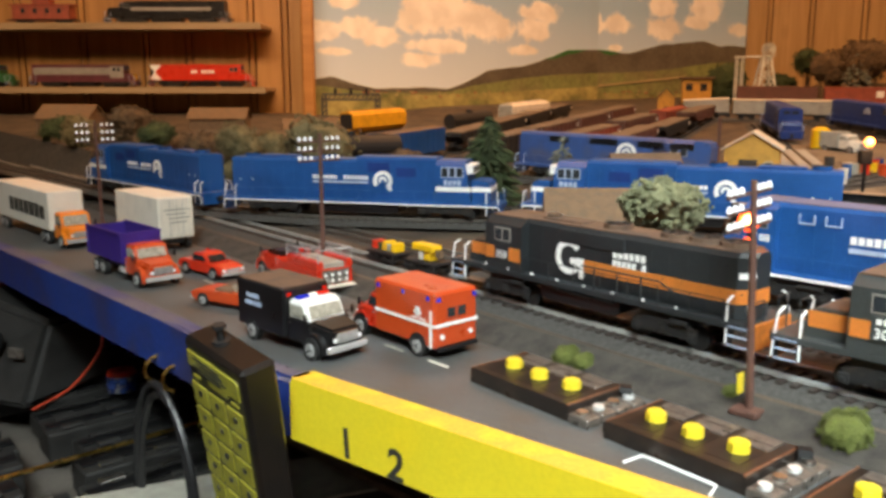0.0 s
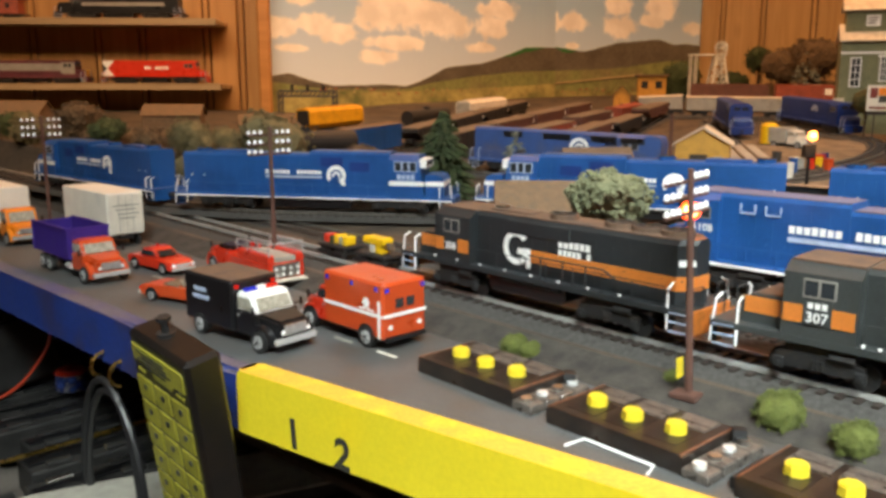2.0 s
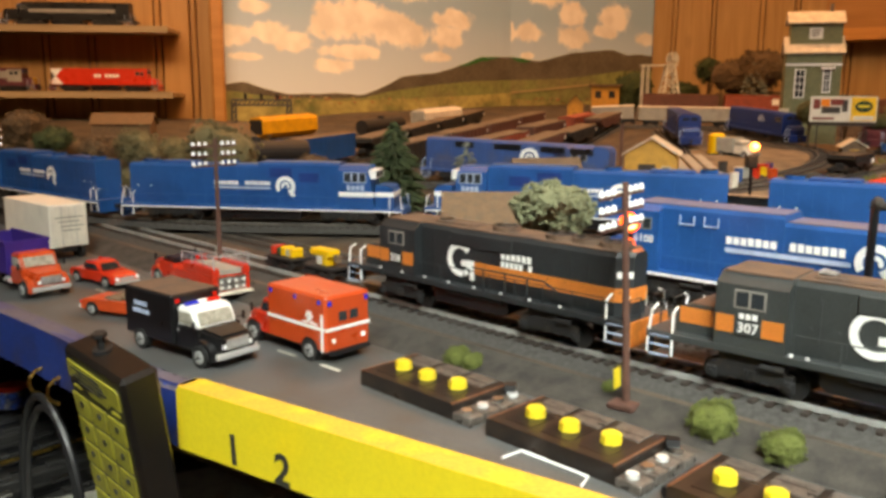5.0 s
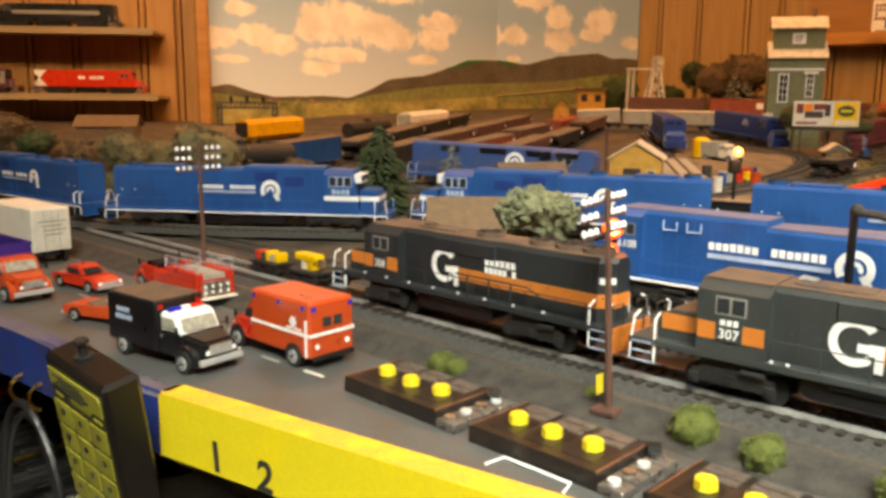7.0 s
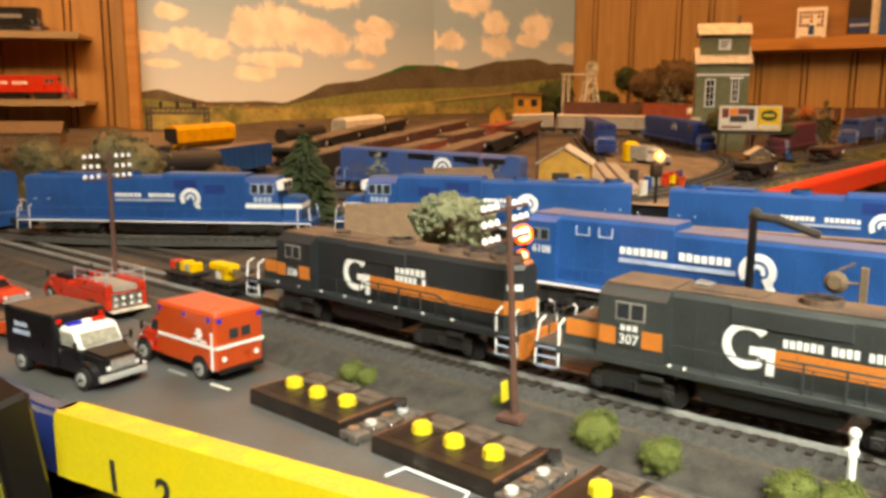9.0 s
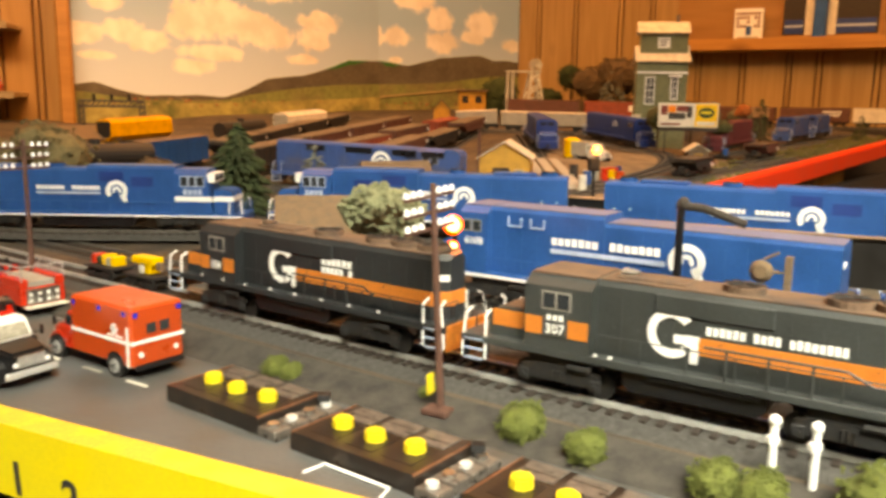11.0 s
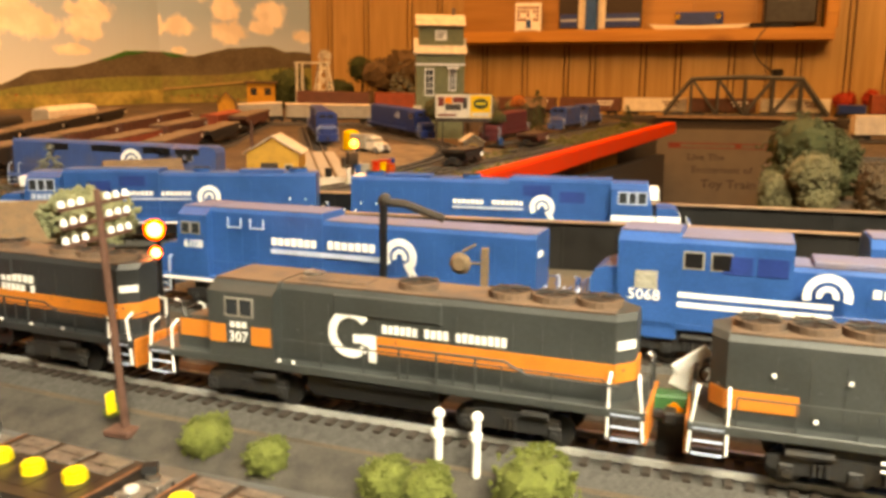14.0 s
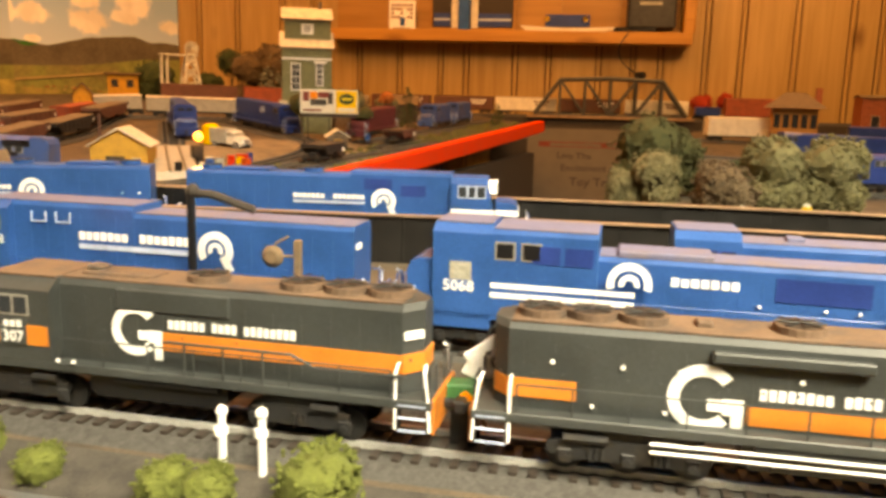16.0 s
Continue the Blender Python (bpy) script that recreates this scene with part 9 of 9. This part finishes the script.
# ---- far side of the aisle: station, brick house, cars ----
t = thing("station", "brown wooden signal station with hipped roof", "building", pose(1.735, 1.045, zed(1.735, 1.045) + 0.010, 0, 0, -50))
boxed("wall", t, "trim_board", -0.045, 0.045, -0.03, 0.03, -0.004, 0.075, 0.0008)
boxed("base", t, "tan_roof", -0.047, 0.047, -0.032, 0.032, -0.014, 0.022, 0.0008)
for k in range(5):
    x = -0.036 + k * 0.018
    boxed("window", t, "glass", x - 0.006, x + 0.006, -0.0312, -0.030, 0.034, 0.062)
bm = bmesh.new()
lo = [bm.verts.new((x, y, 0.075)) for x, y in ((-0.06, -0.045), (0.06, -0.045), (0.06, 0.045), (-0.06, 0.045))]
hi = [bm.verts.new((x, 0, 0.108)) for x in (-0.02, 0.02)]
for f in ((lo[0], lo[1], hi[1], hi[0]), (lo[1], lo[2], hi[1]), (lo[2], lo[3], hi[0], hi[1]), (lo[3], lo[0], hi[0])):
    bm.faces.new(f)
bm.faces.new(lo[::-1])
part("roof", bm, "brown_roof", t)
boxed("chimney", t, "brick", 0.04, 0.052, 0.0, 0.012, 0.075, 0.118)
t = building("house", "red brick industrial building beside the blue cars", pose(2.02, 0.98, zed(2.02, 0.98), 0, 0, -50), 0.16, 0.10, 0.115, 0.120, "brick", "brown_roof", [(-0.05, 0.06, 0.016, 0.03), (0.0, 0.06, 0.016, 0.03), (0.05, 0.06, 0.016, 0.03)])
for lab, at, L, H, mt in (("rust-red boxcar on the wall ledge track", 1.672, 0.125, 0.058, "car_red"), ("low blue covered car on the wall ledge track", 1.566, 0.064, 0.032, "blue_dark")):
    p = wp(at, 0.10)
    freight("boxcar", lab, pose(p.x, p.y, 0.0875, 0, 0, heading(RW)), L, H, mt, "box")
for lab, x, y, ang, L, mt, kd in (("off-white boxcar on the far layout", 1.672, 1.132, -34, 0.145, "car_white", "box"), ("blue boxcar on the far layout", 1.86, 0.90, -53, 0.16, "blue_dark", "box")):
    freight("boxcar", lab, pose(x, y, zed(x, y) + 0.0075, 0, 0, ang), L, 0.050, mt, kd)
    dv = Vector((math.cos(radians(ang)), math.sin(radians(ang))))
    c = Vector((x, y))
    track("railway_track", [c - dv * 0.14, c, c + dv * 0.14], YARD, "far side storage track under a boxcar", step=0.009)
for k, (x, y) in enumerate(((0.915, 0.475), (0.842, 0.498))):
    t = thing("marker_lamp", "small yellow track lamp on the far bank", "lamp", pose(x, y, zed(x, y)), "yellow track lamps")
    boxed("body", t, "machine_yellow", -0.004, 0.004, -0.004, 0.004, 0, 0.012, 0.001)
    boxed("cap", t, "car_white", -0.003, 0.003, -0.003, 0.003, 0.012, 0.015, 0.0006)

# ---- scrub along the edges of the back layout ----
rng = random.Random(44)
bm = bmesh.new()
for k in range(330):
    f = rng.random()
    p = RED0 + (RED1 - RED0) * f - nrm * rng.uniform(0.012, 0.10)
    clump(bm, (p.x, p.y, zed(p.x, p.y) + 0.002), rng.uniform(0.004, 0.010), 8, rng, 0.0028, 0.6)
tagged(new("scrub", mesh_of("scrub", bm, "grass")), "dry olive scrub along the red edge board", "scrub", kind="stuff")
bm = bmesh.new()
for k in range(900):
    x, y = rng.uniform(-0.9, 0.2), rng.uniform(0.70, 1.35)
    if y > float(np.interp(x, [p[0] for p in MAIN], [p[1] for p in MAIN])) + 0.10:
        clump(bm, (x, y, zed(x, y) + 0.002), rng.uniform(0.005, 0.012), 8, rng, 0.003, 0.6)
tagged(new("scrub", mesh_of("scrub", bm, "brown_leaf")), "olive brown scrub behind the main line", "scrub", kind="stuff")

# ---- display shelves on the left wall ----
def shelf(x0, x1, z, label):
    bm = bmesh.new()
    bx(bm, x0, x1, 1.775, 1.880, z - 0.010, z, 0.0015)
    t = lone("display_shelf", bm, "shelf_board", label, "shelf", group="display shelves")
    boxed("shelf_lip", t, "shelf_board", x0, x1 - 0.001, 1.7735, 1.775, z - 0.012, z + 0.0015)


shelf(-1.7, -0.412, 0.272, "worn wooden display shelf holding model locomotives")
shelf(-1.7, -0.408, 0.139, "worn wooden display shelf holding red and grey locomotives")
DISP = dict(FAR, tank=0.026)


def shown(label, x0, x1, z, spec, face=1):
    L = x1 - x0
    k = L / spec["L"]
    t = locomotive("locomotive", label, pose((x0 + x1) / 2, 1.812, z, 0, 0, 0 if face > 0 else 180) @ Matrix.Diagonal((k, 1, 1, 1)), spec, "locomotives on display")
    return t


cp = shown("bright red display locomotive with white and black end chevron", -0.665, -0.442, 0.1395, dict(DISP, body="red", roof=None))
bm = bmesh.new()
prism(bm, [(-0.1035, 0.016), (-0.080, 0.016), (-0.094, 0.032), (-0.080, 0.048), (-0.1035, 0.048)], -0.0126, -0.0123)
part("end_chevron", bm, "white", cp, "white chevron")
bm = bmesh.new()
prism(bm, [(-0.1036, 0.022), (-0.096, 0.032), (-0.1036, 0.042)], -0.0129, -0.0126)
part("end_chevron", bm, "black", cp, "black chevron")
writing(cp, -0.020, 0.030, 0.030, 0.0365, 0.0124, -1, (2, 4), gap=0.2)
stripe(cp, "underframe", "black", -0.107, 0.107, 0.0118, 0.0150, 0.0173, -1)
gr = shown("grey and maroon display locomotive with yellow nose", -0.925, -0.695, 0.1395, dict(DISP, body="maroon"))
stripe(gr, "side_panel", "loco_grey", -0.100, 0.058, 0.0270, 0.0420, 0.01235, -1, "grey side panel")
stripe(gr, "cab_panel", "loco_grey", 0.058, 0.086, 0.020, 0.045, 0.0173, -1)
boxed("nose_panel", gr, "machine_yellow", 0.1027, 0.1035, -0.012, 0.012, 0.015, 0.028)
gn = shown("dark green display locomotive on the shelf", -1.20, -0.965, 0.1395, dict(DISP, body="loco_green"))
eu = shown("black streamlined display locomotive with grey side band", -0.752, -0.488, 0.2725, dict(DISP, body="black", hoods=[(-0.103, 0.050, 0.0335, 0.0480)], cab=(0.050, 0.078, 0.0335, 0.0480, 0.012, 0.006), nose=(0.078, 0.102, 0.030, 0.034), rail=None), -1)
for s in (-1, 1):
    stripe(eu, "side_band", "loco_grey", -0.08, 0.060, 0.027, 0.034, 0.01675, s, "grey side band")
cb = thing("caboose", "rust-red display caboose on the upper shelf", "caboose", pose(-0.888, 1.812, 0.2725))
boxed("body", cb, "car_red", -0.062, 0.062, -0.016, 0.016, 0.010, 0.038, 0.0006)
boxed("roof", cb, "car_red", -0.068, 0.068, -0.018, 0.018, 0.038, 0.041, 0.0006)
boxed("cupola", cb, "car_red", -0.018, 0.018, -0.015, 0.015, 0.041, 0.053, 0.0006)
for x in (-0.038, -0.012, 0.014, 0.040):
    boxed("window", cb, "glass", x - 0.004, x + 0.004, -0.0166, -0.016, 0.022, 0.032)
for x in (-0.042, 0.042):
    bm = bmesh.new()
    for a in (-0.009, 0.009):
        wheelset(bm, x + a, 0.005)
    part("truck", bm, "iron", cb)
boxed("platform", cb, "car_black", -0.074, 0.074, -0.014, 0.014, 0.008, 0.010)

# ---- ledge with keepsakes on the right wall ----
wall_m = pose(BD2.x, BD2.y, 0, 0, 0, heading(RW))
bm = bmesh.new()
bx(bm, 0.50, 1.515, -0.075, 0.0, 0.284, 0.314, 0.003)
t = lone("wall_shelf", bm, "trim_board", "orange stained ledge along the panelled wall", "shelf", wall_m)
boxed("shelf_lip", t, "trim_board", 0.50, 1.515, -0.079, -0.075, 0.286, 0.317, 0.001)
bm = bmesh.new()
bx(bm, 1.490, 1.520, -0.080, 0.0, 0.314, 1.0, 0.003)
lone("shelf_upright", bm, "trim_board", "orange stained upright at the ledge end", "upright", wall_m)
t = thing("hutch_back", "plain brown stained back panel above the ledge", "panel", wall_m)
for k in range(6):
    x = 0.505 + k * 0.164
    boxed("board", t, "hutch", x, x + 0.1625, -0.006, -0.001, 0.3145, 1.0, 0.0008)
t = thing("picture_box", "white picture box with red pattern and blue figure", "box", wall_m @ pose(0.708, -0.045, 0.3145, 0, 0, 6))
boxed("box", t, "white", -0.037, 0.037, -0.012, 0.012, 0, 0.083, 0.001)
rng = random.Random(3)
for i in range(7):
    for j in range(4):
        if rng.random() < 0.7:
            x, z = -0.031 + i * 0.009, 0.032 + j * 0.011
            boxed("print_dot", t, "poster_red" if rng.random() < 0.7 else "copper", x, x + 0.0065, -0.0125, -0.012, z, z + 0.008)
boxed("print", t, "blue", -0.006, 0.008, -0.0128, -0.012, 0.012, 0.036)
boxed("print_line", t, "car_grey", -0.026, 0.026, -0.0125, -0.012, 0.003, 0.008)
for s0, s1 in ((0.790, 0.870), (0.905, 1.030)):
    t = thing("framed_picture", "wooden frame with white mat and blue locomotive picture", "picture", wall_m @ pose(s0, -0.04, 0.3145), "framed pictures on the ledge")
    w = s1 - s0
    boxed("frame", t, "trim_board", 0, w, 0, 0.012, 0, 0.135, 0.001)
    boxed("backing", t, "dark_wall", 0.004, w - 0.004, -0.0008, 0, 0.010, 0.13)
    x = w - 0.020 if s0 < 0.8 else 0.0
    boxed("mat", t, "car_white", x, x + 0.020, -0.0016, -0.0008, 0.010, 0.130)
    boxed("picture", t, "blue_dark", 0.020 if s0 > 0.8 else 0.010, w - (0.010 if s0 > 0.8 else 0.024), -0.0016, -0.0008, 0.014, 0.050)
    boxed("picture_band", t, "dim_white", 0.020 if s0 > 0.8 else 0.010, w - (0.010 if s0 > 0.8 else 0.024), -0.0022, -0.0016, 0.030, 0.036)
bm = bmesh.new()
bx(bm, 0.872, 0.903, -0.070, -0.030, 0.3145, 0.47, 0.002)
lone("book", bm, "blue", "bright blue upright book on the ledge", "book", wall_m)
t = thing("model_boat", "long off-white model hull lying on the ledge", "model boat", wall_m @ pose(1.045, -0.045, 0.3145))
bm = bmesh.new()
prism(bm, [(0.0, 0.018), (0.02, 0.004), (0.10, 0.0), (0.22, 0.002), (0.262, 0.010), (0.268, 0.016), (0.12, 0.012)], -0.012, 0.012)
bmesh.ops.bevel(bm, geom=bm.edges[:], offset=0.002, segments=2, affect="EDGES")
part("hull", bm, "car_white", t)
t = thing("name_board", "dark blue plaque with two brass bulbs on the ledge", "plaque", wall_m @ pose(1.115, -0.02, 0.3145))
boxed("plaque", t, "blue_dark", 0, 0.125, 0, 0.006, 0.018, 0.052, 0.001)
for x in (0.006, 0.112):
    bm = bmesh.new()
    cy(bm, (x, -0.008, 0.040), (x, 0.0, 0.040), 0.008, 14)
    part("bulb", bm, "brass", t)
t = thing("speaker", "black desk speaker with trailing cable on the ledge", "speaker", wall_m @ pose(1.36, -0.04, 0.3145))
boxed("cabinet", t, "under_dark", -0.02, 0.11, -0.03, 0.03, 0.012, 0.13, 0.006)
boxed("foot", t, "black", -0.055, 0.06, -0.03, 0.03, 0, 0.016, 0.004)
for k in range(2):
    boxed("label", t, "car_grey", 0.01, 0.07, -0.0306, -0.030, 0.075 + 0.018 * k, 0.083 + 0.018 * k)
bm = bmesh.new()
pts = [Vector(p) for p in ((1.345, -0.078, 0.314), (1.325, -0.082, 0.285), (1.322, -0.080, 0.255), (1.345, -0.06, 0.225), (1.375, -0.04, 0.207))]
tube(bm, [tuple(v) for v in smooth_line(pts, 0.012)], 0.0022, 6)
lone("speaker_cable", bm, "cable", "black cable hanging from the ledge", "cable", wall_m)
bm = bmesh.new()
bx(bm, 1.372, 1.402, -0.055, -0.030, 0.192, 0.212, 0.006)
lone("plug", bm, "black", "black plug hanging at the cable end", "plug", wall_m)
